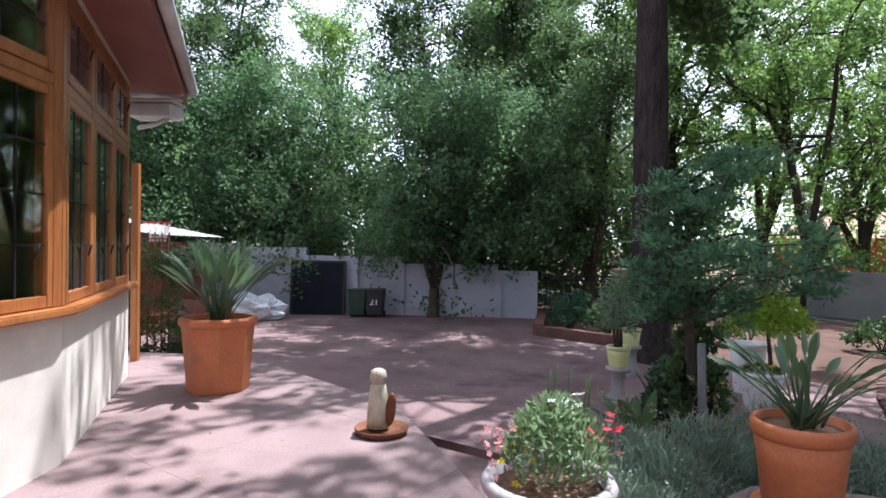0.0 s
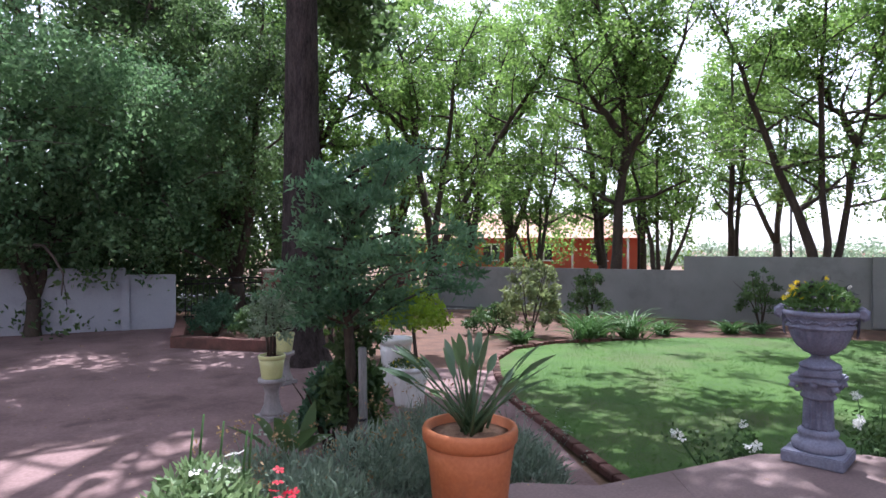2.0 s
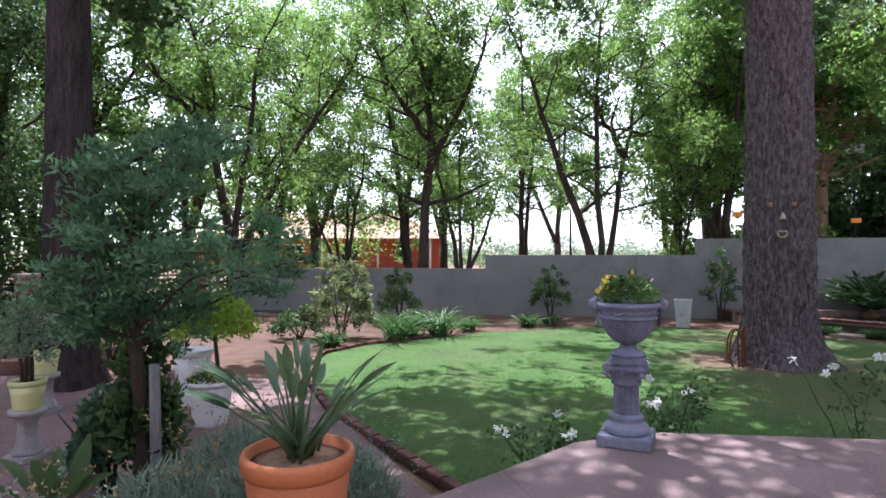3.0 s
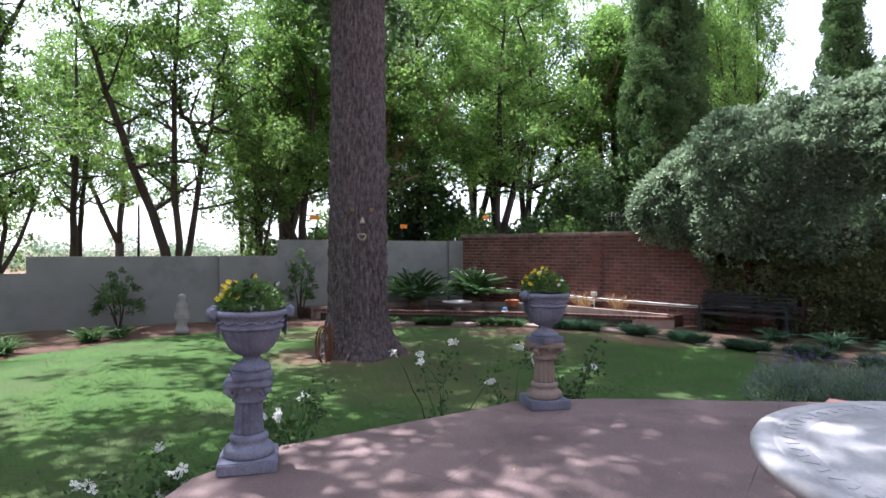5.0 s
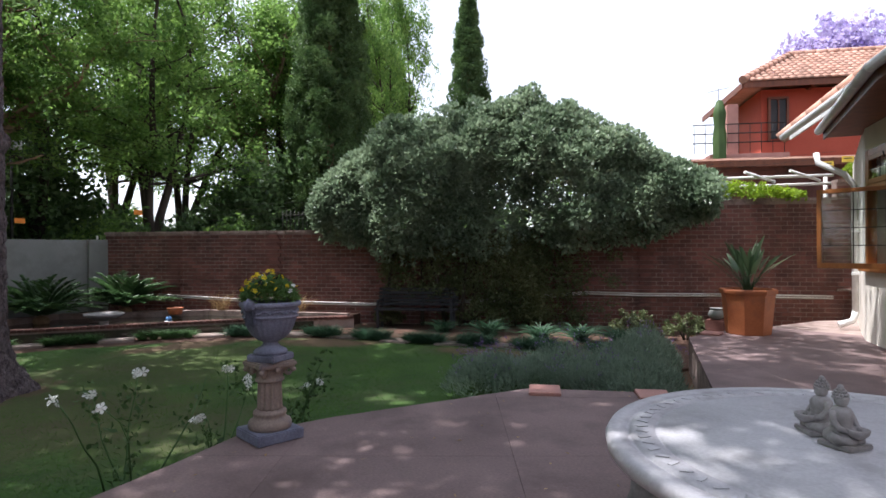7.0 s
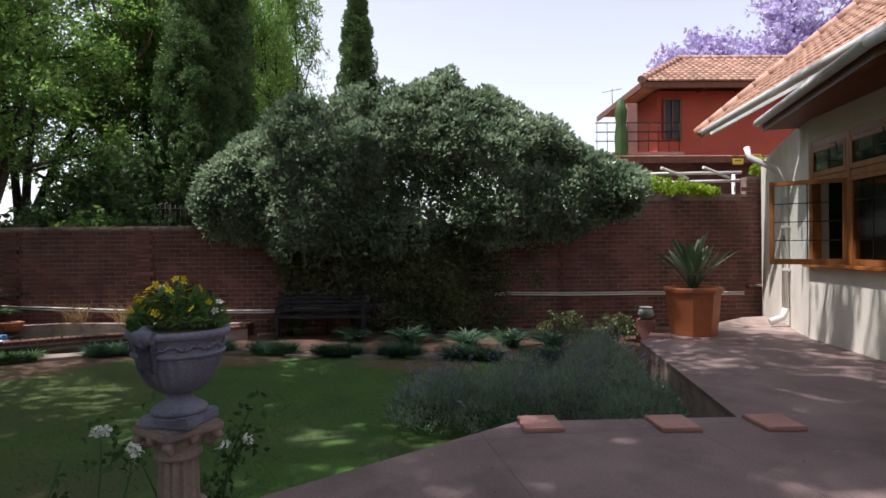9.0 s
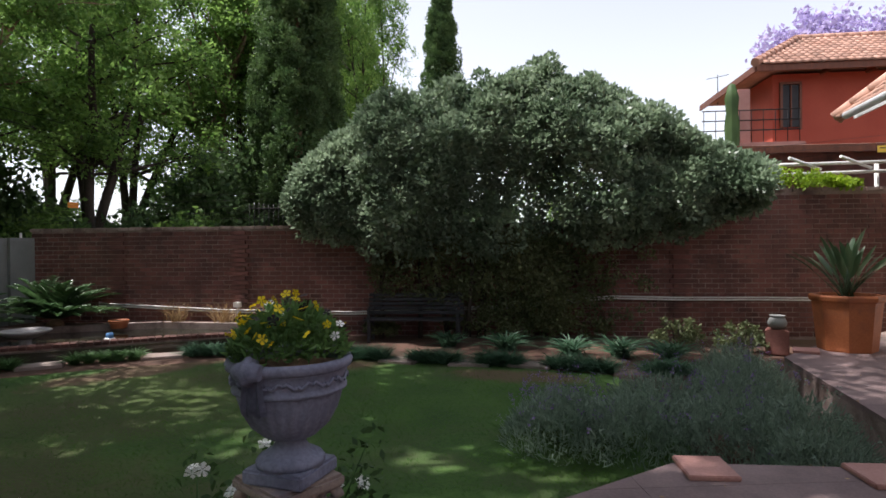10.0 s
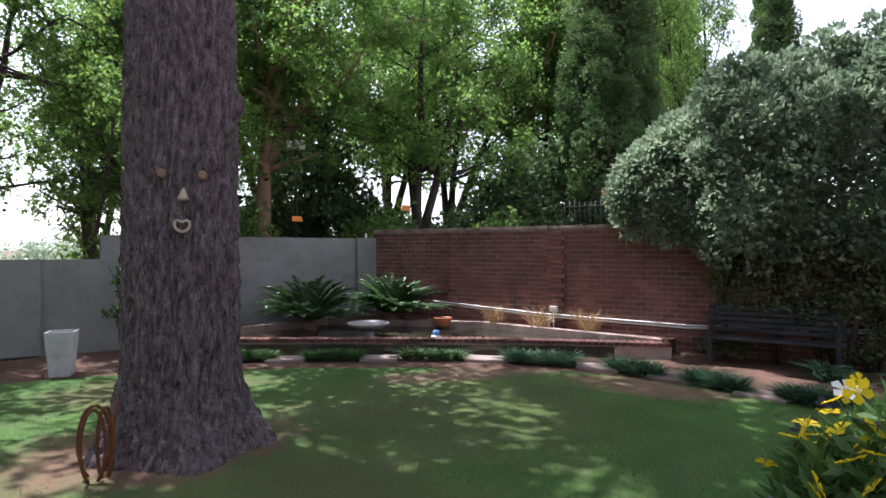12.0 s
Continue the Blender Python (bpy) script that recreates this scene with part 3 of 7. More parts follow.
# terrace slabs
def slabs(name, poly, step, ang, ox, oy, z0, z1, gap, parent, material, lean=None):
    c, s = math.cos(radians(ang)), math.sin(radians(ang))
    us = [(x * c + y * s, -x * s + y * c) for x, y in poly]
    u0, u1 = min(u for u, v in us), max(u for u, v in us)
    v0, v1 = min(v for u, v in us), max(v for u, v in us)
    u = math.floor((u0 - ox) / step) * step + ox
    while u < u1:
        v = math.floor((v0 - oy) / step) * step + oy
        while v < v1:
            q = us
            for nx, ny, k in ((1, 0, u + step - gap), (-1, 0, -u - gap), (0, 1, v + step - gap), (0, -1, -v - gap)):
                q = clip(q, nx, ny, k) if q else q
            if len(q) > 2:
                bm = prism(bmesh.new(), [(a * c - b * s, a * s + b * c) for a, b in q], z0, z1)
                if lean:
                    for w in bm.verts:
                        w.co.z += lean(w.co.x, w.co.y)
                part(name, bm, material, parent)
            v += step
        u += step


slabs("slab", TERRACE, 1.5, 54, 0.4, 0.55, -0.06, 0.0, 0.0013, terrace, M_PAVE, lambda x, y: 0.0 if y > -8.2 else max(-0.21, (y + 8.2) * 0.055))

# ---------- the house ----------
def local(a, b):
    """Pose with x along a to b and y pointing away to the left."""
    return pose(a[0], a[1], 0, 0, 0, math.degrees(math.atan2(b[1] - a[1], b[0] - a[0])))


def casement(name, parent, x, z0, w, h, depth, bars, swing=0.0, hinge=1):
    """A wooden sash with leaded panes; swing in degrees opens it outwards (towards -y)."""
    f = 0.055
    px = x if hinge > 0 else x + w
    sash = new(name)
    sash.parent = parent
    sash.matrix_local = pose(px, depth, z0, 0, 0, -swing * hinge)
    o = 0 if hinge > 0 else -w
    bm = boxes(((f, 0.045, h), (o + f / 2, 0, h / 2)), ((f, 0.045, h), (o + w - f / 2, 0, h / 2)), ((w - 2 * f, 0.045, f), (o + w / 2, 0, h - f / 2)), ((w - 2 * f, 0.045, f * 1.3), (o + w / 2, 0, f * 0.65)), bevel=0.005)
    part("sash_frame", bm, M_WOOD, sash)
    gl = part("pane", box(bmesh.new(), (w - 2 * f + 0.01, 0.005, h - 2.3 * f + 0.01), (o + w / 2, 0, h / 2 + 0.15 * f)), M_GLASS, sash)
    gl.visible_shadow = False
    bm = bmesh.new()
    for k in range(1, bars[0]):
        box(bm, (0.011, 0.014, h - 2.3 * f), (o + f + (w - 2 * f) * k / bars[0], 0, h / 2 + 0.15 * f))
    for k in range(1, bars[1]):
        box(bm, (w - 2 * f, 0.015, 0.011), (o + w / 2, 0, 1.3 * f + (h - 2.3 * f) * k / bars[1]))
    part("lead_bars", bm, M_IRON, sash)
    part("stay", tube(bmesh.new(), [(o + w * 0.8 * hinge if hinge > 0 else o + w * 0.2, -0.03, 0.3), (o + w * 0.8 if hinge > 0 else o + w * 0.2, -0.05, 0.38)], 0.008, 5), M_IRON, sash)
    return sash


def facet(a, b, sill, head, top, bays, swings, label, post=0.09, thick=0.22, z0=-0.15, bars=(2, 4)):
    """A wall facet from a to b seen from its right-hand side: plaster below, a row of casements with toplights, boards above."""
    m = local(a, b)
    w = (Vector(b) - Vector(a)).length
    wl = tagged(part("wall_house", boxes(((w, thick, sill - z0), (w / 2, thick / 2, (sill + z0) / 2)), ((w, thick, top - head), (w / 2, thick / 2, (top + head) / 2))), M_PLASTER, None), "cream plastered house wall under wooden windows", "wall", kind="structure")
    wl.matrix_world = m
    win = thing("window", m, label, "window", kind="structure")
    bm = boxes(((w + 0.06, 0.30, 0.05), (w / 2, 0.06, sill + 0.025)), bevel=0.01)
    part("window_sill", bm, M_WOOD, win)
    mid = sill + 0.05 + (head - sill) * 0.66
    rows = [((w, 0.11, 0.09), (w / 2, 0.06, head - 0.045)), ((w, 0.11, 0.08), (w / 2, 0.06, mid))]
    for k in range(bays + 1):
        x = min(max(w * k / bays, post / 2), w - post / 2)
        rows.append(((post, 0.12, head - sill - 0.05), (x, 0.06, (head + sill + 0.05) / 2)))
    part("window_frame", boxes(*rows, bevel=0.006), M_WOOD, win)
    bw = w / bays
    for k in range(bays):
        x = bw * k + post / 2 + (0.0 if k else post / 2)
        ww = bw - post - (post / 2 if k in (0, bays - 1) else 0)
        sw = swings[k] if k < len(swings) else 0
        casement("casement", win, x, sill + 0.055, ww, mid - sill - 0.1, 0.02, bars, abs(sw), 1 if sw >= 0 else -1)
        casement("toplight", win, x, mid + 0.045, ww, head - mid - 0.14, 0.02, (2, 2))
    return win


W1 = facet((-2.36, 3.66), (-3.28, 6.16), 0.93, 3.02, 3.3, 3, (0, 0, 0), "varnished wooden casement window with leaded panes in a bay", bars=(3, 4))
W2 = facet((-2.36, -0.2), (-2.36, 3.66), 0.93, 3.02, 3.3, 4, (0, 0), "wide varnished wooden window with leaded panes", bars=(3, 4))
W3 = facet((4.90, -8.08), (3.15, -5.66), 1.0, 2.72, 3.1, 3, (-60, 0, 20), "varnished wooden casement window, one sash open", bars=(2, 4))
W4 = facet((3.15, -5.66), (0.2, -1.9), 1.0, 2.72, 3.1, 4, (0, 0), "varnished wooden casement window above plaster", bars=(2, 4))
bm = bmesh.new()
for a, b, top in (((-2.36, -0.2), (0.2, -1.9), 3.3), ((4.90, -8.08), (5.12, -8.62), 3.1), ((5.12, -8.62), (6.72, -12.62), 3.1), ((-9, 8.2), (-3.28, 6.16), 3.3)):
    wall_run(bm, a, b, 0.24, -0.35, top, -1)
tagged(part("wall_house", bm, M_PLASTER, None), "cream plastered house wall", "wall", kind="structure")
# shell of rooms behind the windows, their dimness put into the dark colour
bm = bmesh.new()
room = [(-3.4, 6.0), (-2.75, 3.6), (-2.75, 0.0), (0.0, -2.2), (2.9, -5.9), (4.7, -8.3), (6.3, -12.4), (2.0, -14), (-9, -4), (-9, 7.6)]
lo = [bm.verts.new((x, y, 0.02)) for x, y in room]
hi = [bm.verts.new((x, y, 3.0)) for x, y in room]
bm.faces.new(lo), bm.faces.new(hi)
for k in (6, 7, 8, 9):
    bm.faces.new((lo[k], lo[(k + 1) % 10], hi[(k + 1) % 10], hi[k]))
tagged(part("room_shell", bm, M_INSIDE, None), "inner walls of the house, coloured dark to look unlit", "wall", kind="structure")
for (a, b) in (((-2.95, 4.6), (-2.72, 3.9)), ((-2.7, 3.3), (-2.7, 2.7)), ((-2.7, 1.6), (-2.7, 1.0)), ((3.6, -6.75), (3.9, -7.2)), ((1.6, -4.3), (1.9, -4.7))):
    bm = bmesh.new()
    d = Vector((b[0] - a[0], b[1] - a[1], 0))
    n = Vector((-d.y, d.x, 0)).normalized()
    top = []
    for k in range(25):
        p = Vector((*a, 0)) + d * (k / 24) + n * 0.035 * math.sin(k * 1.9)
        top.append((bm.verts.new((p.x, p.y, 0.3)), bm.verts.new((p.x, p.y, 2.4))))
    for p, q in zip(top, top[1:]):
        bm.faces.new((p[0], q[0], q[1], p[1])).smooth = True
    tagged(part("curtain", bm, M_CURTAIN, None), "dark red curtain hanging inside the window", "curtain", "curtains")


def roof_over(name, eaves, over, z, inward, label, paint):
    """Eaves with soffit boards, fascia, gutter and a tiled slope behind, along a line of points."""
    rf = thing(name, Matrix.Identity(4), label, "roof", kind="structure")
    pts = [Vector((*p, z)) for p in eaves]
    ins = [Vector((*p, 0)) for p in inward]
    bm, bf, bg = bmesh.new(), bmesh.new(), bmesh.new()
    for k in range(len(pts) - 1):
        a, b = pts[k], pts[k + 1]
        ia, ib = a + ins[k] * (over + 0.3), b + ins[k + 1] * (over + 0.3)
        lowv = [a, b, ib, ia]
        q = [bm.verts.new(v + Vector((0, 0, 0.0))) for v in lowv] + [bm.verts.new(v + Vector((0, 0, 0.03))) for v in lowv]
        bm.faces.new(q[:4][::-1]), bm.faces.new(q[4:])
        for i in range(4):
            bm.faces.new((q[i], q[(i + 1) % 4], q[4 + (i + 1) % 4], q[4 + i]))
        fa = [a - Vector((0, 0, 0.03)), b - Vector((0, 0, 0.03)), b + Vector((0, 0, 0.18)), a + Vector((0, 0, 0.18))]
        oa, ob_ = -ins[k] * 0.025, -ins[k + 1] * 0.025
        f1 = [bf.verts.new(v) for v in fa]
        f2 = [bf.verts.new(v + (oa if i in (0, 3) else ob_)) for i, v in enumerate(fa)]
        bf.faces.new(f1), bf.faces.new(f2[::-1])
        for i in range(4):
            bf.faces.new((f1[i], f2[i], f2[(i + 1) % 4], f1[(i + 1) % 4]))
        tube(bg, [a - ins[k] * 0.085 + Vector((0, 0, 0.11)), b - ins[k + 1] * 0.085 + Vector((0, 0, 0.11))], 0.06, 10)
    part("soffit", bm, paint, rf)
    part("fascia", bf, paint, rf)
    part("gutter", bg, M_GUTTER, rf)
    return rf


def tiles(parent, corner, along, up, cols, rows, keep=None, w=0.24, h=0.30):
    """Barrel-like roof tiles in courses on the slope spanned by two unit vectors."""
    nrm = along.cross(up).normalized()
    if nrm.z < 0:
        nrm = -nrm
    vs, fs = [], []
    prof = [(0.0, 0.0), (0.25, 0.035), (0.5, 0.045), (0.75, 0.03), (1.0, 0.0)]
    for r in range(rows):
        for c in range(cols):
            if keep and not keep((c + 0.5) * w, (r + 0.5) * h):
                continue
            o = corner + along * c * w + up * r * h
            i0 = len(vs)
            for f, e in ((-0.03, 0.03), (1.05, 0.0)):
                for x, z in prof:
                    vs.append(o + along * x * w * 0.99 + up * f * h + nrm * (z + e))
            for x, z in prof:
                vs.append(o + along * x * w * 0.99 + up * -0.03 * h + nrm * (z * 0.3))
            for i in range(4):
                fs.append((i0 + i, i0 + i + 1, i0 + 6 + i, i0 + 5 + i))
                fs.append((i0 + 10 + i, i0 + 11 + i, i0 + i + 1, i0 + i))
    ob = raw("roof_tiles", [v[:] for v in vs], fs, M_TILE, parent)
    return tagged(ob, "terracotta roof tiles in courses", kind="stuff")


roof_a = roof_over("roof_west_eaves", [(-3.05, 6.95), (-1.98, 3.85), (-1.95, -1.0)], 0.45, 3.06, [(-0.94, -0.34), (-0.98, -0.12), (-1, 0)], "maroon soffit and fascia with white gutter above the bay", M_FASCIA)
bm = bmesh.new()
q = [(-3.07, 7.0, 3.26), (-1.93, 3.85, 3.26), (-1.93, -1.0, 3.26), (-8, -1, 5.9), (-8, 6, 5.9)]
bm.faces.new([bm.verts.new(v) for v in q])
bmesh.ops.solidify(bm, geom=bm.faces[:], thickness=0.05)
part("roof_deck", bm, M_TILE, roof_a)
# white boxed end of the gutter with its bracket
bx = thing("rainwater_head", pose(-3.3, 6.75, 2.72), "white painted rainwater head and bracket under the gutter end", "rainwater head")
part("box", boxes(((0.5, 0.34, 0.14), (0.0, 0.0, 0.16)), ((0.55, 0.38, 0.04), (0, 0, 0.26)), bevel=0.012), M_GUTTER, bx)
part("bracket", tube(bmesh.new(), [(-0.2, 0, -0.02), (0.0, 0, 0.02), (0.16, 0, 0.1)], 0.025, 6), M_GUTTER, bx)

roof_b = roof_over("roof_south_eaves", [(5.55, -8.4), (3.75, -5.2), (0.6, -1.2)], 0.55, 3.05, [(-0.86, -0.5), (-0.82, -0.57), (-0.8, -0.6)], "dark soffit with fascia and grey-white gutter above the windows", M_DARKWOOD)
al = Vector((-0.607, 0.794, 0)).normalized()
inw = Vector((al.y, -al.x, 0))
if inw.dot(Vector((-1, -0.6, 0))) < 0:
    inw = -inw
upv = (inw * math.cos(radians(40)) + Vector((0, 0, 1)) * math.sin(radians(40))).normalized()
cor = Vector((7.6, -11.36, 3.64))
tiles(roof_b, cor, al, upv, 50, 20, keep=lambda x, y: x > y * 0.55)
bm = bmesh.new()
v = [cor, cor + al * 12, cor + al * 12 + upv * 6.2, cor + upv * 6.2 + al * 3.41]
bm.faces.new([bm.verts.new(p - Vector((0, 0, 0.03))) for p in v])
bmesh.ops.solidify(bm, geom=bm.faces[:], thickness=0.04)
part("roof_deck", bm, M_TILE, roof_b)
for k in range(20):
    p = cor + (upv + al * 0.55) * (k * 0.30) + Vector((0, 0, 0.03))
    q = cor + (upv + al * 0.55) * (k * 0.30 + 0.33) + Vector((0, 0, 0.06))
    part("hip_tile", tube(bmesh.new(), [p, q], [0.13, 0.105], 10), M_TILE, roof_b)
# gutter of the roof's end and the downpipe
bm = bmesh.new()
tube(bm, [cor + al * 0.8 + Vector((0.1, 0.1, -0.08)), cor + al * 11.5 + Vector((0.1, 0.1, -0.08))], 0.065, 10)
part("gutter", bm, M_GUTTER, roof_b)
bm = bmesh.new()
box(bm, (0.03, 10.6, 0.16), tuple(cor + al * 6.1 - Vector((0, 0, 0.06))), math.degrees(math.atan2(al.y, al.x)) - 90)
part("fascia", bm, M_GUTTER, roof_b)
dp = thing("downpipe", Matrix.Identity(4), "white painted downpipe with a shoe at its foot", "downpipe")
part("pipe", tube(bmesh.new(), [(6.05, -9.3, 2.95), (6.0, -9.25, 2.78), (5.62, -9.3, 2.55), (5.52, -9.42, 2.35), (5.52, -9.44, 0.25)], 0.05, 10), M_GUTTER, dp)
part("shoe", tube(bmesh.new(), [(5.52, -9.44, 0.27), (5.55, -9.42, 0.12), (5.72, -9.3, 0.04)], [0.052, 0.055, 0.06], 10), M_GUTTER, dp)
for z in (0.9, 1.6, 2.3):
    part("clip", box(bmesh.new(), (0.16, 0.16, 0.04), (5.50, -9.45, z), 20, 0.006), M_GUTTER, dp)

# ---------- trees ----------
def bend(p, d, length, n, wob, rng, up=0.0):
    pts = [Vector(p)]
    d = Vector(d).normalized()
    for k in range(n):
        d = (d + Vector(rng.normal(size=3) * wob) + Vector((0, 0, up))).normalized()
        pts.append(pts[-1] + d * length / n)
    return pts


def broadleaf(name, m, label, seed, height, stems, r0, spread, fork, leaf, leafsize, clumps_n, per, crown=(3.0, 2.2), bark=None, low=0.5, group="", droop=0.0, clump_r=0.75, hang=0.75, limbs=None):
    """A tree: stems fork near the ground, limbs branch off, clumps of leaves sit along the upper limbs."""
    rng = np.random.default_rng(seed)
    bark = bark or M_BARK2
    t = thing(name, m, label, "tree", group)
    tips = []
    bm = bmesh.new()
    tube(bm, [(0, 0, -0.15), (0, 0, 0.12), (0.02, 0.01, fork * 0.5), (0.03, 0.02, fork)], [r0 * 1.5, r0 * 1.15, r0, r0 * 0.95], 10)
    if not limbs:
        part("trunk", bm, bark, t)
    else:
        bm.free()
    for s in range(len(limbs) if limbs else stems):
        a = 2 * math.pi * (s + rng.uniform(-0.3, 0.3)) / stems
        tilt = spread * rng.uniform(0.6, 1.3) if stems > 1 else 0.03
        d = Vector((math.cos(a) * tilt, math.sin(a) * tilt, 1))
        pts = bend((0.03, 0.02, fork * 0.93), d, height - fork, 9, 0.10, rng, 0.02)
        rs = [r0 * (0.85 if stems == 1 else 0.68) * (1 - 0.88 * k / 9) for k in range(10)]
        if limbs:
            y = rng.uniform(-0.16, 0.16) if s else 0.0
            knots = [Vector((x_, y * (z_ - limbs[s][0][1]) if s else 0.0, z_)) for x_, z_ in limbs[s]]
            pts = [knots[0]]
            for k in range(1, 10):
                f = k / 9 * (len(knots) - 1)
                i = min(int(f), len(knots) - 2)
                pts.append(knots[i].lerp(knots[i + 1], f - i) + Vector(rng.normal(size=3) * 0.035))
            r1 = r0 * (1.0 if s == 0 else 0.72)
            rs = [r1 * (1 - 0.85 * (k / 9) ** 0.9) for k in range(10)]
            if limbs[s][0][1] == 0:
                pts[0] = pts[0] - Vector((0, 0, 0.15))
                rs[0] *= 1.3
        bm = bmesh.new()
        tube(bm, pts, rs, 8)
        part("trunk" if limbs and s == 0 else "limb", bm, bark, t)
        bm = bmesh.new()
        for k in range(2, 10):
            if pts[k].z < height * low * (1.0 if limbs else 0.6):
                continue
            for _ in range(2):
                b = rng.uniform(0, 2 * math.pi)
                dd = Vector((math.cos(b), math.sin(b), rng.uniform(0.15, 0.8)))
                ln = rng.uniform(0.5, 1.1) * crown[0] * (1.1 - 0.5 * k / 9)
                tw = bend(pts[k], dd, ln, 5, 0.16, rng, 0.03 - droop)
                tube(bm, tw, [rs[k] * 0.5 * (1 - 0.17 * i) + 0.006 for i in range(6)], 5)
                tips += [np.array(p) for p in tw[2:]]
                for q in (2, 4):
                    b2 = rng.uniform(0, 2 * math.pi)
                    t2 = bend(tw[q], (math.cos(b2), math.sin(b2), rng.uniform(-0.1, 0.6) - droop), ln * 0.5, 3, 0.2, rng, -droop * 0.5)
                    tube(bm, t2, [0.016, 0.011, 0.008, 0.004], 4)
                    tips += [np.array(p) for p in t2[1:]]
        tagged(part("branchwork", bm, bark, t), kind="stuff")
    tips = np.array(tips)
    tips = tips[tips[:, 2] > height * low]
    c = tips[rng.integers(0, len(tips), clumps_n)] + rng.normal(size=(clumps_n, 3)) * 0.3
    p = clumps(c, clump_r * rng.uniform(0.5, 1.25, clumps_n), per, rng, hang)
    v, f = leaf_quads(p, leafsize, leafsize * 0.55, up=-0.15 - droop, rng=rng)
    raw("crown", v, f, leaf, t)
    return t


def at(x, y, ang=0.0, s=1.0, z=G):
    return pose(x, y, z, 0, 0, ang) @ Matrix.Diagonal((s, s, s, 1))


# the old conifer on the lawn
pine = thing("pine_tree", pose(10.85, 2.52, G), "massive old tree trunk with furrowed dark bark on the lawn", "tree")
rng = np.random.default_rng(4)


def big_trunk(parent, prof, seg, seed, name="trunk", cx=lambda z: (0, 0), rough=0.03, roots=0.3, bark=None, burls=()):
    vs, fs = [], []
    n = len(prof)
    for i, (r, z) in enumerate(prof):
        for k in range(seg):
            a = 2 * math.pi * k / seg
            flare = max(0, 1 - z / 0.9)
            q = r * (1 + roots * flare ** 2 * (0.5 + 0.5 * math.cos(5 * a + 0.6 + seed)) * (0.7 + 0.3 * math.sin(2 * a)))
            c, s = math.cos(a), math.sin(a)
            wx, wz = 0.9 * noise.noise(Vector((c * 3, s * 3, z * 2.2 + seed))), 0.5 * noise.noise(Vector((c * 5, s * 5, z * 1.4 - seed)))
            furrow = 1.5 * noise.noise(Vector((c * 10.5 * r / 0.5 + wx, s * 10.5 * r / 0.5 - wx, z * 3.1 + wz + seed)))
            plate = noise.noise(Vector((c * 22 * r / 0.5, s * 22 * r / 0.5, z * 9.0)))
            for ba, bz, br, bh in burls:
                da = (a - ba + math.pi) % (2 * math.pi) - math.pi
                q += bh * math.exp(-((da * r) ** 2 + (z - bz) ** 2) / (br * br))
            q += rough * (min(0.45, abs(furrow)) * 1.8 - 0.4) + rough * 0.5 * plate
            ox, oy = cx(z)
            vs.append((ox + q * c, oy + q * s, z))
    for i in range(n - 1):
        for k in range(seg):
            fs.append((i * seg + k, i * seg + (k + 1) % seg, (i + 1) * seg + (k + 1) % seg, (i + 1) * seg + k))
    return raw(name, vs, fs, bark or M_BARK, parent, smooth=True)


zs = np.concatenate([np.linspace(-0.1, 1.2, 40), np.linspace(1.225, 6.0, 190), np.linspace(6.2, 15, 20)])
prof = [((0.50 + 0.20 * max(0, 1 - z / 0.8) ** 1.6 - 0.012 * z if z < 8 else 0.40 - 0.05 * (z - 8)), z) for z in zs]
big_trunk(pine, [(max(r, 0.06), z) for r, z in prof], 250, 1.0, rough=0.062, burls=((3.80, 2.62, 0.12, 0.05), (2.95, 2.55, 0.11, 0.045), (3.40, 3.75, 0.2, 0.06), (4.75, 3.2, 0.10, 0.07)))
pr = np.random.default_rng(12)
# crown above the view, its clump density chosen for the shade it casts
bm = bmesh.new()
cen = []
for k in range(26):
    z = 7.0 + k * 0.36
    a = k * 2.4
    ln = 8.4 - 0.12 * k
    pts = bend((0, 0, z), (math.cos(a), math.sin(a), 0.12), ln, 6, 0.06, pr)
    tube(bm, pts, [0.05 * (1 - 0.14 * i) for i in range(7)], 6)
    for i in range(2, 7):
        cen += [np.array(pts[i]) + pr.normal(size=3) * np.array([0.6, 0.6, 0.35]) for _ in range(15 if math.sin(a) < 0.35 else 10)]
def thinned(points, keep, rng_):
    """A crown's clump centres, fewer where keep(x, y) is low; x and y on the ground, down the sun's way."""
    q = np.array(points)
    k = 1 / math.tan(_e)
    return q[[rng_.uniform() < keep(x_ - math.sin(_a) * k * z_, y_ - math.cos(_a) * k * z_) for x_, y_, z_ in q]]


def pine_keep(x_, y_):
    x_, y_ = x_ + 10.85, y_ + 2.52
    if x_ - y_ > 16.0:                 # thinned to let sun reach the brick wall and its shrub
        return 0.16
    if x_ < 1.7 and y_ > 1.6:          # thinned to let sun reach the pots by the drive
        return 0.35
    return 1.0 if y_ < 3.2 else 0.8


cen = thinned(cen, pine_keep, pr)
tagged(part("branchwork", bm, M_BARK, pine), kind="stuff")
p = clumps(cen, 0.55, 42, pr, 0.5)
v, f = leaf_quads(p, 0.24, 0.12, rng=pr)
raw("crown", v, f, L_DARK, pine, "dark green foliage high above the lawn")
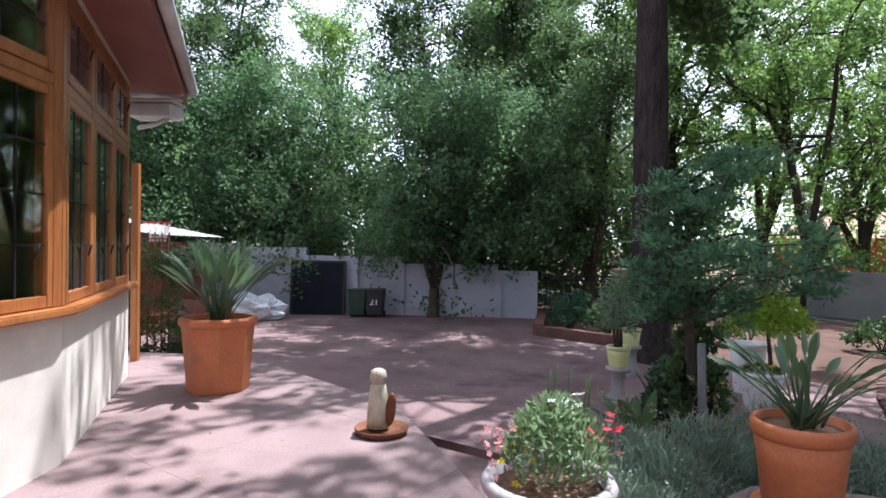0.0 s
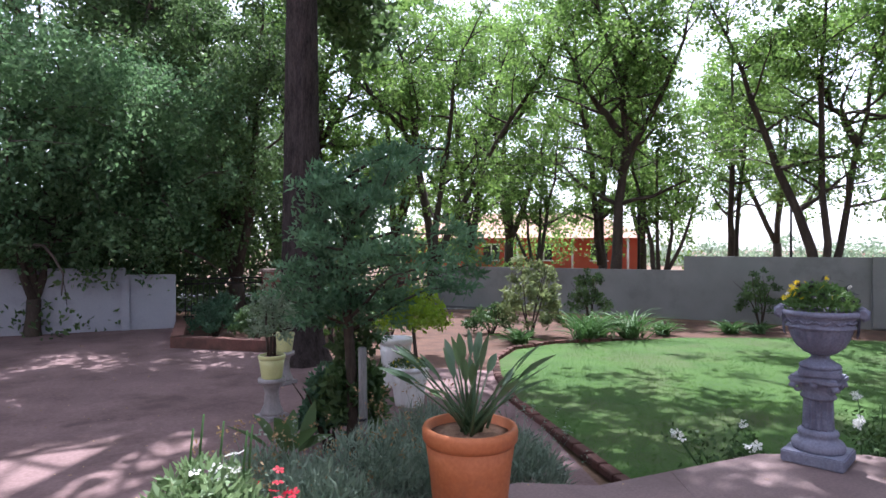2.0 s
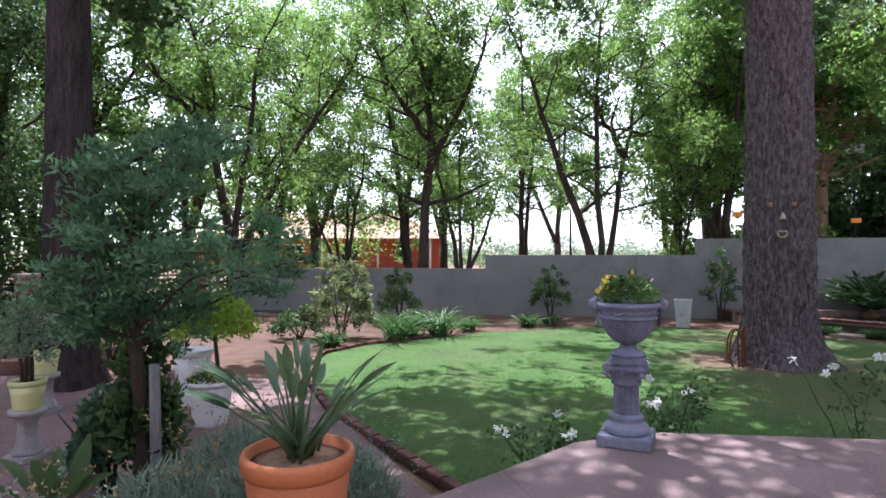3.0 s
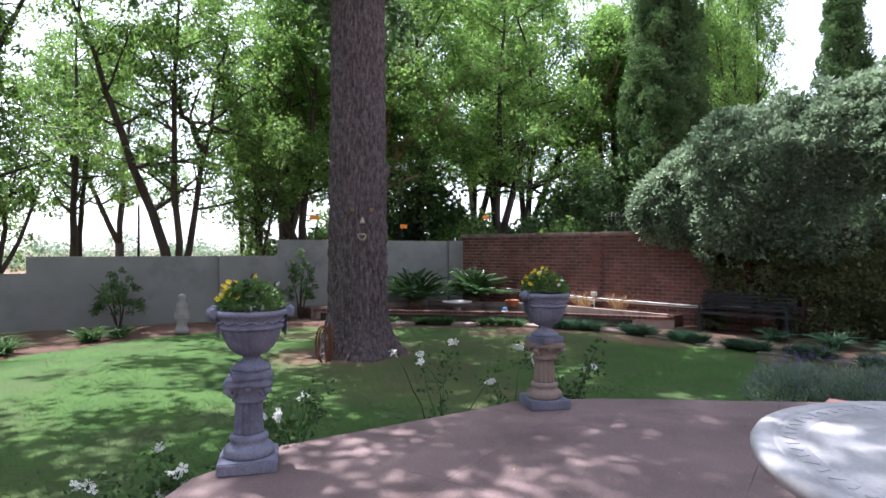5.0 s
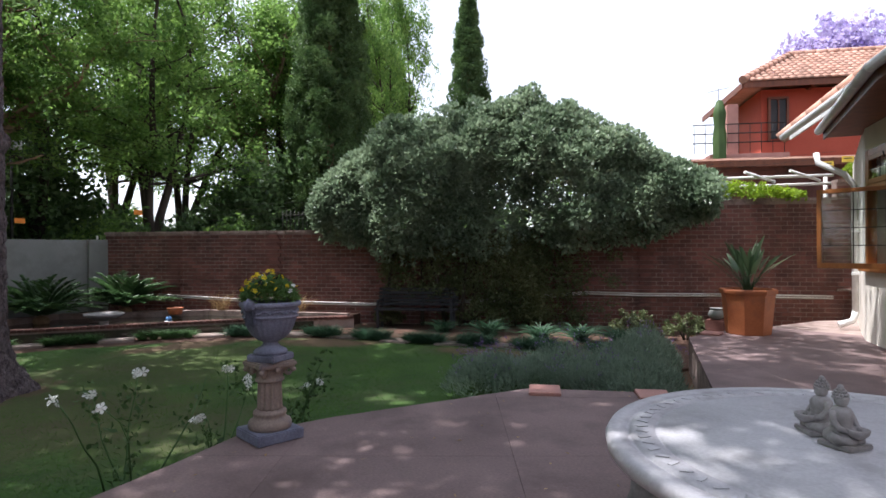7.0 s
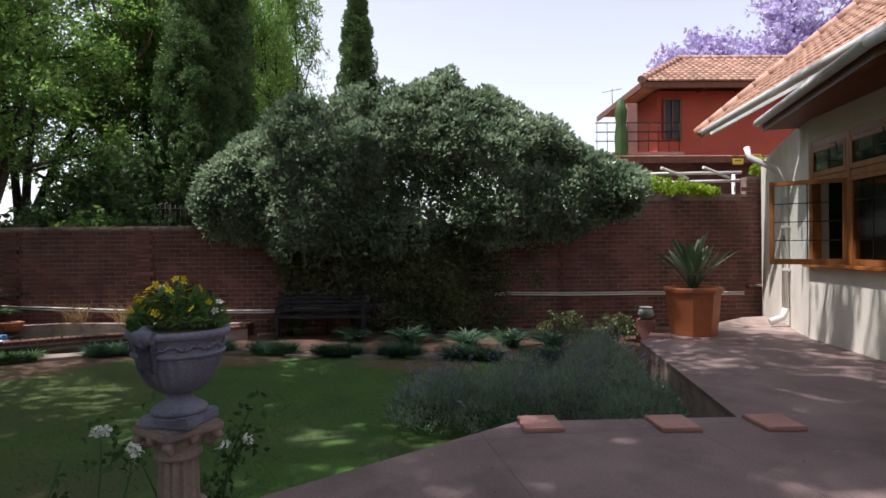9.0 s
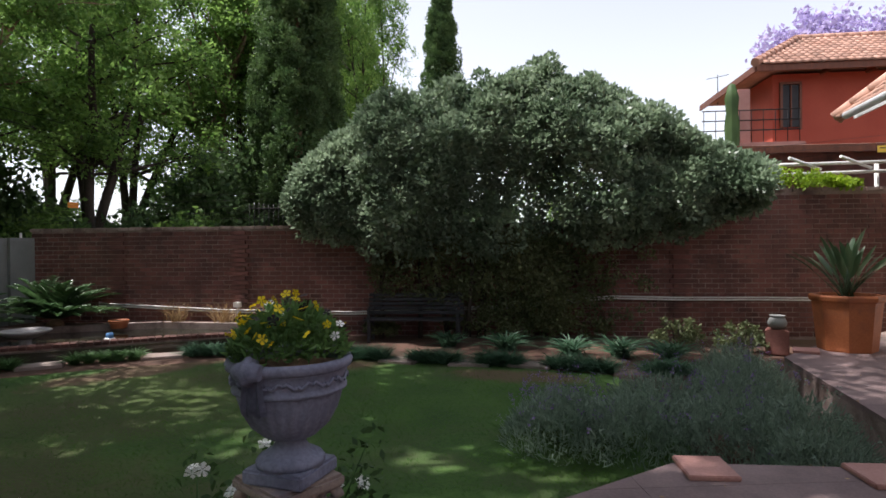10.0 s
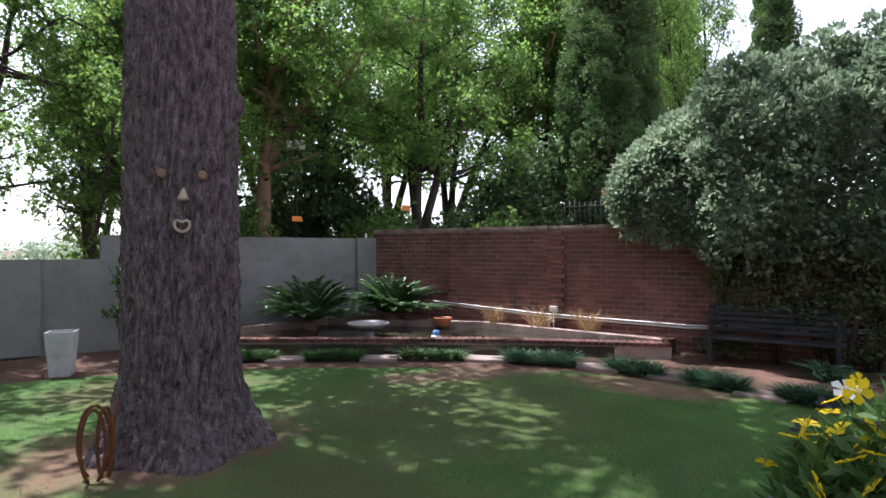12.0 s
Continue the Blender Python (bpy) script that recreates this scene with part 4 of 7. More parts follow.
# the carved face on its bark: two eyes, nose and a horseshoe-like mouth
ang = math.degrees(math.atan2(1.2 - 2.52, 5.1 - 10.85))
face = thing("tree_face", pose(10.85, 2.52, G) @ pose(0, 0, 0, 0, 0, ang), "small cast face pieces nailed on the bark", "ornament")
for y in (-0.16, 0.16):
    part("eye", lathe([(0.001, 0.012), (0.02, 0.02), (0.032, 0.015), (0.042, 0.0), (0.04, -0.06)], 14), M_BARK3, face).matrix_local = pose(0.525, y, 2.46, 0, 90, 0)
bm = lathe([(0.048, 0.0), (0.044, 0.02), (0.012, 0.1), (0.001, 0.105)], 4)
part("nose", bm, M_STONE, face).matrix_local = pose(0.52, 0.01, 2.24, 0, 0, 0)
bm = bmesh.new()
tube(bm, [(0.545, 0.06 * math.cos(t_), 2.03 + 0.06 * math.sin(t_)) for t_ in np.linspace(math.pi * 0.8, math.pi * 2.2, 14)], 0.014, 8)
tube(bm, [(0.545, -0.05, 2.07), (0.545, -0.02, 2.06), (0.545, 0.0, 2.05), (0.545, 0.02, 2.06), (0.545, 0.05, 2.07)], 0.01, 6)
part("mouth", bm, M_STONE, face)

# tall trunk by the drive
tall = thing("tall_tree", pose(3.45, 9.85, G), "tall straight dark tree trunk beside the driveway", "tree")
big_trunk(tall, [(max(0.05, 0.33 - 0.016 * z + 0.14 * max(0, 1 - z / 0.7) ** 2), z) for z in np.concatenate([np.linspace(-0.1, 7, 70), np.linspace(7.2, 15, 12)])], 60, 2.0, rough=0.018, roots=0.2, bark=M_BARKD)
pr = np.random.default_rng(21)
# crown above the view, denser on the side that shades the drive
bm, cen = bmesh.new(), []
for k in range(24):
    z = 7.2 + k * 0.36
    a = k * 2.4 + 1
    side = math.cos(a - 1.65)
    pts = bend((0, 0, z), (math.cos(a), math.sin(a), 0.2), 5.2 + 1.8 * max(0, side) - 0.06 * k, 6, 0.07, pr)
    tube(bm, pts, [0.04 * (1 - 0.14 * i) for i in range(7)], 6)
    for i in range(2, 7):
        cen += [np.array(pts[i]) + pr.normal(size=3) * 0.45 for _ in range(15 if side > 0 else 9)]
# extra clumps added round the stem to keep the trunk in shade
for k in range(80):
    a, q = pr.uniform(0, 6.28), pr.uniform(0.5, 3.2)
    cen.append(np.array([q * math.cos(a), q * math.sin(a), pr.uniform(7.6, 10.5)]))
# thinned where its shadow would cover the sunny terrace by the bay
cen = thinned(cen, lambda x_, y_: 0.12 if y_ + 9.85 < 7.4 and x_ + 3.45 < 1.2 else 1.0, pr)
tagged(part("branchwork", bm, M_BARK, tall), kind="stuff")
v, f = leaf_quads(clumps(cen, 0.45, 38, pr, 0.6), 0.25, 0.13, rng=pr)
raw("crown", v, f, L_DARK, tall, "dark foliage high over the drive")

# street trees behind the boundary wall
# each limb: across and up, in metres, from the foot of the tree, turned to face the terrace
TURN = -42.6
ta = broadleaf("street_tree", at(14.9, 13.3, TURN), "slender street tree with a straight trunk and light green leaves", 31, 9.6, 4, 0.19, 0.30, 2.3, L_CANOPY, 0.135, 400, 40, (2.6, 2), low=0.27, clump_r=0.42, group="street trees",
               limbs=(((0, 0), (0.18, 3.0), (0.36, 4.8), (0.28, 7.0), (-0.3, 8.9), (-0.6, 10.2)), ((0.25, 4.2), (0.75, 5.2), (1.3, 6.3), (2.0, 8.1), (2.3, 9.6)), ((0.28, 6.8), (0.7, 8.4), (0.9, 9.8)), ((0.3, 5.4), (-0.8, 6.8), (-1.6, 8.6))))
tb = broadleaf("street_tree", at(11.3, 18.2, TURN), "wide-forked street tree with light green leaves", 32, 9.8, 3, 0.20, 0.34, 1.0, L_CANOPY, 0.135, 430, 40, (2.8, 2), low=0.25, clump_r=0.42, group="street trees",
               limbs=(((0, 0), (-0.1, 2.2), (-0.8, 5.8), (-2.1, 7.0), (-3.3, 9.2)), ((0, 1.0), (0.15, 3.0), (0.6, 5.9), (0.8, 8.0), (1.7, 9.8)), ((0.1, 1.4), (0.8, 3.0), (2.3, 5.6), (3.8, 7.8), (4.4, 9.6)), ((-0.6, 5.2), (-0.8, 7.4), (-1.6, 9.8))))
tc = broadleaf("street_tree", at(17.5, 8.3, TURN), "three-stemmed street tree with light green leaves", 33, 8.6, 3, 0.17, 0.20, 0.5, L_CANOPY, 0.125, 350, 40, (2.4, 2), low=0.30, clump_r=0.40, group="street trees",
               limbs=(((0, 0.4), (-0.35, 2.0), (-1.4, 4.6), (-2.05, 6.5), (-2.9, 8.6)), ((0, 0), (-0.05, 2.2), (-0.3, 5.8), (-0.25, 7.9), (-0.1, 9.4)), ((0.1, 0.6), (0.4, 2.0), (0.9, 4.9), (1.4, 7.2), (1.7, 9.0)), ((0.85, 4.6), (0.2, 5.8), (-0.9, 7.8))))
tt = broadleaf("street_tree", at(16.8, 13.0, TURN), "young many-stemmed tree behind the grey wall", 35, 6.2, 5, 0.11, 0.20, 0.5, L_CANOPY, 0.12, 190, 40, (1.5, 1.4), low=0.42, clump_r=0.36, group="young street trees",
               limbs=(((0, 0), (-0.3, 1.9), (-0.8, 4.4), (-1.0, 6.2)), ((0, 0.5), (-0.1, 2.6), (-0.15, 5.0), (0.1, 6.4)), ((0.1, 0.6), (0.7, 2.0), (1.4, 3.9), (2.0, 5.3)), ((0.2, 1.0), (0.5, 3.0), (0.9, 5.4))))
td = broadleaf("street_tree", at(25.0, 7.0, 0), "tall broad tree with fresh green leaves", 34, 13.0, 3, 0.24, 0.22, 2.0, L_BRIGHT, 0.15, 720, 40, (3.7, 2), low=0.14, clump_r=0.52, group="tall green trees")
te = broadleaf("tan_tree", at(22.0, 3.0, -101), "tall tan-barked tree with a forked trunk and fresh leaves", 36, 9.6, 3, 0.27, 0.2, 2.0, L_BRIGHT, 0.14, 420, 40, (2.8, 2), low=0.40, clump_r=0.48, bark=M_BARK3, group="tan trees",
               limbs=(((0, 0), (0.0, 2.2), (0.1, 4.9), (0.45, 6.2), (0.6, 7.6), (1.1, 9.4)), ((0.3, 5.6), (-0.3, 7.2), (-0.8, 9.2)), ((0.1, 4.2), (0.9, 5.5), (2.1, 6.2), (2.9, 7.8))))
copy_thing(te, at(29.7, -7.7, 60, 1.3))
for src, x, y, a, s in ((tt, 15.6, 17.6, 100, 1.0), (tt, 19.8, 6.6, 200, 0.95), (ta, 8.4, 20.8, 200, 1.05), (tb, 20.5, 18.8, 210, 1.1), (tc, 27, 16.5, 30, 1.2), (ta, 21.8, 6.2, 20, 0.95), (tc, 30, 10, 170, 1.1), (tb, 16.0, 22.5, 130, 1.1)):
    copy_thing(src, at(x, y, a, s))
for x, y, a, s in ((20.8, 5.4, 110, 0.85), (26.5, 1.5, 200, 1.1), (24.3, -1.8, 20, 1.0), (31, -4.0, 300, 1.15), (31.0, 3.5, 70, 1.2), (33, -13, 150, 1.15), (30.5, -9.0, 240, 1.0), (36, -2, 20, 1.3), (40, 10, 20, 1.2), (38, 20, 120, 1.1), (30, 24, 220, 1.1), (22, 27, 300, 1.1), (14, 26, 30, 1.1)):
    copy_thing(td, at(x, y, a, s))
for x, y, a, s in ((-4.4, 23.0, 200, 0.82), (7.4, 23.5, 130, 0.85), (38.5, -16.5, 80, 1.25), (42, -20.5, 170, 1.3)):
    copy_thing(td, at(x, y, a, s))
copy_thing(td, at(26.2, -13.4, 130) @ Matrix.Diagonal((0.62, 0.62, 1.08, 1)))
copy_thing(td, at(29.5, -14.8, 40) @ Matrix.Diagonal((0.6, 0.6, 1.12, 1)))
# evergreens across the drive
da = broadleaf("evergreen_tree", at(0.9, 19.3, 0), "large dark evergreen tree behind the driveway wall", 41, 12.0, 3, 0.30, 0.25, 1.2, L_DARK, 0.14, 1050, 44, (3.6, 2), low=0.04, clump_r=0.6, group="evergreens")
for x, y, a, s in ((4.3, 17.2, 70, 0.72), (-8.9, 20.3, 210, 1.05), (-12.5, 17.5, 20, 0.95), (3.5, 25.0, 45, 1.25), (-14, 23, 250, 1.2)):
    copy_thing(da, at(x, y, a, s))
pa = broadleaf("pepper_tree", at(-0.25, 15.55, 0, 0.95), "leaning pepper tree with soft drooping grey-green foliage", 51, 6.2, 3, 0.15, 0.42, 0.8, L_PEPPER, 0.13, 620, 46, (2.9, 2), low=0.26, droop=0.2, clump_r=0.42, hang=1.7, group="pepper trees")
for x, y, a, s in ((-5.4, 18.6, 150, 1.15), (1.9, 16.2, 40, 0.95), (-8.5, 17.9, 260, 1.0)):
    copy_thing(pa, at(x, y, a, s))


def knobs(c, radius, per, out, rng):
    """Points and outward ways over the outer halves of many small knobs."""
    n = len(c)
    d = unit(rng.normal(size=(n * per, 3)) + np.repeat(out, per, 0) * 0.9)
    r = np.repeat(np.broadcast_to(radius, n), per)[:, None] * rng.uniform(0.72, 1.0, (n * per, 1))
    return np.repeat(c, per, 0) + d * r, d


def cypress(name, m, h, r, seed, n=900, per=90, leaf=0.11):
    """A dense dark column of foliage knobs in upright ropes with gaps between them."""
    rng = np.random.default_rng(seed)
    t = thing(name, m, "tall dark cypress with dense knobbly foliage", "tree", "cypresses")
    part("trunk", tube(bmesh.new(), [(0, 0, -0.2), (0, 0, 1.5), (0, 0, h * 0.9)], [r * 0.16, r * 0.13, 0.03], 8), M_BARK3, t)
    z = rng.uniform(0.03, 1, n) ** 0.9 * h
    ropes = 11
    k = rng.integers(0, ropes, n)
    a = 2 * math.pi * (k + 0.30 * rng.normal(size=n)) / ropes + 0.25 * np.sin(z * 0.7 + k * 2.1)
    prof = r * np.minimum(1, (z / h * 5) ** 0.5) * np.clip(1.03 - (z / h) ** 2.6, 0.02, 1)
    bulge = 1 - 0.13 * np.abs(((a * ropes / (2 * math.pi)) % 1) - 0.5) * 2 + 0.09 * np.sin(z * 3.3 + k * 1.7)
    rr = prof * bulge * rng.uniform(0.82, 1.06, n)
    out = np.stack([np.cos(a), np.sin(a), np.full(n, 0.35)], 1)
    c = np.stack([np.cos(a) * rr, np.sin(a) * rr, z], 1)
    p, d = knobs(c, 0.35 * rng.uniform(0.6, 1.35, n), per, out, rng)
    v, f = leaf_quads(p, leaf, leaf * 0.6, way=d * 2.2, up=0.35, spread=0.45, rng=rng)
    q = np.stack([np.cos(a) * rr * 0.72, np.sin(a) * rr * 0.72, z], 1)
    v2, f2 = leaf_quads(clumps(q, 0.4, 14, rng, 1.2), 0.28, 0.2, rng=rng)
    raw("crown", np.concatenate([v, v2]), np.concatenate([f, f2 + len(v)]), L_CYPRESS, t)
    return t


cypress("cypress", at(25.3, -9.0), 17, 1.75, 61, 1000, 130, 0.10)
cypress("cypress", at(33.6, -23.0), 19, 1.65, 62, 900, 70, 0.14)


def thicket(name, pts, h, depth, leaf, seed, per_m, label, z=G, size=0.12, base=0.0, clump=0.5):
    """Undergrowth along a line: clumps of leaves, too many to count."""
    rng = np.random.default_rng(seed)
    cs = []
    for (x0, y0), (x1, y1) in zip(pts, pts[1:]):
        ln = math.hypot(x1 - x0, y1 - y0)
        n = int(ln * per_m)
        f_ = rng.uniform(0, 1, n)
        nx, ny = -(y1 - y0) / ln, (x1 - x0) / ln
        o = rng.normal(0, depth / 2, n)
        hh = h * (0.72 + 0.28 * np.sin(f_ * ln * 0.9 + seed)) * rng.uniform(0, 1, n) ** 0.8
        cs.append(np.stack([x0 + (x1 - x0) * f_ + nx * o, y0 + (y1 - y0) * f_ + ny * o, z + base + hh], 1))
    c = np.concatenate(cs)
    v, f = leaf_quads(clumps(c, clump * rng.uniform(0.6, 1.3, len(c)), 30, rng), size, size * 0.55, rng=rng)
    ob = raw(name, v, f, leaf)
    return tagged(ob, label, "undergrowth", kind="stuff")


thicket("undergrowth", [(-14, 17.6), (-4, 17.6), (2.5, 17.4), (7, 19)], 4.6, 2.0, L_DARK, 1, 60, "dark undergrowth behind the driveway wall", size=0.14)
thicket("undergrowth", [(-15, 21.5), (-4, 22.0), (6, 22.5)], 7.5, 2.2, L_DARK, 8, 42, "dense dark trees beyond the driveway", size=0.3, clump=0.9)
thicket("undergrowth", [(8, 19.5), (13, 21), (17, 18.5)], 3.0, 1.5, L_CANOPY, 2, 16, "green undergrowth along the street")
thicket("undergrowth", [(20.5, 7.2), (21.8, 3.5), (22.6, -0.5), (21, -4), (18.2, -6.5), (15.6, -8.6)], 3.6, 2.0, L_CANOPY, 3, 60, "green undergrowth behind the boundary walls", size=0.17)
thicket("undergrowth", [(26, 6), (27, -2), (27, -9), (20, -15)], 5.5, 2.5, L_DARK, 4, 80, "dark trees and bushes beyond the wall", size=0.26, clump=0.8)
thicket("undergrowth", [(33, 7), (34, -2), (32, -12)], 5.0, 2.2, L_CANOPY, 9, 30, "green trees far behind the brick wall", size=0.28, clump=0.9)
thicket("undergrowth", [(28, 60), (60, 42), (80, 10)], 3.4, 6, L_SHRUB, 5, 10, "pale green bushes in the distance", size=0.4, clump=1.4, z=G - 0.5)
thicket("undergrowth", [(20, -22), (26, -26), (40, -20)], 7.5, 3, L_BRIGHT, 6, 16, "light green trees beyond the brick wall", size=0.24, clump=1.0)
thicket("undergrowth", [(4, 30), (16, 32), (24, 30), (32, 22)], 8, 4, L_CANOPY, 7, 14, "green trees across the street", size=0.26, clump=1.1, base=1.0)

# ---------- planting helpers ----------
def flowers(p, size, rng, tilt=0.5, petals=5):
    """Open flowers: petals round each point."""
    n = len(p)
    d = unit(rng.normal(size=(n, 3)) * tilt + np.array([0, 0, 1.0]))
    s = unit(np.cross(d, rng.normal(size=(n, 3))))
    u = np.cross(d, s)
    sz = (size * rng.uniform(0.75, 1.2, n))[:, None]
    vs = []
    for k in range(petals):
        a, w = 2 * math.pi * k / petals, math.pi / petals * 0.74
        dirs = [s * math.cos(b) + u * math.sin(b) for b in (a - w, a, a + w)]
        vs.append(np.stack([p, p + dirs[0] * sz * 0.42 + d * sz * 0.1, p + dirs[1] * sz * 0.52 + d * sz * 0.05, p + dirs[2] * sz * 0.42 + d * sz * 0.1], 1))
    v = np.concatenate(vs, 1).reshape(-1, 3)
    return v, np.arange(len(v)).reshape(-1, 4)


def dome(n, r, h, rng, base=0.0):
    """Points over and in a mound."""
    a, q = rng.uniform(0, 2 * math.pi, n), np.sqrt(rng.uniform(0, 1, n))
    top = h * np.sqrt(np.clip(1 - (q * 0.97) ** 2, 0, 1))
    return np.stack([np.cos(a) * q * r, np.sin(a) * q * r, base + top * rng.uniform(0.25, 1.0, n) ** 0.6], 1)


def mound(name, m, r, h, label, category, leaf, seed, n=1500, length=0.07, width=0.012, spikes=0, spike_mat=None, group="", up=1.0, spike_h=0.3):
    rng = np.random.default_rng(seed)
    t = thing(name, m, label, category, group)
    p = dome(n, r, h, rng)
    v, f = leaf_quads(p, length, width, way=p * np.array([1 / r, 1 / r, 0]) * 0.6, up=up, spread=0.6, rng=rng)
    raw("foliage", v, f, leaf, t)
    if spikes:
        q = dome(spikes, r * 0.9, h, rng)
        w = q * np.array([0.5 / r, 0.5 / r, 0]) + np.array([0, 0, 1.0]) + rng.normal(size=q.shape) * 0.12
        v, f = blades(q - unit(w) * 0.05, w, spike_h, 0.006, 0.1, 3, rng)
        tagged(raw("stem", v, f, L_LAV, t), kind="stuff")
        tips = q + unit(w) * spike_h * 0.9
        pp = clumps(tips, 0.028, 7, rng, 1.6)
        v, f = leaf_quads(pp, 0.022, 0.012, rng=rng)
        tagged(raw("flower_spike", v, f, spike_mat, t), kind="stuff")
    return t


def strap_clump(name, m, label, leaf, seed, n=60, length=0.55, width=0.03, group="", bend_=0.5, spread=0.9):
    rng = np.random.default_rng(seed)
    t = thing(name, m, label, "plant", group)
    p = rng.normal(size=(n, 3)) * np.array([0.06, 0.06, 0]) * length / 0.5
    w = rng.normal(size=(n, 3)) * spread * 0.5
    w[:, 2] = rng.uniform(0.5, 1.2, n)
    v, f = blades(p, w, length, width, bend_, 4, rng)
    raw("leaf_tuft", v, f, leaf, t)
    return t


def frond_palm(name, m, label, leaf, seed, fronds=34, length=0.95, group=""):
    """A cycad: arching fronds with two rows of stiff leaflets over a stubby stem."""
    rng = np.random.default_rng(seed)
    t = thing(name, m, label, "plant", group)
    part("stem", lathe([(0.14, 0), (0.17, 0.06), (0.14, 0.14), (0.05, 0.19)], 12), M_BARK3, t)
    for k in range(fronds):
        a = k * 2.399
        tilt = 0.15 + 2.1 * ((k * 0.7549) % 1)
        d = np.array([math.cos(a) * tilt, math.sin(a) * tilt, 1.0])
        d /= np.linalg.norm(d)
        out = np.array([math.cos(a), math.sin(a), 0])
        side = np.array([-math.sin(a), math.cos(a), 0])
        ln = length * rng.uniform(0.8, 1.1)
        f_ = np.linspace(0.12, 1, 30)[:, None]
        c = np.array([0, 0, 0.15]) + d * ln * f_ + (out * 0.12 * f_ ** 2 - np.array([0, 0, 0.28]) * f_ ** 2.3) * ln
        pts, ways = [], []
        for sgn in (-1, 1):
            pts.append(c)
            ways.append(side * sgn * 1.0 + d * 0.55 + np.array([0, 0, 0.25]) + np.zeros_like(c))
        p, w = np.concatenate(pts), np.concatenate(ways)
        size = 0.15 * np.sin(np.tile(f_[:, 0], 2) * 2.7 + 0.25)
        v1, f1 = blades(p, w, size * 1.3, 0.062, 0.1, 2, rng)
        v2, f2 = blades(c[:-1], np.diff(c, axis=0), np.linalg.norm(np.diff(c, axis=0), axis=1) * 1.1, 0.03, 0.0, 2, rng)
        raw("frond", np.concatenate([v1, v2]), np.concatenate([f1, f2 + len(v1)]), leaf, t)
    return t


def paddle_plant(parent, seed, n, height, spread, blade=(0.42, 0.085), z=0.0, leaf=None, cut=0):
    """Strelitzia-like leaves: a stalk and a stiff blade each, one mesh a leaf."""
    rng = np.random.default_rng(seed)
    leaf = leaf or L_STREL
    for k in range(n):
        a = k * 2.4 + rng.uniform(-0.3, 0.3)
        tl = spread * (0.15 + 0.85 * ((k * 0.7549) % 1))
        d = Vector((math.cos(a) * tl, math.sin(a) * tl, 1)).normalized()
        h = height * rng.uniform(0.6, 1.05)
        b0 = Vector((rng.normal() * 0.035, rng.normal() * 0.035, z))
        out = Vector((math.cos(a), math.sin(a), 0))
        L, W = blade[0] * rng.uniform(0.8, 1.15), blade[1] * rng.uniform(0.8, 1.2)
        pts = [b0 + d * h * f + out * 0.12 * tl * f * f * h for f in (0, 0.35, 0.7, 1.0)]
        bm = bmesh.new()
        tube(bm, pts, [0.009, 0.007, 0.005, 0.004], 5)
        side = d.cross(Vector((0, 0, 1)) if abs(d.z) < 0.98 else Vector((1, 0, 0))).normalized()
        side = (side + Vector(rng.normal(size=3) * 0.35)).normalized()
        nrm = side.cross(d).normalized()
        dd = (d + out * 0.25 * tl).normalized()
        rows = []
        for i, (f, w) in enumerate(((0, 0.12), (0.2, 0.75), (0.45, 1.0), (0.7, 0.8), (0.9, 0.35), (1.0, 0.03))):
            c = pts[-1] + dd * L * f + out * 0.10 * f * f * L - Vector((0, 0, 0.12 * tl * f * f * L))
            rows.append([bm.verts.new(c - side * W * w * 0.5 + nrm * W * 0.16 * w), bm.verts.new(c), bm.verts.new(c + side * W * w * 0.5 + nrm * W * 0.16 * w)])
        for r, q in zip(rows, rows[1:]):
            for i in (0, 1):
                bm.faces.new((r[i], r[i + 1], q[i + 1], q[i])).smooth = True
        part("leaf", bm, leaf, parent)


# ---------- urns on pedestals ----------
def pedestal(x, y, turn, label, material, base_mat):
    t = thing("pedestal", pose(x, y, 0, 0, 0, turn), label, "pedestal", "urn pedestals")
    part("plinth", box(bmesh.new(), (0.35, 0.35, 0.075), (0, 0, 0.0375), 0, 0.008), base_mat, t)
    part("base", lathe([(0.145, 0.075), (0.152, 0.09), (0.152, 0.115), (0.142, 0.132), (0.118, 0.148), (0.108, 0.165), (0.118, 0.178), (0.116, 0.195), (0.098, 0.21)], 36), material, t)
    part("shaft", lathe([(0.094, 0.205), (0.09, 0.225), (0.085, 0.39), (0.09, 0.41)], 84, flute=12, depth=0.2), material, t)
    part("neck", lathe([(0.092, 0.405), (0.102, 0.412), (0.102, 0.426), (0.09, 0.434), (0.098, 0.47), (0.125, 0.515)], 36), material, t)
    for a in range(4):
        m = pose(0, 0, 0, 0, 0, 45 + 90 * a)
        bm = bmesh.new()
        pts = [m @ Vector((0.138 + 0.036 * math.cos(u) * (1 - u / 9), 0, 0.478 + 0.036 * math.sin(u) * (1 - u / 9))) for u in np.linspace(0, 6.5, 16)]
        tube(bm, pts, [0.022 - 0.0008 * i for i in range(16)], 7)
        part("volute", bm, material, t)
        m2 = pose(0, 0, 0, 0, 0, 90 * a)
        part("rosette", lathe([(0.001, 0.012), (0.02, 0.01), (0.03, 0.0), (0.028, -0.02)], 12, flute=5, depth=0.3), material, t).matrix_local = m2 @ pose(0.128, 0, 0.505, 0, 90, 0)
    part("abacus", box(bmesh.new(), (0.285, 0.285, 0.045), (0, 0, 0.535), 0, 0.012), material, t)
    return t


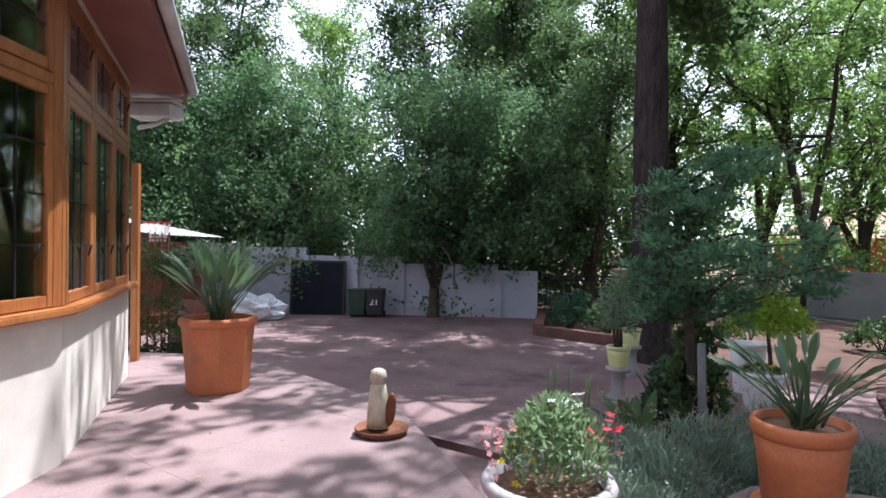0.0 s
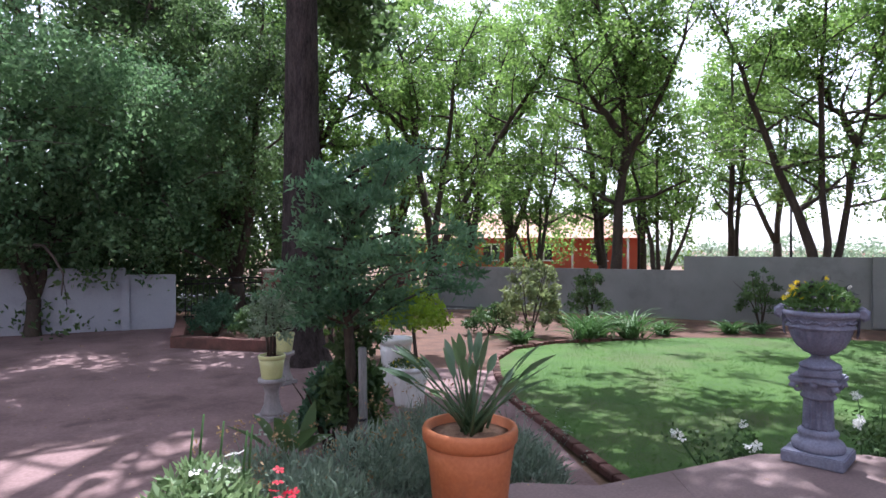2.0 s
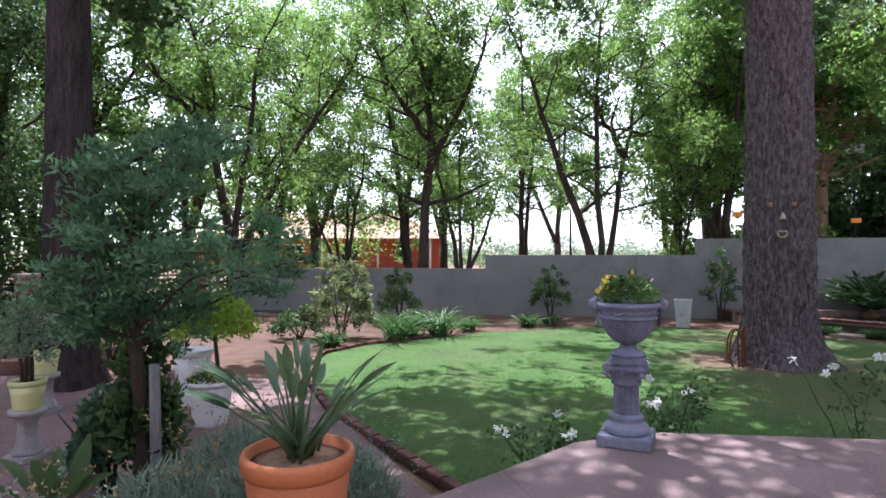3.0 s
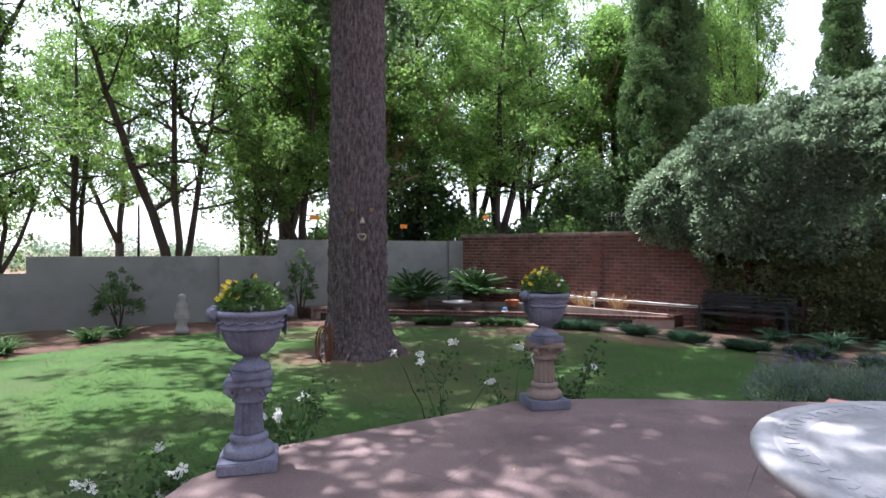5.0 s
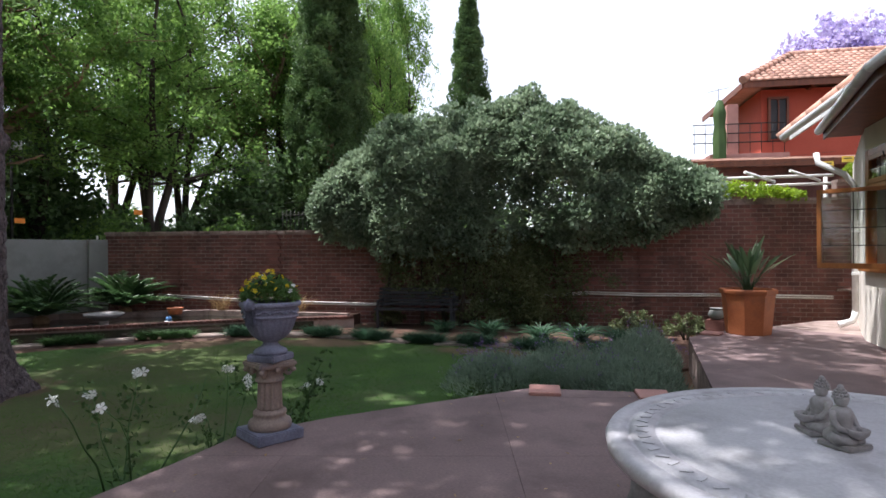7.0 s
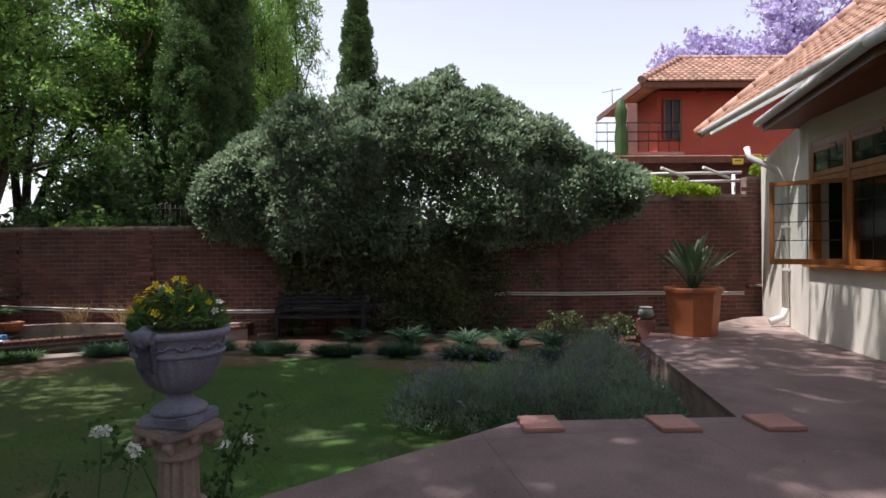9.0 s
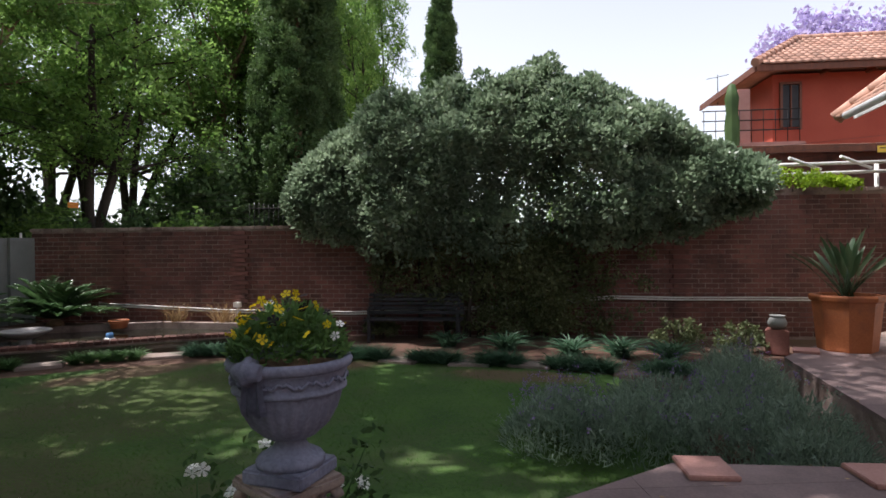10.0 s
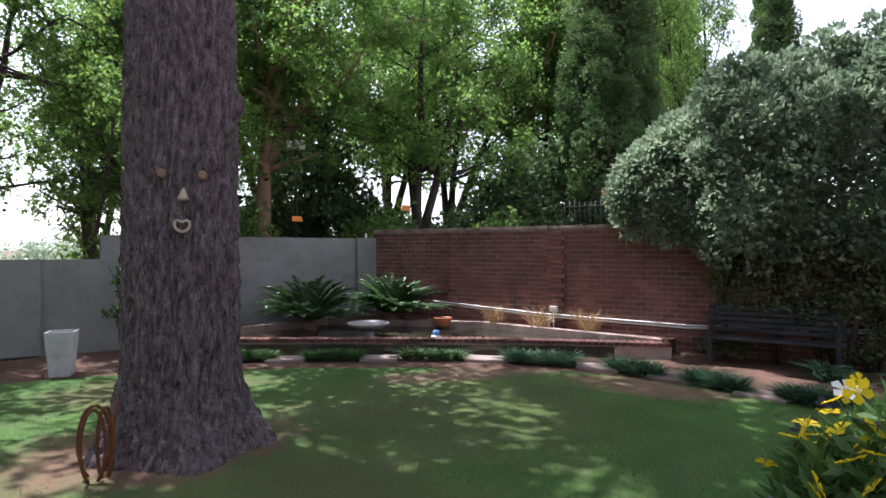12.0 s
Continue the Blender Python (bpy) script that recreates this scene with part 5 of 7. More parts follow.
def urn(x, y, turn, z=0.5575):
    t = thing("urn", pose(x, y, z, 0, 0, turn), "blue-grey cast concrete urn with ribbon band, standing on a pedestal", "urn", "garden urns")
    part("foot", box(bmesh.new(), (0.235, 0.235, 0.05), (0, 0, 0.025), 0, 0.008), M_URN, t)
    part("stem", lathe([(0.116, 0.05), (0.118, 0.066), (0.11, 0.078), (0.092, 0.088), (0.066, 0.103), (0.052, 0.122), (0.056, 0.138)], 36), M_URN, t)
    part("bowl", lathe([(0.05, 0.135), (0.09, 0.15), (0.135, 0.19), (0.163, 0.24), (0.178, 0.29), (0.182, 0.31)], 96, flute=24, depth=0.045), M_URN, t)
    part("band", lathe([(0.182, 0.305), (0.195, 0.312), (0.195, 0.322), (0.186, 0.328), (0.192, 0.375), (0.20, 0.385)], 64), M_URN, t)
    bm = bmesh.new()
    for k in range(26):
        a = 2 * math.pi * k / 26
        pts = [((0.192 + 0.004) * math.cos(a + f), (0.192 + 0.004) * math.sin(a + f), 0.352 + 0.009 * math.sin(f * 26 + math.pi * (k % 2))) for f in np.linspace(0, 0.23, 5)]
        tube(bm, pts, 0.006, 5)
    tagged(part("relief", bm, M_URN, t), kind="stuff")
    part("rim", lathe([(0.198, 0.382), (0.212, 0.390), (0.216, 0.406), (0.208, 0.422), (0.186, 0.418), (0.175, 0.36), (0.15, 0.33)], 64), M_URN, t)
    part("soil", lathe([(0.001, 0.40), (0.12, 0.395), (0.185, 0.385)], 24), M_MULCH, t)
    for a in (0, 180):
        m = pose(0, 0, 0, 0, 0, a)
        bm = bmesh.new()
        tube(bm, [m @ Vector(p) for p in ((0.222, -0.045, 0.405), (0.228, -0.015, 0.408), (0.228, 0.015, 0.408), (0.222, 0.045, 0.405))], [0.026, 0.032, 0.032, 0.026], 12)
        tube(bm, [m @ Vector(p) for p in ((0.19, 0.0, 0.425), (0.222, 0, 0.44), (0.25, 0, 0.42), (0.248, 0, 0.385), (0.22, 0, 0.37))], 0.016, 8)
        rows = []
        for z_, w_, o_ in ((0.385, 0.04, 0.214), (0.35, 0.036, 0.212), (0.315, 0.04, 0.21), (0.28, 0.046, 0.206), (0.262, 0.044, 0.200)):
            rows.append([bm.verts.new(m @ Vector((o_ + 0.006 * math.cos(i_ * 2.6) - abs(i_ - 3) * 0.002, w_ * (i_ - 3) / 3, z_ - 0.012 * (i_ % 3 == 1) * (z_ < 0.29)))) for i_ in range(7)])
        fs_ = [bm.faces.new((p_[i_], p_[i_ + 1], q_[i_ + 1], q_[i_])) for p_, q_ in zip(rows, rows[1:]) for i_ in range(6)]
        bmesh.ops.solidify(bm, geom=fs_, thickness=0.016)
        part("handle", bm, M_URN, t)
    return t


L_PANSY = leaf_mat("pansy_leaf", (0.055, 0.12, 0.035), (0.17, 0.29, 0.09), 0.35)


def pansies(x, y, z, seed, yellow_side):
    rng = np.random.default_rng(seed)
    t = thing("pansies", pose(x, y, z), "yellow and near-black pansies filling the urn", "flowers", "urn flowers")
    p = dome(2700, 0.19, 0.195, rng)
    v, f = leaf_quads(p, 0.042, 0.0115, way=p * np.array([4, 4, 0]) * 0.6, up=0.5, spread=0.7, rng=rng)
    raw("foliage", v, f, L_PANSY, t)
    for name, n, mt, test in (("yellow_bloom", 50, P_YEL, 1), ("black_bloom", 32, P_BLK, -1), ("white_bloom", 6, P_WHITE, -0.4)):
        q = dome(n * 3, 0.215, 0.235, rng)
        q = q[q[:, 2] > 0.07]
        s = (q[:, :2] @ np.array([math.cos(yellow_side), math.sin(yellow_side)])) * test + rng.normal(size=len(q)) * 0.13
        q = q[np.argsort(-s)][:n] + np.array([0, 0, 0.015])
        v, f = flowers(q, 0.036, rng, 0.9)
        tagged(raw(name, v, f, mt, t), kind="stuff")
    return t


pedestal(4.27, 2.52, 12, "grey-blue fluted pedestal with scroll capital", M_URN, M_URN)
urn(4.25, 2.50, 112)
pansies(4.25, 2.50, 0.955, 5, 1.2)
pedestal(5.62, 0.37, 8, "tan fluted pedestal with scroll capital on a grey plinth", M_PED, M_URN)
urn(5.60, 0.37, 121)
pansies(5.60, 0.37, 0.955, 6, 1.75)


# ---------- roses ----------
def rose(x, y, h, seed, blooms, spread=0.4, z=G, n=26, stems=9):
    rng = np.random.default_rng(seed)
    t = thing("rose_bush", pose(x, y, z), "rose bush with white blooms beside the terrace", "plant", "rose bushes")
    bm, tips, leaves = bmesh.new(), [], []
    for k in range(stems):
        a = rng.uniform(0, 6.28)
        pts = bend((rng.normal() * 0.05, rng.normal() * 0.05, -0.03), (math.cos(a) * spread, math.sin(a) * spread, 1), h * rng.uniform(0.65, 1.05), 6, 0.1, rng)
        tube(bm, pts, [0.009, 0.008, 0.007, 0.006, 0.005, 0.004, 0.003], 5)
        tips.append(np.array(pts[-1]))
        leaves += [np.array(p) for p in pts[2:]]
    part("stem", bm, L_STRAP, t)
    c = np.array(leaves)
    p = clumps(c[rng.integers(0, len(c), n)], 0.12, 14, rng)
    v, f = leaf_quads(p, 0.05, 0.03, up=0.1, rng=rng)
    raw("foliage", v, f, L_ROSE, t)
    tips = np.array(tips)[:blooms]
    q = clumps(tips, 0.04, 4, rng, 0.7)
    v, f = flowers(q, 0.066, rng, 0.8)
    tagged(raw("bloom", v, f, P_WHITE, t), kind="stuff")
    return t


rose(4.62, 2.95, 0.62, 71, 5, 0.6, n=34)
rose(4.25, 3.18, 0.60, 72, 4, 0.7, n=30)
rose(5.05, 2.45, 0.80, 73, 4, 0.4)
rose(5.85, 1.3, 1.1, 74, 4, 0.34, n=12, stems=5)
rose(6.05, 0.6, 1.0, 76, 3, 0.3, n=14, stems=4)
rose(6.05, 0.1, 1.05, 77, 5, 0.3, n=20, stems=6)


# ---------- terracotta pots ----------
def round_pot(x, y, r, h, label, material=None, plant=None, z=0.0, saucer=False, group=""):
    t = thing("plant_pot", pose(x, y, z), label, "pot", group)
    mt = material or M_TERRA
    part("body", lathe([(r * 0.72, 0.0), (r * 0.76, 0.02), (r * 0.86, h * 0.55), (r * 0.93, h * 0.82)], 40), mt, t)
    part("rim", lathe([(r * 0.93, h * 0.81), (r * 0.99, h * 0.86), (r * 1.0, h * 0.95), (r * 0.97, h), (r * 0.88, h), (r * 0.85, h * 0.86)], 40), mt, t)
    part("soil", lathe([(0.001, h * 0.93), (r * 0.5, h * 0.92), (r * 0.87, h * 0.90)], 24), M_MULCH, t)
    if saucer:
        part("saucer", lathe([(r * 0.75, -0.045), (r * 0.9, -0.04), (r * 0.97, -0.005), (r * 0.92, -0.005), (r * 0.8, -0.02)], 36), mt, t)
    return t


def facet_pot(x, y, r, h, turn, label, sides=8, taper=0.78, z=0.0):
    t = thing("plant_pot", pose(x, y, z, 0, 0, turn), label, "pot")
    part("body", lathe([(r * taper * 0.98, 0.0), (r * taper, 0.015), (r * 0.90, h * 0.8), (r * 0.92, h * 0.88)], sides, smooth=False), M_TERRA, t)
    part("rim", lathe([(r * 0.92, h * 0.87), (r * 0.99, h * 0.91), (r, h * 0.97), (r * 0.97, h), (r * 0.88, h), (r * 0.86, h * 0.9)], sides, smooth=False), M_TERRA, t)
    part("soil", lathe([(0.001, h * 0.95), (r * 0.5, h * 0.94), (r * 0.89, h * 0.92)], sides), M_MULCH, t)
    return t


round_pot(1.86, 3.05, 0.24, 0.44, "round terracotta pot with saucer on the terrace edge", z=0.05, saucer=True)
pl = thing("strelitzia", pose(1.86, 3.05, 0.46), "sparse strelitzia with paddle leaves in a terracotta pot", "plant")
paddle_plant(pl, 81, 38, 0.36, 1.25, (0.2, 0.042))
facet_pot(-2.13, 5.62, 0.36, 0.69, 22.5, "large faceted terracotta pot on the terrace")
pl = thing("strelitzia", pose(-2.13, 5.62, 0.64), "dense strelitzia with upright dark leaves in a large pot", "plant")
paddle_plant(pl, 82, 46, 0.48, 0.85, (0.36, 0.08))
facet_pot(6.27, -7.45, 0.42, 0.70, 20, "large square-shouldered terracotta pot by the house", sides=8)
pl = thing("strelitzia", pose(6.27, -7.45, 0.65), "strelitzia with upright leaves in a large terracotta pot", "plant")
paddle_plant(pl, 83, 40, 0.42, 0.85, (0.45, 0.085))

# statue on a dish: one plain mesh
bm = lathe([(0.085, 0.02), (0.082, 0.1), (0.072, 0.22), (0.06, 0.32), (0.045, 0.345)], 20)
lathe([(0.001, 0.325), (0.05, 0.34), (0.066, 0.385), (0.055, 0.43), (0.03, 0.447), (0.001, 0.45)], 20, bm)
tagged(part("garden_figure", bm, M_STONE, None), "pale cast stone figure with a round head in a dish", "statue").matrix_world = pose(-0.47, 4.36, 0.02)
sh = thing("shield_ornament", pose(-0.37, 4.28, 0.02, 0, 0, -30), "dark oval metal disc leaning on the figure", "ornament")
part("disc", lathe([(0.001, 0.012), (0.05, 0.01), (0.06, 0.0), (0.05, -0.01), (0.001, -0.012)], 24), M_RUST, sh).matrix_local = pose(0.0, 0.0, 0.17, 90, 8, 0) @ Matrix.Diagonal((0.75, 2.1, 1, 1))
dish = thing("dish", pose(-0.44, 4.33, 0.0), "shallow brown glazed dish on the terrace", "dish")
part("bowl", lathe([(0.15, 0.0), (0.185, 0.01), (0.2, 0.045), (0.195, 0.05), (0.18, 0.02), (0.001, 0.015)], 40), M_RUST, dish)

# white bowl with flowers at the terrace edge
fb = thing("flower_bowl", pose(0.44, 2.42, 0.0), "wide whitewashed concrete bowl on a foot", "pot")
part("bowl", lathe([(0.13, 0.0), (0.14, 0.05), (0.1, 0.09), (0.14, 0.16), (0.22, 0.28), (0.245, 0.37)], 44), M_CONC, fb)
part("rim", lathe([(0.245, 0.365), (0.272, 0.385), (0.278, 0.41), (0.262, 0.435), (0.235, 0.43), (0.22, 0.38)], 44), M_CONC, fb)
part("soil", lathe([(0.001, 0.40), (0.1, 0.405), (0.225, 0.39)], 24), M_MULCH, fb)
rng = np.random.default_rng(91)
fl = thing("snapdragons", pose(0.47, 2.44, 0.40), "leafy snapdragons with red, pink and yellow blooms", "flowers")
p = dome(1700, 0.21, 0.36, rng)
v, f = leaf_quads(p, 0.045, 0.016, way=p * np.array([3, 3, 0]) * 0.5, up=0.9, spread=0.7, rng=rng)
raw("foliage", v, f, leaf_mat("snapdragon_leaf", (0.10, 0.17, 0.07), (0.26, 0.36, 0.19), 0.3), fl)
for nm, n, mt, cx in (("red_bloom", 26, P_RED, (0.19, -0.02, 0.2)), ("pink_bloom", 22, P_PINK, (-0.2, 0.02, 0.16)), ("yellow_bloom", 16, P_YEL, (-0.16, -0.04, 0.14)), ("white_bloom", 9, P_WHITE, (0.05, 0.02, 0.31))):
    q = np.array(cx) + rng.normal(size=(n, 3)) * np.array([0.06, 0.06, 0.05])
    v, f = flowers(q, 0.036, rng, 1.0)
    tagged(raw(nm, v, f, mt, fl), kind="stuff")
q = np.array([(-0.03, 0, 0.36), (0.06, 0.03, 0.36), (0.12, 0.0, 0.33), (0.01, 0.06, 0.38), (0.15, 0.05, 0.33)])
for k in range(len(q)):
    bm = bmesh.new()
    tube(bm, [q[k] - np.array([0, 0, 0.15]), q[k], q[k] + np.array([0.01, 0, 0.1])], [0.004, 0.004, 0.003], 5)
    part("stalk", bm, L_STRAP, fl)

# lavender below the terrace edge and along the lawn
lav = "grey-green lavender mound with flower spikes"
k = 0
for x, y, r, h in ((0.95, 3.05, 0.42, 0.62), (0.75, 3.6, 0.4, 0.5), (1.25, 3.6, 0.45, 0.66), (1.75, 4.0, 0.45, 0.66), (2.3, 3.85, 0.42, 0.62), (1.2, 4.3, 0.42, 0.55), (2.75, 3.75, 0.36, 0.55), (2.5, 4.5, 0.42, 0.6)):
    mound("lavender", pose(x, y, G), r, h, lav, "lavender", L_LAV, 100 + k, 2300, 0.11, 0.012, 40, L_STRAW if k % 2 else L_LAV, "lavender mounds", 1.1, 0.34)
    k += 1
for x, y, r, h in ((7.0, -2.75, 0.5, 0.5), (6.45, -3.1, 0.52, 0.56), (5.95, -3.45, 0.5, 0.58), (5.5, -3.75, 0.5, 0.6), (6.75, -3.85, 0.52, 0.55), (6.25, -4.45, 0.55, 0.62), (6.55, -5.2, 0.5, 0.62), (6.95, -5.75, 0.42, 0.6), (7.35, -3.2, 0.4, 0.42), (5.2, -3.3, 0.4, 0.5)):
    mound("lavender", pose(x, y, G), r, h, lav, "lavender", L_LAV, 100 + k, 2300, 0.10, 0.013, 46, L_LAV if k % 2 else P_PURPLE, "lavender mounds", 1.1, 0.30)
    k += 1

# ---------- round table, stools, seated figures ----------
tb_ = thing("garden_table", pose(2.2, -0.50, 0), "round pale concrete garden table with patterned border", "table")
part("tabletop", lathe([(0.001, 0.62), (0.82, 0.62), (0.865, 0.635), (0.87, 0.665), (0.86, 0.683), (0.80, 0.684), (0.798, 0.678), (0.785, 0.678), (0.783, 0.684), (0.70, 0.684), (0.698, 0.679), (0.688, 0.679), (0.686, 0.684), (0.001, 0.684)], 96), M_TABLE, tb_)
for k in range(72):
    a = 2 * math.pi * k / 72
    part("relief_leaf", box(bmesh.new(), (0.045, 0.02, 0.004), (0.742 * math.cos(a), 0.742 * math.sin(a), 0.685), math.degrees(a) + (25 if k % 2 else -25), 0.002), M_TABLE, tb_)
part("leg", lathe([(0.34, 0.0), (0.34, 0.06), (0.2, 0.12), (0.15, 0.3), (0.18, 0.5), (0.32, 0.6), (0.32, 0.622)], 32), M_CONC, tb_)
for x, y, a in ((3.27, -0.80, 0), (1.3, -1.3, 0)):
    st = thing("garden_stool", pose(x, y, 0, 0, 0, a), "round pale concrete stool beside the table", "stool", "garden stools")
    part("seat", lathe([(0.001, 0.36), (0.21, 0.36), (0.235, 0.375), (0.235, 0.41), (0.22, 0.42), (0.19, 0.42), (0.187, 0.415), (0.175, 0.415), (0.172, 0.42), (0.001, 0.42)], 48), M_TABLE, st)
    part("leg", lathe([(0.15, 0.0), (0.15, 0.04), (0.12, 0.1), (0.11, 0.25), (0.15, 0.36)], 24, flute=8, depth=0.1), M_CONC, st)


def seated_figure(x, y, turn):
    """A cross-legged stone figure with a curled cap and a bowl in its lap: one plain mesh on a slab."""
    bm = bmesh.new()
    box(bm, (0.125, 0.125, 0.018), (0.012, 0, 0.009), 0, 0.004)
    lathe([(0.05, 0.016), (0.06, 0.026), (0.058, 0.044), (0.044, 0.058), (0.036, 0.07), (0.037, 0.095), (0.041, 0.115), (0.03, 0.132), (0.014, 0.14)], 22, bm)
    lathe([(0.012, 0.136), (0.021, 0.145), (0.025, 0.16), (0.024, 0.172)], 18, bm)
    for r, z in ((0.026, 0.168), (0.025, 0.179), (0.019, 0.189), (0.011, 0.197)):
        for k in range(max(4, int(r * 460))):
            a = 2 * math.pi * k / max(4, int(r * 460)) + z * 40
            bmesh.ops.create_icosphere(bm, subdivisions=1, radius=0.0062, matrix=pose(r * math.cos(a) * 0.92 - 0.003, r * math.sin(a) * 0.92, z))
    bmesh.ops.create_icosphere(bm, subdivisions=2, radius=0.0115, matrix=pose(-0.003, 0, 0.203))
    for e in (-1, 1):
        tube(bm, [(-0.004, 0.036 * e, 0.122), (0.004, 0.05 * e, 0.095), (0.024, 0.046 * e, 0.07), (0.052, 0.024 * e, 0.06)], [0.012, 0.0125, 0.011, 0.009], 8)
        tube(bm, [(-0.004, 0.045 * e, 0.034), (0.032, 0.058 * e, 0.03), (0.05, 0.03 * e, 0.03), (0.05, -0.012 * e, 0.03)], [0.02, 0.019, 0.016, 0.012], 8)
    lathe([(0.001, 0.04), (0.02, 0.042), (0.036, 0.058), (0.04, 0.072), (0.036, 0.074), (0.028, 0.06), (0.001, 0.054)], 20, bm, (0.06, 0, 0))
    ob = tagged(part("seated_figure", bm, M_CONC, None), "small grey stone seated figure holding a bowl on the table", "statue", "table figures")
    ob.matrix_world = pose(x, y, 0.685, 0, 0, turn) @ Matrix.Diagonal((0.9, 0.9, 0.95, 1))


seated_figure(2.285, -0.425, 165)
seated_figure(2.385, -0.52, 50)

# loose clay tiles on the terrace edge
for x, y, a in ((5.43, -2.18, 46), (4.71, -2.83, 46), (4.17, -3.34, 46), (6.55, -6.9, 20), (6.5, -8.05, 10)):
    tl = thing("clay_tile", pose(x, y, 0, 0, 0, a), "loose square pink clay tile on the terrace", "tile", "clay tiles")
    part("slab", box(bmesh.new(), (0.29, 0.34, 0.03), (0, 0, 0.015), 0, 0.006), M_PINKTILE, tl)

# ---------- climbing shrub on the brick wall, with ivy below ----------
def wall_shrub():
    rng = np.random.default_rng(201)
    t = thing("climbing_shrub", Matrix.Identity(4), "huge grey-green climbing shrub billowing over the brick wall", "shrub")
    s_top = np.array([6.2, 6.9, 7.7, 8.7, 9.6, 10.6, 11.2, 12.0, 12.8, 13.6, 14.4, 15.2, 16.2])
    z_top = np.array([2.8, 3.5, 4.0, 4.2, 4.3, 4.55, 4.75, 4.45, 3.95, 3.6, 3.05, 2.75, 2.55])
    z_bot = np.array([1.75, 1.45, 1.2, 1.05, 1.2, 1.4, 1.35, 1.2, 1.2, 1.55, 1.9, 2.15, 2.3])
    n = 3500
    s = rng.uniform(6.2, 15.0, n)
    top, bot = np.interp(s, s_top, z_top), np.interp(s, s_top, z_bot)
    a = rng.uniform(-0.55, 1.55, n) * math.pi * 0.62          # round the front and over the top
    q = np.where(rng.uniform(0, 1, n) < 0.75, rng.uniform(0.8, 1.08, n), rng.uniform(0.2, 0.8, n))
    mid, half = (top + bot) / 2, (top - bot) / 2
    lump = np.array([0.75 * noise.noise(Vector((s_ * 1.05, a_ * 1.5, 4.0))) + 0.34 * noise.noise(Vector((s_ * 2.6, a_ * 3.4, 9.0))) for s_, a_ in zip(s, a)])
    off = 0.15 + (0.72 + 0.2 * np.sin(s * 1.7)) * np.cos(a) * (q + lump)
    z = mid + half * np.sin(a) * (q + lump * 0.36)
    b0, d, nn = np.array(BW0), np.array(BWD), np.array(BWN)
    c = b0 + d * s[:, None] - nn * off[:, None]
    c[:, 2] = z
    out = -nn * np.cos(a)[:, None] + np.array([0, 0, 1.0]) * np.sin(a)[:, None] + np.array([0, 0, 0.35])
    p, w = knobs(c, 0.19 * rng.uniform(0.6, 1.35, n), 34, out, rng)
    v, f = leaf_quads(p, 0.105, 0.07, way=w * 1.6, up=0.15, spread=0.5, rng=rng)
    raw("foliage", v, f, L_SHRUB, t)
    bm = bmesh.new()
    for k in range(6):
        s0 = 7.8 + k * 0.55
        o = Vector(on_wall(s0 + 0.3 * math.sin(k), 0.25, G - 0.05))
        e = Vector(on_wall(s0 + 0.5 * math.sin(k * 2.1), 0.45, 2.4))
        tube(bm, bend(o, e - o, (e - o).length, 6, 0.08, rng), [0.05, 0.045, 0.04, 0.035, 0.03, 0.025, 0.02], 6)
    part("trunk", bm, M_BARK2, t)
    n = 560
    s = np.concatenate([rng.normal(10.8, 0.85, n), rng.uniform(7.7, 9.8, 190)])
    zz = np.concatenate([rng.uniform(-0.3, 1.7, n), rng.uniform(0.3, 1.6, 190)])
    c = b0 + d * s[:, None] - nn * (0.18 + 0.25 * rng.uniform(0, 1, len(s)) + 0.15 * np.exp(-((s - 10.6) ** 2)))[:, None]
    c[:, 2] = zz
    v, f = leaf_quads(clumps(c, 0.2, 30, rng), 0.07, 0.052, way=np.tile(-nn, (30 * len(c), 1)) * 0.8, rng=rng)
    iv = thing("ivy", Matrix.Identity(4), "dark ivy hanging on the brick wall behind the bench", "plant")
    raw("foliage", v, f, L_IVY, iv)
    for k in range(7):
        o = Vector(on_wall(9.6 + 0.3 * k, 0.1, G - 0.03))
        part("stem", tube(bmesh.new(), bend(o, (0.1 * math.sin(k * 2), 0.1 * math.cos(k * 3), 1), 2.1, 6, 0.05, rng), [0.02, 0.018, 0.016, 0.014, 0.012, 0.01, 0.006], 5), M_BARK2, iv)
    # pale shoots trailing along the coping
    s = rng.uniform(15.3, 17.0, 70)
    c = b0 + d * s[:, None] + nn * rng.uniform(-0.25, 0.25, (70, 1))
    c[:, 2] = 2.47 + rng.uniform(0, 0.28, 70) * (17.2 - s) / 1.5
    v, f = leaf_quads(clumps(c, 0.13, 22, rng), 0.085, 0.05, rng=rng)
    sh = thing("trailing_shoots", Matrix.Identity(4), "pale green shoots trailing along the wall coping", "plant")
    raw("foliage", v, f, L_LIME, sh)


wall_shrub()

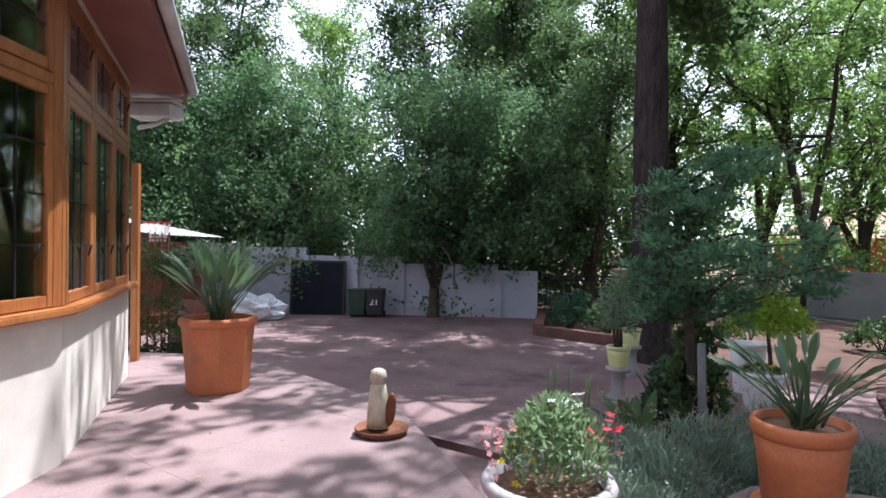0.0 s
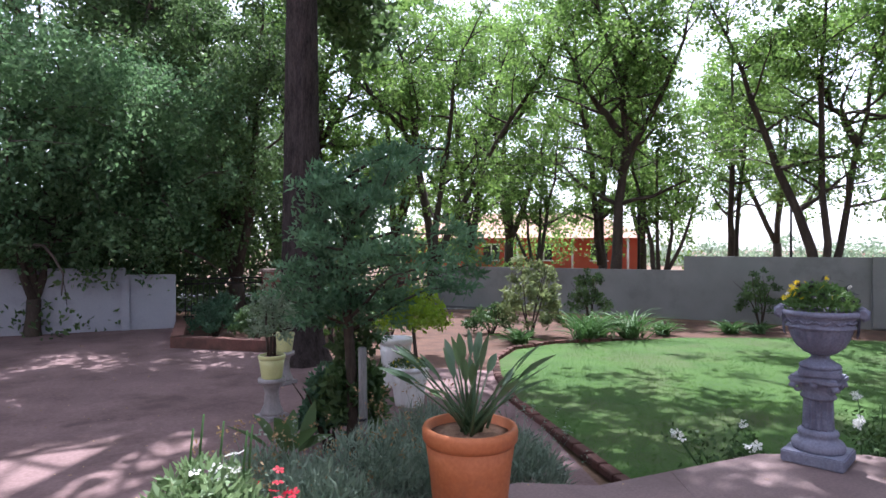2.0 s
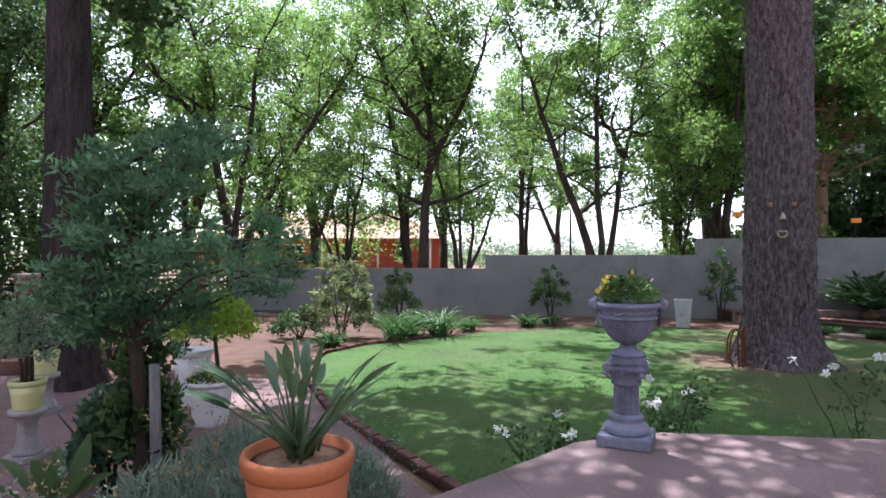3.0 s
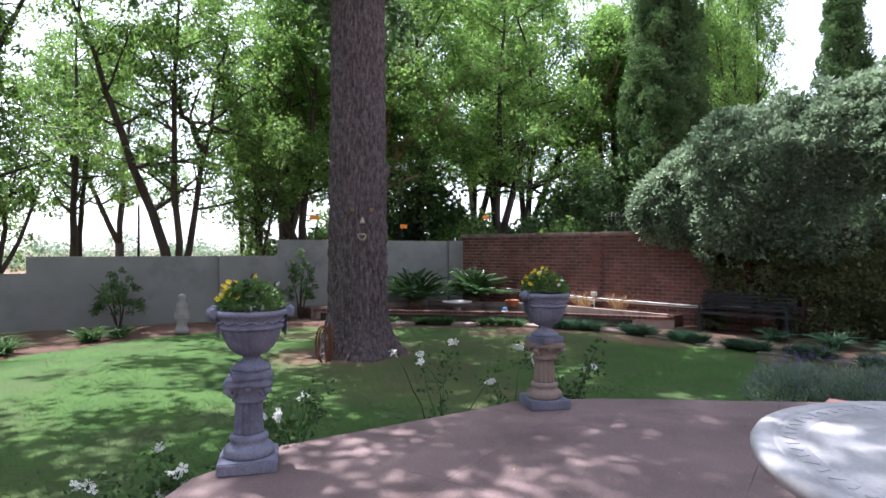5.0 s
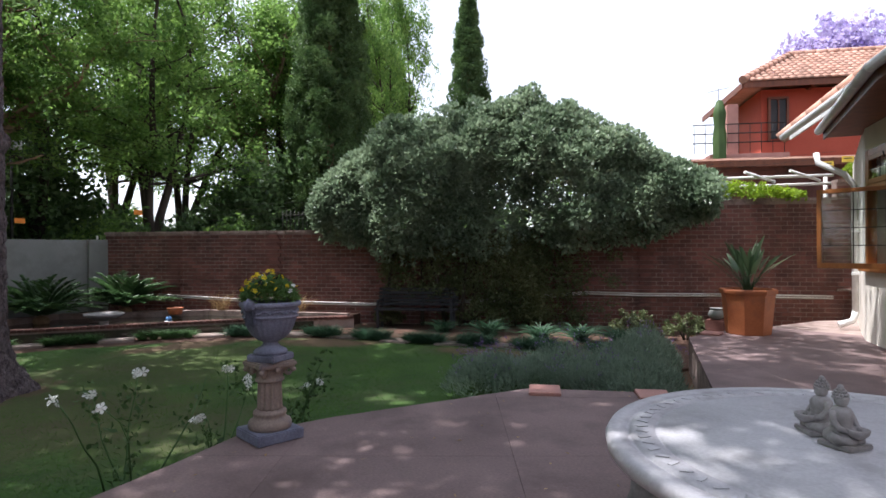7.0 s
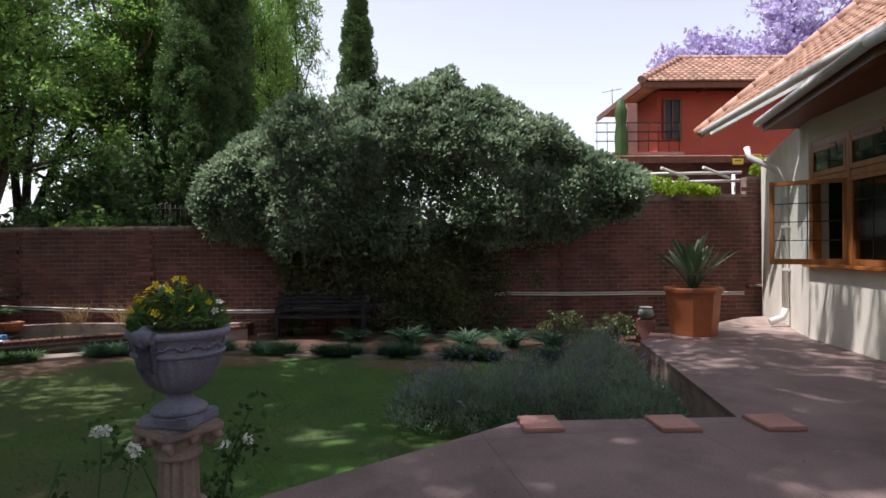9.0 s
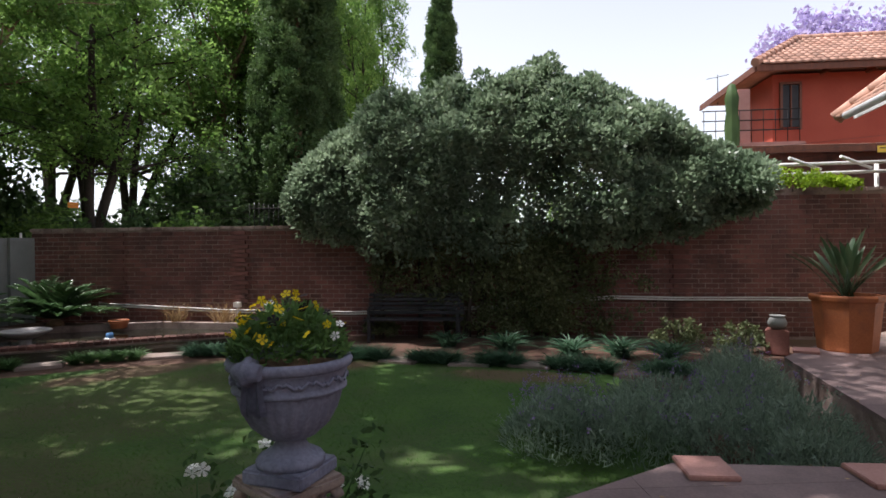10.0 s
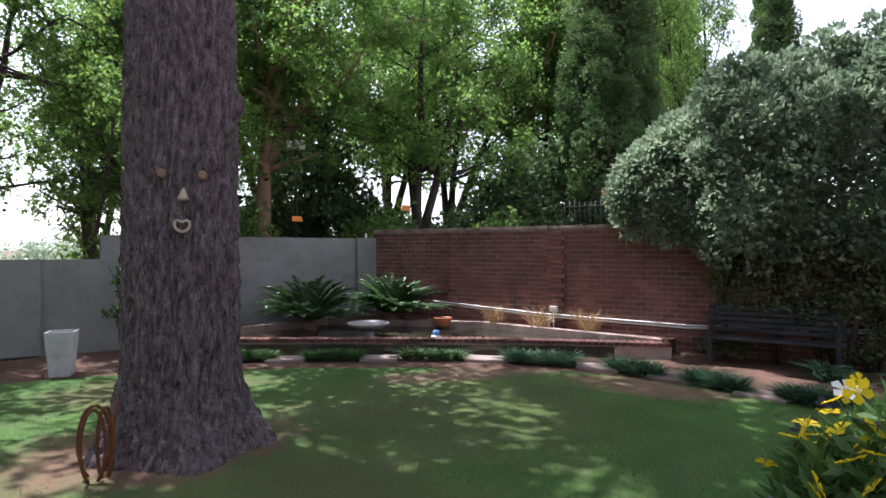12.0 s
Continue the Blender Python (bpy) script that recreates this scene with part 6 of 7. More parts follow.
# ---------- bench ----------
bp = Vector(on_wall(8.55, 0.75, G + 0.1))
ang = math.degrees(math.atan2(BWD.y, BWD.x))
bench = thing("garden_bench", pose(bp.x, bp.y, bp.z, 0, 0, ang), "dark slatted wooden garden bench against the ivy", "bench")
for k in range(5):
    part("seat_slat", box(bmesh.new(), (1.9, 0.075, 0.03), (0, 0.18 - 0.09 * k, 0.42), 0, 0.006), M_BENCH, bench)
for k in range(5):
    part("back_slat", box(bmesh.new(), (1.9, 0.03, 0.065), (0, -0.26 - 0.025 * k, 0.52 + 0.085 * k), 0, 0.006), M_BENCH, bench)
for x in (-0.85, 0.85):
    bm = boxes(((0.06, 0.06, 0.42), (x, 0.17, 0.2)), ((0.06, 0.06, 0.42), (x, -0.2, 0.2)), ((0.05, 0.5, 0.05), (x, -0.02, 0.385)), ((0.05, 0.46, 0.04), (x, -0.02, 0.62)), ((0.05, 0.05, 0.22), (x, 0.18, 0.5)), bevel=0.006)
    tube(bm, [(x, -0.24, 0.38), (x, -0.38, 0.92)], 0.025, 6)
    part("end_frame", bm, M_BENCH, bench)
bench.matrix_world = pose(bp.x, bp.y, G, 0, 0, ang + 180) if (Matrix.Rotation(radians(ang), 3, "Z") @ Vector((0, 1, 0))).dot(BWN) > 0 else pose(bp.x, bp.y, G, 0, 0, ang)

# ---------- pipes along the wall, tap, junction box ----------
pipe = thing("water_pipe", Matrix.Identity(4), "pair of white pipes clipped along the brick wall", "pipe")
for dz in (0.0, 0.045):
    part("pipe", tube(bmesh.new(), [on_wall(1.6, 0.07, 0.16 + dz), on_wall(4.5, 0.07, 0.02 + dz), on_wall(7.2, 0.07, -0.02 + dz), on_wall(10.5, 0.07, 0.12 + dz), on_wall(12.4, 0.07, 0.30 + dz), on_wall(13.6, 0.07, 0.27 + dz), on_wall(15.2, 0.07, 0.27 + dz), on_wall(17.6, 0.07, 0.24 + dz)], 0.017, 8), M_PIPE, pipe)
jb = Vector(on_wall(4.72, 0.12, 0.18))
bx = thing("junction_box", pose(jb.x, jb.y, jb.z, 0, 0, ang), "small white electrical box on a stem by the wall", "box")
part("case", box(bmesh.new(), (0.16, 0.08, 0.11), (0, 0, 0), 0, 0.01), M_PIPE, bx)
part("stem", tube(bmesh.new(), [(0, 0, -0.05), (0, 0, -0.65)], 0.014, 6), M_PIPE, bx)
pc = Vector(on_wall(-0.12, 0.16, 0))
cd = thing("conduit", pose(pc.x, pc.y, 0), "white conduit up the wall corner", "pipe")
part("tube", tube(bmesh.new(), [(0, 0, G), (0, 0, 1.74)], 0.025, 8), M_PIPE, cd)

# ---------- raised pond with brick rim ----------
PF = [(16.05, 4.2), (15.72, 2.65), (15.35, 0.6), (14.95, -1.47), (14.3, -3.2), (13.85, -4.4)]
pond = thing("pond", Matrix.Identity(4), "low raised pond edged with dark brick, still water inside", "pond")
bm = bmesh.new()
for a, b in zip(PF, PF[1:]):
    wall_run(bm, a, b, 0.22, G - 0.05, G + 0.20, 1)
part("retaining_wall", bm, M_MORTAR, pond)
for a, b in zip(PF, PF[1:]):
    a_, b_ = Vector((*a, 0)), Vector((*b, 0))
    n = int((b_ - a_).length / 0.115)
    for k in range(n):
        p = a_.lerp(b_, (k + 0.5) / n)
        d_ = (b_ - a_).normalized()
        nn_ = Vector((-d_.y, d_.x, 0))
        part("brick", box(bmesh.new(), (0.105, 0.27, 0.055), (p.x + nn_.x * 0.1, p.y + nn_.y * 0.1, G + 0.228), math.degrees(math.atan2(d_.y, d_.x)), 0.006), M_EDGE, pond)
bm = bmesh.new()
for a, b in (((16.05, 4.2), (18.1, 1.2)), ((18.1, 1.2), (16.9, -1.9)), ((16.9, -1.9), (14.0, -4.3))):
    wall_run(bm, a, b, 0.18, G - 0.05, G + 0.30, 1)
part("back_rim", bm, M_MORTAR, pond)
M_WATER = mat("dark_water", (0.02, 0.022, 0.016), (0.05, 0.045, 0.03), 2, 12, 0.06, 0.06, spec=0.6)
bm = prism(bmesh.new(), [(15.9, 4.0), (15.2, 0.6), (14.8, -1.5), (14.0, -4.1), (17.0, -1.9), (18.1, 1.2)][::-1], G - 0.02, G + 0.17)
part("water", bm, M_WATER, pond)
bm = prism(bmesh.new(), [(18.2, 1.2), (17.0, -2.0), (14.1, -4.4), (14.5, -4.9), (19.3, 0.0), (16.9, 4.8), (16.1, 4.2)], G - 0.05, G + 0.24)
tagged(part("raised_bed", bm, M_SOIL, None), "raised soil bed behind the pond", "flower bed", kind="structure")
bath = thing("bird_bath", pose(16.1, 0.45, G + 0.10), "low pale stone bird bath in the pond", "bird bath")
part("bowl", lathe([(0.08, 0.18), (0.2, 0.22), (0.36, 0.29), (0.40, 0.33), (0.38, 0.345), (0.3, 0.31), (0.001, 0.28)], 36), M_CONC, bath)
part("pedestal", lathe([(0.16, 0.0), (0.15, 0.06), (0.09, 0.1), (0.1, 0.2)], 20), M_CONC, bath)
op = round_pot(17.0, -1.15, 0.2, 0.16, "low orange clay pot by the pond", z=G + 0.24)
fl_ = thing("pond_float", pose(15.6, -0.75, G + 0.17), "blue and white floating pond dispenser", "float")
part("base", lathe([(0.001, 0), (0.08, 0.0), (0.1, 0.04), (0.08, 0.07), (0.001, 0.08)], 20), M_WHITE, fl_)
part("cap", lathe([(0.06, 0.07), (0.065, 0.12), (0.05, 0.16), (0.001, 0.165)], 20), mat("blue_plastic", (0.10, 0.25, 0.5), (0.16, 0.33, 0.6), 4, 40, 0.4, 0.0), fl_)

frond_palm("cycad", pose(17.4, 1.55, G + 0.16), "cycad with dark arching fronds by the pond", L_CYCAD, 301, 56, 1.3, "cycads")
frond_palm("cycad", pose(17.75, -0.15, G + 0.24), "cycad with sunlit arching fronds by the pond", L_CYCAD, 302, 56, 1.25, "cycads")
for k, (x, y) in enumerate(((16.75, -2.15), (16.0, -2.9), (15.3, -3.6))):
    strap_clump("dry_grass", pose(x, y, G + 0.24), "straw-coloured dry grass clump by the wall", L_STRAW, 310 + k, 90, 0.6, 0.012, "dry grasses", 0.25, 0.5)

# stepping pavers and grassy tufts between pond and lawn
PV = [(15.1, 3.0), (14.95, 1.85), (14.75, 0.35), (14.35, -1.35), (13.35, -2.9), (12.45, -3.55), (11.35, -4.1), (10.45, -4.75), (9.75, -5.35), (8.35, -6.0), (7.7, -6.55)]
for k, (x, y) in enumerate(PV):
    a = PV[min(k + 1, len(PV) - 1)]
    b = PV[max(k - 1, 0)]
    pv = thing("stepping_stone", pose(x, y, G - 0.02, 0, 0, math.degrees(math.atan2(a[1] - b[1], a[0] - b[0]))), "square worn stepping stone at the lawn's edge", "stepping stone", "stepping stones")
    part("slab", box(bmesh.new(), (0.62, 0.42, 0.06), (0, 0, 0.03), 3 * math.sin(k * 3), 0.012), M_PAVER, pv)
k = 0
for (x0, y0), (x1, y1) in zip(PV, PV[1:]):
    x, y = (x0 + x1) / 2, (y0 + y1) / 2
    for q in (-0.24, -0.12, 0.0, 0.12, 0.24):
        dx, dy = (x1 - x0), (y1 - y0)
        strap_clump("border_grass", pose(x + dx * q, y + dy * q, G), "tuft of short dark green border grass", L_STRAP if k < 15 else L_BLUE, 330 + k, 260, 0.25 if k < 15 else 0.32, 0.014, "border grass", 0.3, 1.1)
        k += 1
for k, (x, y, s) in enumerate(((8.95, 8.95, 0.95), (10.05, 8.7, 0.95), (9.5, 9.1, 0.8), (7.6, 9.3, 0.5), (12.4, 7.9, 0.45), (12.9, 7.6, 0.4), (11.0, 8.6, 0.45), (9.3, -7.0, 0.5), (8.6, -7.3, 0.5), (11.0, -6.1, 0.5), (12.0, -5.6, 0.4), (10.0, -6.6, 0.45))):
    strap_clump("agapanthus", pose(x, y, G), "strap-leaved agapanthus clump in the border", L_STRAP if y > 0 else L_BLUE, 380 + k, 120, s, 0.04, "agapanthus", 0.42, 0.8)


def shrub(name, x, y, r, h, label, leaf, seed, n=90, per=34, size=0.08, z=G, stems=5, group="", low=0.25):
    rng = np.random.default_rng(seed)
    t = thing(name, pose(x, y, z), label, "shrub", group)
    bm = bmesh.new()
    for k in range(stems):
        a = k * 6.283 / stems + rng.uniform(-0.3, 0.3)
        tube(bm, bend((0.03 * math.cos(a), 0.03 * math.sin(a), -0.03), (math.cos(a) * 0.45 * r / h, math.sin(a) * 0.45 * r / h, 1), h * 0.85, 5, 0.1, rng), [0.022, 0.018, 0.014, 0.011, 0.008, 0.004], 5)
    part("stem", bm, M_BARK2, t)
    c = dome(n, r * 0.9, h * 0.95, rng)
    c = c[c[:, 2] > h * low]
    v, f = leaf_quads(clumps(c, 0.16 * max(r, 0.5), per, rng), size, size * 0.5, rng=rng)
    raw("foliage", v, f, leaf, t)
    return t


shrub("border_shrub", 8.4, 9.9, 0.75, 1.85, "airy olive-green shrub against the grey wall", L_OLIVE, 401, 80, 34, 0.10, low=0.12)
shrub("border_shrub", 11.0, 10.7, 0.6, 1.4, "dark green shrub against the grey wall", L_DARK, 402, 60, 34, 0.08)
shrub("border_shrub", 14.3, 8.3, 0.55, 1.45, "dark upright shrub against the grey wall", L_DARK, 403, 60, 34, 0.08)
shrub("border_shrub", 16.3, 4.6, 0.5, 1.9, "thin dark shrub beside the old tree", L_DARK, 404, 50, 34, 0.08)
shrub("border_shrub", 7.9, 10.6, 0.6, 0.7, "low dark green shrub in the border", L_ROSE, 405, 60, 30, 0.08)
for k, (x, y, r, h) in enumerate(((2.9, 13.4, 0.5, 0.7), (3.4, 12.2, 0.55, 0.75), (4.3, 12.6, 0.7, 1.1), (3.2, 14.5, 0.7, 0.9), (5.2, 13.8, 0.8, 1.2), (4.6, 11.3, 0.6, 0.9), (6.4, 14.6, 0.9, 1.2), (5.9, 11.4, 0.7, 0.8))):
    shrub("bed_shrub", x, y, r, h, "leafy green shrub in the planted corner by the drive", (L_BLUE, L_DARK, L_CANOPY)[k % 3], 410 + k, 60, 34, 0.08, group="corner shrubs")
for k, (x, y, s) in enumerate(((13.6, -5.2, 0.4), (9.0, -8.2, 0.5), (8.2, -8.8, 0.45))):
    shrub("bed_shrub", x, y, s, s * 1.2, "small dark shrub in the bed below the wall", L_IVY, 430 + k, 40, 30, 0.07)
# red flowering cactus-like plant and grey jar near the wall
sc = thing("grey_jar", pose(7.75, -9.1, -0.04), "squat grey glazed jar with a small plant", "jar")
part("body", lathe([(0.08, 0), (0.13, 0.04), (0.15, 0.09), (0.13, 0.15), (0.10, 0.2)], 28), M_GREYWALL, sc)
part("lip", lathe([(0.10, 0.195), (0.12, 0.21), (0.12, 0.22), (0.1, 0.215), (0.09, 0.19), (0.001, 0.18)], 28), M_GREYWALL, sc)
plinth = thing("jar_plinth", pose(7.75, -9.1, G), "dark stone block under the jar", "block")
part("block", box(bmesh.new(), (0.34, 0.34, 0.41), (0, 0, 0.205), 20, 0.02), M_BRICK, plinth)

# ---------- bushy tree on a post, stone pedestals with lime pots, white bowls ----------
shr = thing("feathery_tree", pose(2.12, 5.15, G), "feathery blue-green small tree trained up a grey post", "tree")
rng = np.random.default_rng(501)
bm = bmesh.new()
tube(bm, [(0.12, 0.1, -0.05), (0.1, 0.1, 0.8), (0.05, 0.12, 1.6), (0.1, 0.15, 2.3)], [0.05, 0.045, 0.04, 0.02], 8)
cc = []
for k in range(24):
    z = 1.12 + 0.057 * k
    a = k * 2.4
    ln = (0.95 - 0.022 * k) * (1.5 if math.cos(a - 5.6) > 0.2 else 0.62)
    pts = bend((0.08, 0.12, z), (math.cos(a), math.sin(a), 0.42), ln, 5, 0.12, rng, -0.035)
    tube(bm, pts, [0.018, 0.015, 0.012, 0.009, 0.006, 0.003], 5)
    cc += [np.array(p) for p in pts[1:]]
part("trunk", bm, M_BARK2, shr)
cc = np.array(cc)
c = cc[rng.integers(0, len(cc), 300)] + rng.normal(size=(300, 3)) * 0.07
p = clumps(c, 0.16 * rng.uniform(0.6, 1.3, 300), 36, rng, 0.32)
v, f = leaf_quads(p, 0.07, 0.024, way=unit(p - np.array([0.1, 0.12, 1.2])) * 0.5, up=0.1, spread=0.6, rng=rng)
raw("crown", v, f, leaf_mat("feathery_leaf", (0.05, 0.115, 0.06), (0.16, 0.28, 0.15), 0.45), shr)
post = thing("wooden_post", pose(2.14, 4.87, G), "weathered grey wooden post", "post")
part("pole", tube(bmesh.new(), [(0, 0, -0.1), (0.01, 0, 0.5), (0, 0, 1.05)], [0.036, 0.035, 0.033], 10), M_GREYWOOD, post)
part("tie", lathe([(0.038, 0.48), (0.041, 0.49), (0.038, 0.5)], 12), M_BLACK, post)
shrub("bed_shrub", 2.3, 5.4, 0.3, 1.25, "dark leafy shrub at the foot of the post", L_DARK, 502, 60, 34, 0.09, low=0.0)
shrub("bed_shrub", 2.2, 5.65, 0.28, 0.85, "dark leafy shrub at the foot of the post", L_BLUE, 503, 50, 34, 0.08, low=0.0)
ex = thing("broad_leaf_plant", pose(1.75, 5.5, G), "low plant with broad dark leaves", "plant")
paddle_plant(ex, 504, 8, 0.2, 1.2, (0.4, 0.16), 0.0, L_DARK)


def lime_pot(x, y, seed, h=0.434):
    pd = thing("stone_pedestal", pose(x, y, G), "small pale stone pedestal on the drive", "pedestal", "stone pedestals")
    part("plinth", box(bmesh.new(), (0.26, 0.26, 0.05), (0, 0, 0.025), 20, 0.008), M_CONC, pd)
    part("column", lathe([(0.125, 0.05), (0.12, 0.08), (0.085, 0.16), (0.075, 0.28), (0.09, 0.35), (0.12, 0.385)], 28, flute=10, depth=0.08), M_CONC, pd)
    part("top", lathe([(0.12, 0.38), (0.145, 0.395), (0.145, h), (0.001, h)], 28), M_CONC, pd)
    pt = round_pot(x, y, 0.145, 0.25, "pale lime glazed pot on a stone pedestal", M_LIME, z=G + h, group="lime pots")
    shrub("potted_shrub", x, y, 0.30, 0.98, "small bushy shrub in a lime pot", L_SHRUB, seed, 64, 26, 0.05, z=G + h + 0.2, stems=3, group="potted shrubs")


lime_pot(2.08, 6.97, 511)
lime_pot(2.72, 8.51, 512)


def white_bowl(x, y, r, h):
    t = thing("white_planter", pose(x, y, G), "white painted fluted planter bowl on the path", "planter", "white planters")
    part("bowl", lathe([(r * 0.7, 0.0), (r * 0.72, 0.03), (r * 0.85, h * 0.6), (r * 0.95, h * 0.9)], 60, flute=20, depth=0.05), M_WHITE, t)
    part("rim", lathe([(r * 0.95, h * 0.88), (r * 1.04, h * 0.93), (r * 1.04, h), (r * 0.94, h), (r * 0.9, h * 0.85)], 60), M_WHITE, t)
    part("soil", lathe([(0.001, h * 0.9), (r * 0.92, h * 0.88)], 24), M_SOIL, t)


white_bowl(3.6, 6.65, 0.24, 0.46)
white_bowl(3.92, 7.57, 0.23, 0.64)
rng = np.random.default_rng(523)
tf = thing("planter_flowers", pose(3.6, 6.65, G + 0.42), "low yellow and blue flowers in a white planter", "flowers")
p = dome(500, 0.24, 0.12, rng)
v, f = leaf_quads(p, 0.04, 0.02, rng=rng)
raw("foliage", v, f, L_ROSE, tf)
q = dome(24, 0.22, 0.14, rng)
v, f = flowers(q, 0.035, rng)
tagged(raw("bloom", v, f, P_YEL, tf), kind="stuff")
lt = thing("lime_tree", pose(3.87, 7.0, G), "small tree with bright lime-green leaves", "tree")
part("trunk", tube(bmesh.new(), [(0, 0, -0.05), (0.03, 0, 0.45), (0.0, 0.02, 0.85)], [0.03, 0.026, 0.02], 8), M_BARK2, lt)
c = dome(75, 0.40, 0.52, rng, 0.78)
v, f = leaf_quads(clumps(c, 0.14, 34, rng), 0.06, 0.03, rng=rng)
raw("crown", v, f, L_LIME, lt)

# edging bricks and the paved path beside the lawn
edge = thing("lawn_edging", Matrix.Identity(4), "row of dark edging bricks along the lawn", "edging", kind="structure")
pts = [(3.75, 3.55), (4.7, 6.07), (5.38, 7.22), (6.15, 8.25), (7.05, 8.9), (8.2, 9.02), (9.6, 8.53)]
for a, b in zip(pts, pts[1:]):
    a_, b_ = Vector((*a, 0)), Vector((*b, 0))
    n = int((b_ - a_).length / 0.24)
    for k in range(n):
        p = a_.lerp(b_, (k + 0.5) / n)
        part("brick", box(bmesh.new(), (0.228, 0.10, 0.07), (p.x, p.y, G + 0.02 + 0.004 * math.sin(k * 5)), math.degrees(math.atan2(b_.y - a_.y, b_.x - a_.x)) + 1.5 * math.sin(k * 3), 0.008), M_EDGE, edge)

# white pot, stone figure, tilted iron hoops, bath stone by the tree
wp = thing("white_pot", pose(14.35, 4.95, G, 0, 0, 10), "tall tapered white square pot on the lawn's edge", "pot")
part("body", lathe([(0.18, 0.0), (0.19, 0.02), (0.255, 0.60), (0.265, 0.64), (0.235, 0.64), (0.22, 0.54)], 4, smooth=False, turn=45), M_TABLE, wp)
part("soil", lathe([(0.001, 0.56), (0.225, 0.55)], 4, turn=45), M_SOIL, wp)
strap_clump("border_grass", pose(14.35, 4.95, G + 0.5), "sparse greenery in a white pot", L_DARK, 530, 40, 0.16, 0.02)
bm = lathe([(0.14, 0.0), (0.15, 0.08), (0.11, 0.14), (0.10, 0.25), (0.16, 0.34), (0.14, 0.45), (0.1, 0.55), (0.12, 0.63), (0.05, 0.7), (0.075, 0.76), (0.07, 0.82), (0.001, 0.86)], 20)
tagged(part("garden_figure", bm, M_CONC, None), "pale weathered stone figure on a base by the wall", "statue").matrix_world = pose(13.45, 6.55, G)
hp = thing("iron_hoops", pose(10.03, 2.9, G), "rusty iron hoops leaning on the tree trunk", "ornament")
for k, (x, y) in enumerate(((0.0, 0.0), (-0.08, 0.06), (0.06, 0.1))):
    bm = bmesh.new()
    tube(bm, [(x - 0.03 * math.cos(u), y + (0.05 + 0.03 * k) * math.cos(u), 0.29 + 0.29 * math.sin(u)) for u in np.linspace(-1.2, 4.34, 18)], 0.014, 6)
    part("hoop", bm, M_RUST, hp)
part("spike", tube(bmesh.new(), [(0.05, 0, -0.03), (0.12, -0.05, 0.62)], 0.012, 6), M_RUST, hp)

# ---------- drive end: bins, dark board, hoop, shed, trellis ----------
def wheelie_bin(x, y, turn, mt, number):
    t = thing("wheelie_bin", pose(x, y, G, 0, 0, turn) @ Matrix.Diagonal((0.8, 0.8, 0.8, 1)), "plastic wheelie bin standing by the pale wall", "bin", "wheelie bins")
    bm = bmesh.new()
    v = [bm.verts.new(p) for p in ((-0.22, -0.26, 0.08), (0.22, -0.26, 0.08), (0.22, 0.26, 0.08), (-0.22, 0.26, 0.08), (-0.28, -0.33, 0.86), (0.28, -0.33, 0.86), (0.28, 0.33, 0.86), (-0.28, 0.33, 0.86))]
    for q in ((3, 2, 1, 0), (4, 5, 6, 7), (0, 1, 5, 4), (1, 2, 6, 5), (2, 3, 7, 6), (3, 0, 4, 7)):
        bm.faces.new([v[i] for i in q])
    bmesh.ops.bevel(bm, geom=bm.edges[:], offset=0.02, segments=2, affect="EDGES")
    part("body", bm, mt, t)
    part("lid", box(bmesh.new(), (0.6, 0.70, 0.05), (0, -0.01, 0.89), 0, 0.02), mt, t)
    for x_ in (-0.24, 0.24):
        part("wheel", lathe([(0.001, -0.03), (0.09, -0.03), (0.1, 0), (0.09, 0.03), (0.001, 0.03)], 18), M_BLACK, t).matrix_local = pose(x_, 0.27, 0.1, 0, 90, 0)
    if number:
        cu = bpy.data.curves.new("number", "FONT")
        cu.body, cu.size, cu.align_x, cu.extrude = "21", 0.3, "CENTER", 0.002
        ob = new("number", cu)
        dg = bpy.context.evaluated_depsgraph_get()
        me = bpy.data.meshes.new_from_object(ob.evaluated_get(dg))
        bpy.data.objects.remove(ob)
        me.materials.clear()
        me.materials.append(M_WHITE)
        nb_ = new("number", me)
        nb_.parent = t
        nb_.matrix_local = pose(0, -0.315, 0.42, 86, 0, 0)
    return t


wheelie_bin(-2.22, 15.4, 2, M_BINGREEN, False)
wheelie_bin(-1.74, 15.35, -4, M_BLACK, True)
M_PANEL = mat("matt_black_sheet", (0.006, 0.007, 0.011), (0.014, 0.015, 0.022), 3, 40, 0.8, 0.05, spec=0.15)
bd = thing("dark_board", pose(-3.35, 15.75, G, -6, 0, -2), "large black panel leaning against the pale wall", "board")
part("panel", box(bmesh.new(), (1.42, 0.05, 1.42), (0, 0, 0.71), 0, 0.008), M_PANEL, bd)
part("frame", boxes(((1.48, 0.07, 0.06), (0, 0, 1.42)), ((0.06, 0.07, 1.42), (-0.71, 0, 0.71)), ((0.06, 0.07, 1.42), (0.71, 0, 0.71)), bevel=0.006), M_IRON, bd)
wr = thing("wrapped_bundle", pose(-4.75, 14.6, G), "bundle of pale plastic sheeting on the ground", "bundle")
bm = bmesh.new()
bmesh.ops.create_icosphere(bm, subdivisions=4, radius=1)
for v in bm.verts:
    nz = noise.noise(v.co * 2.2) * 0.25 + noise.noise(v.co * 6) * 0.08
    v.co = Vector((v.co.x * 0.85, v.co.y * 0.45, max(-0.02, v.co.z * 0.42 + 0.2))) * (1 + nz)
part("sheet", bm, mat("plastic_sheet", (0.35, 0.38, 0.40), (0.6, 0.62, 0.64), 5, 30, 0.25, 0.3), wr)
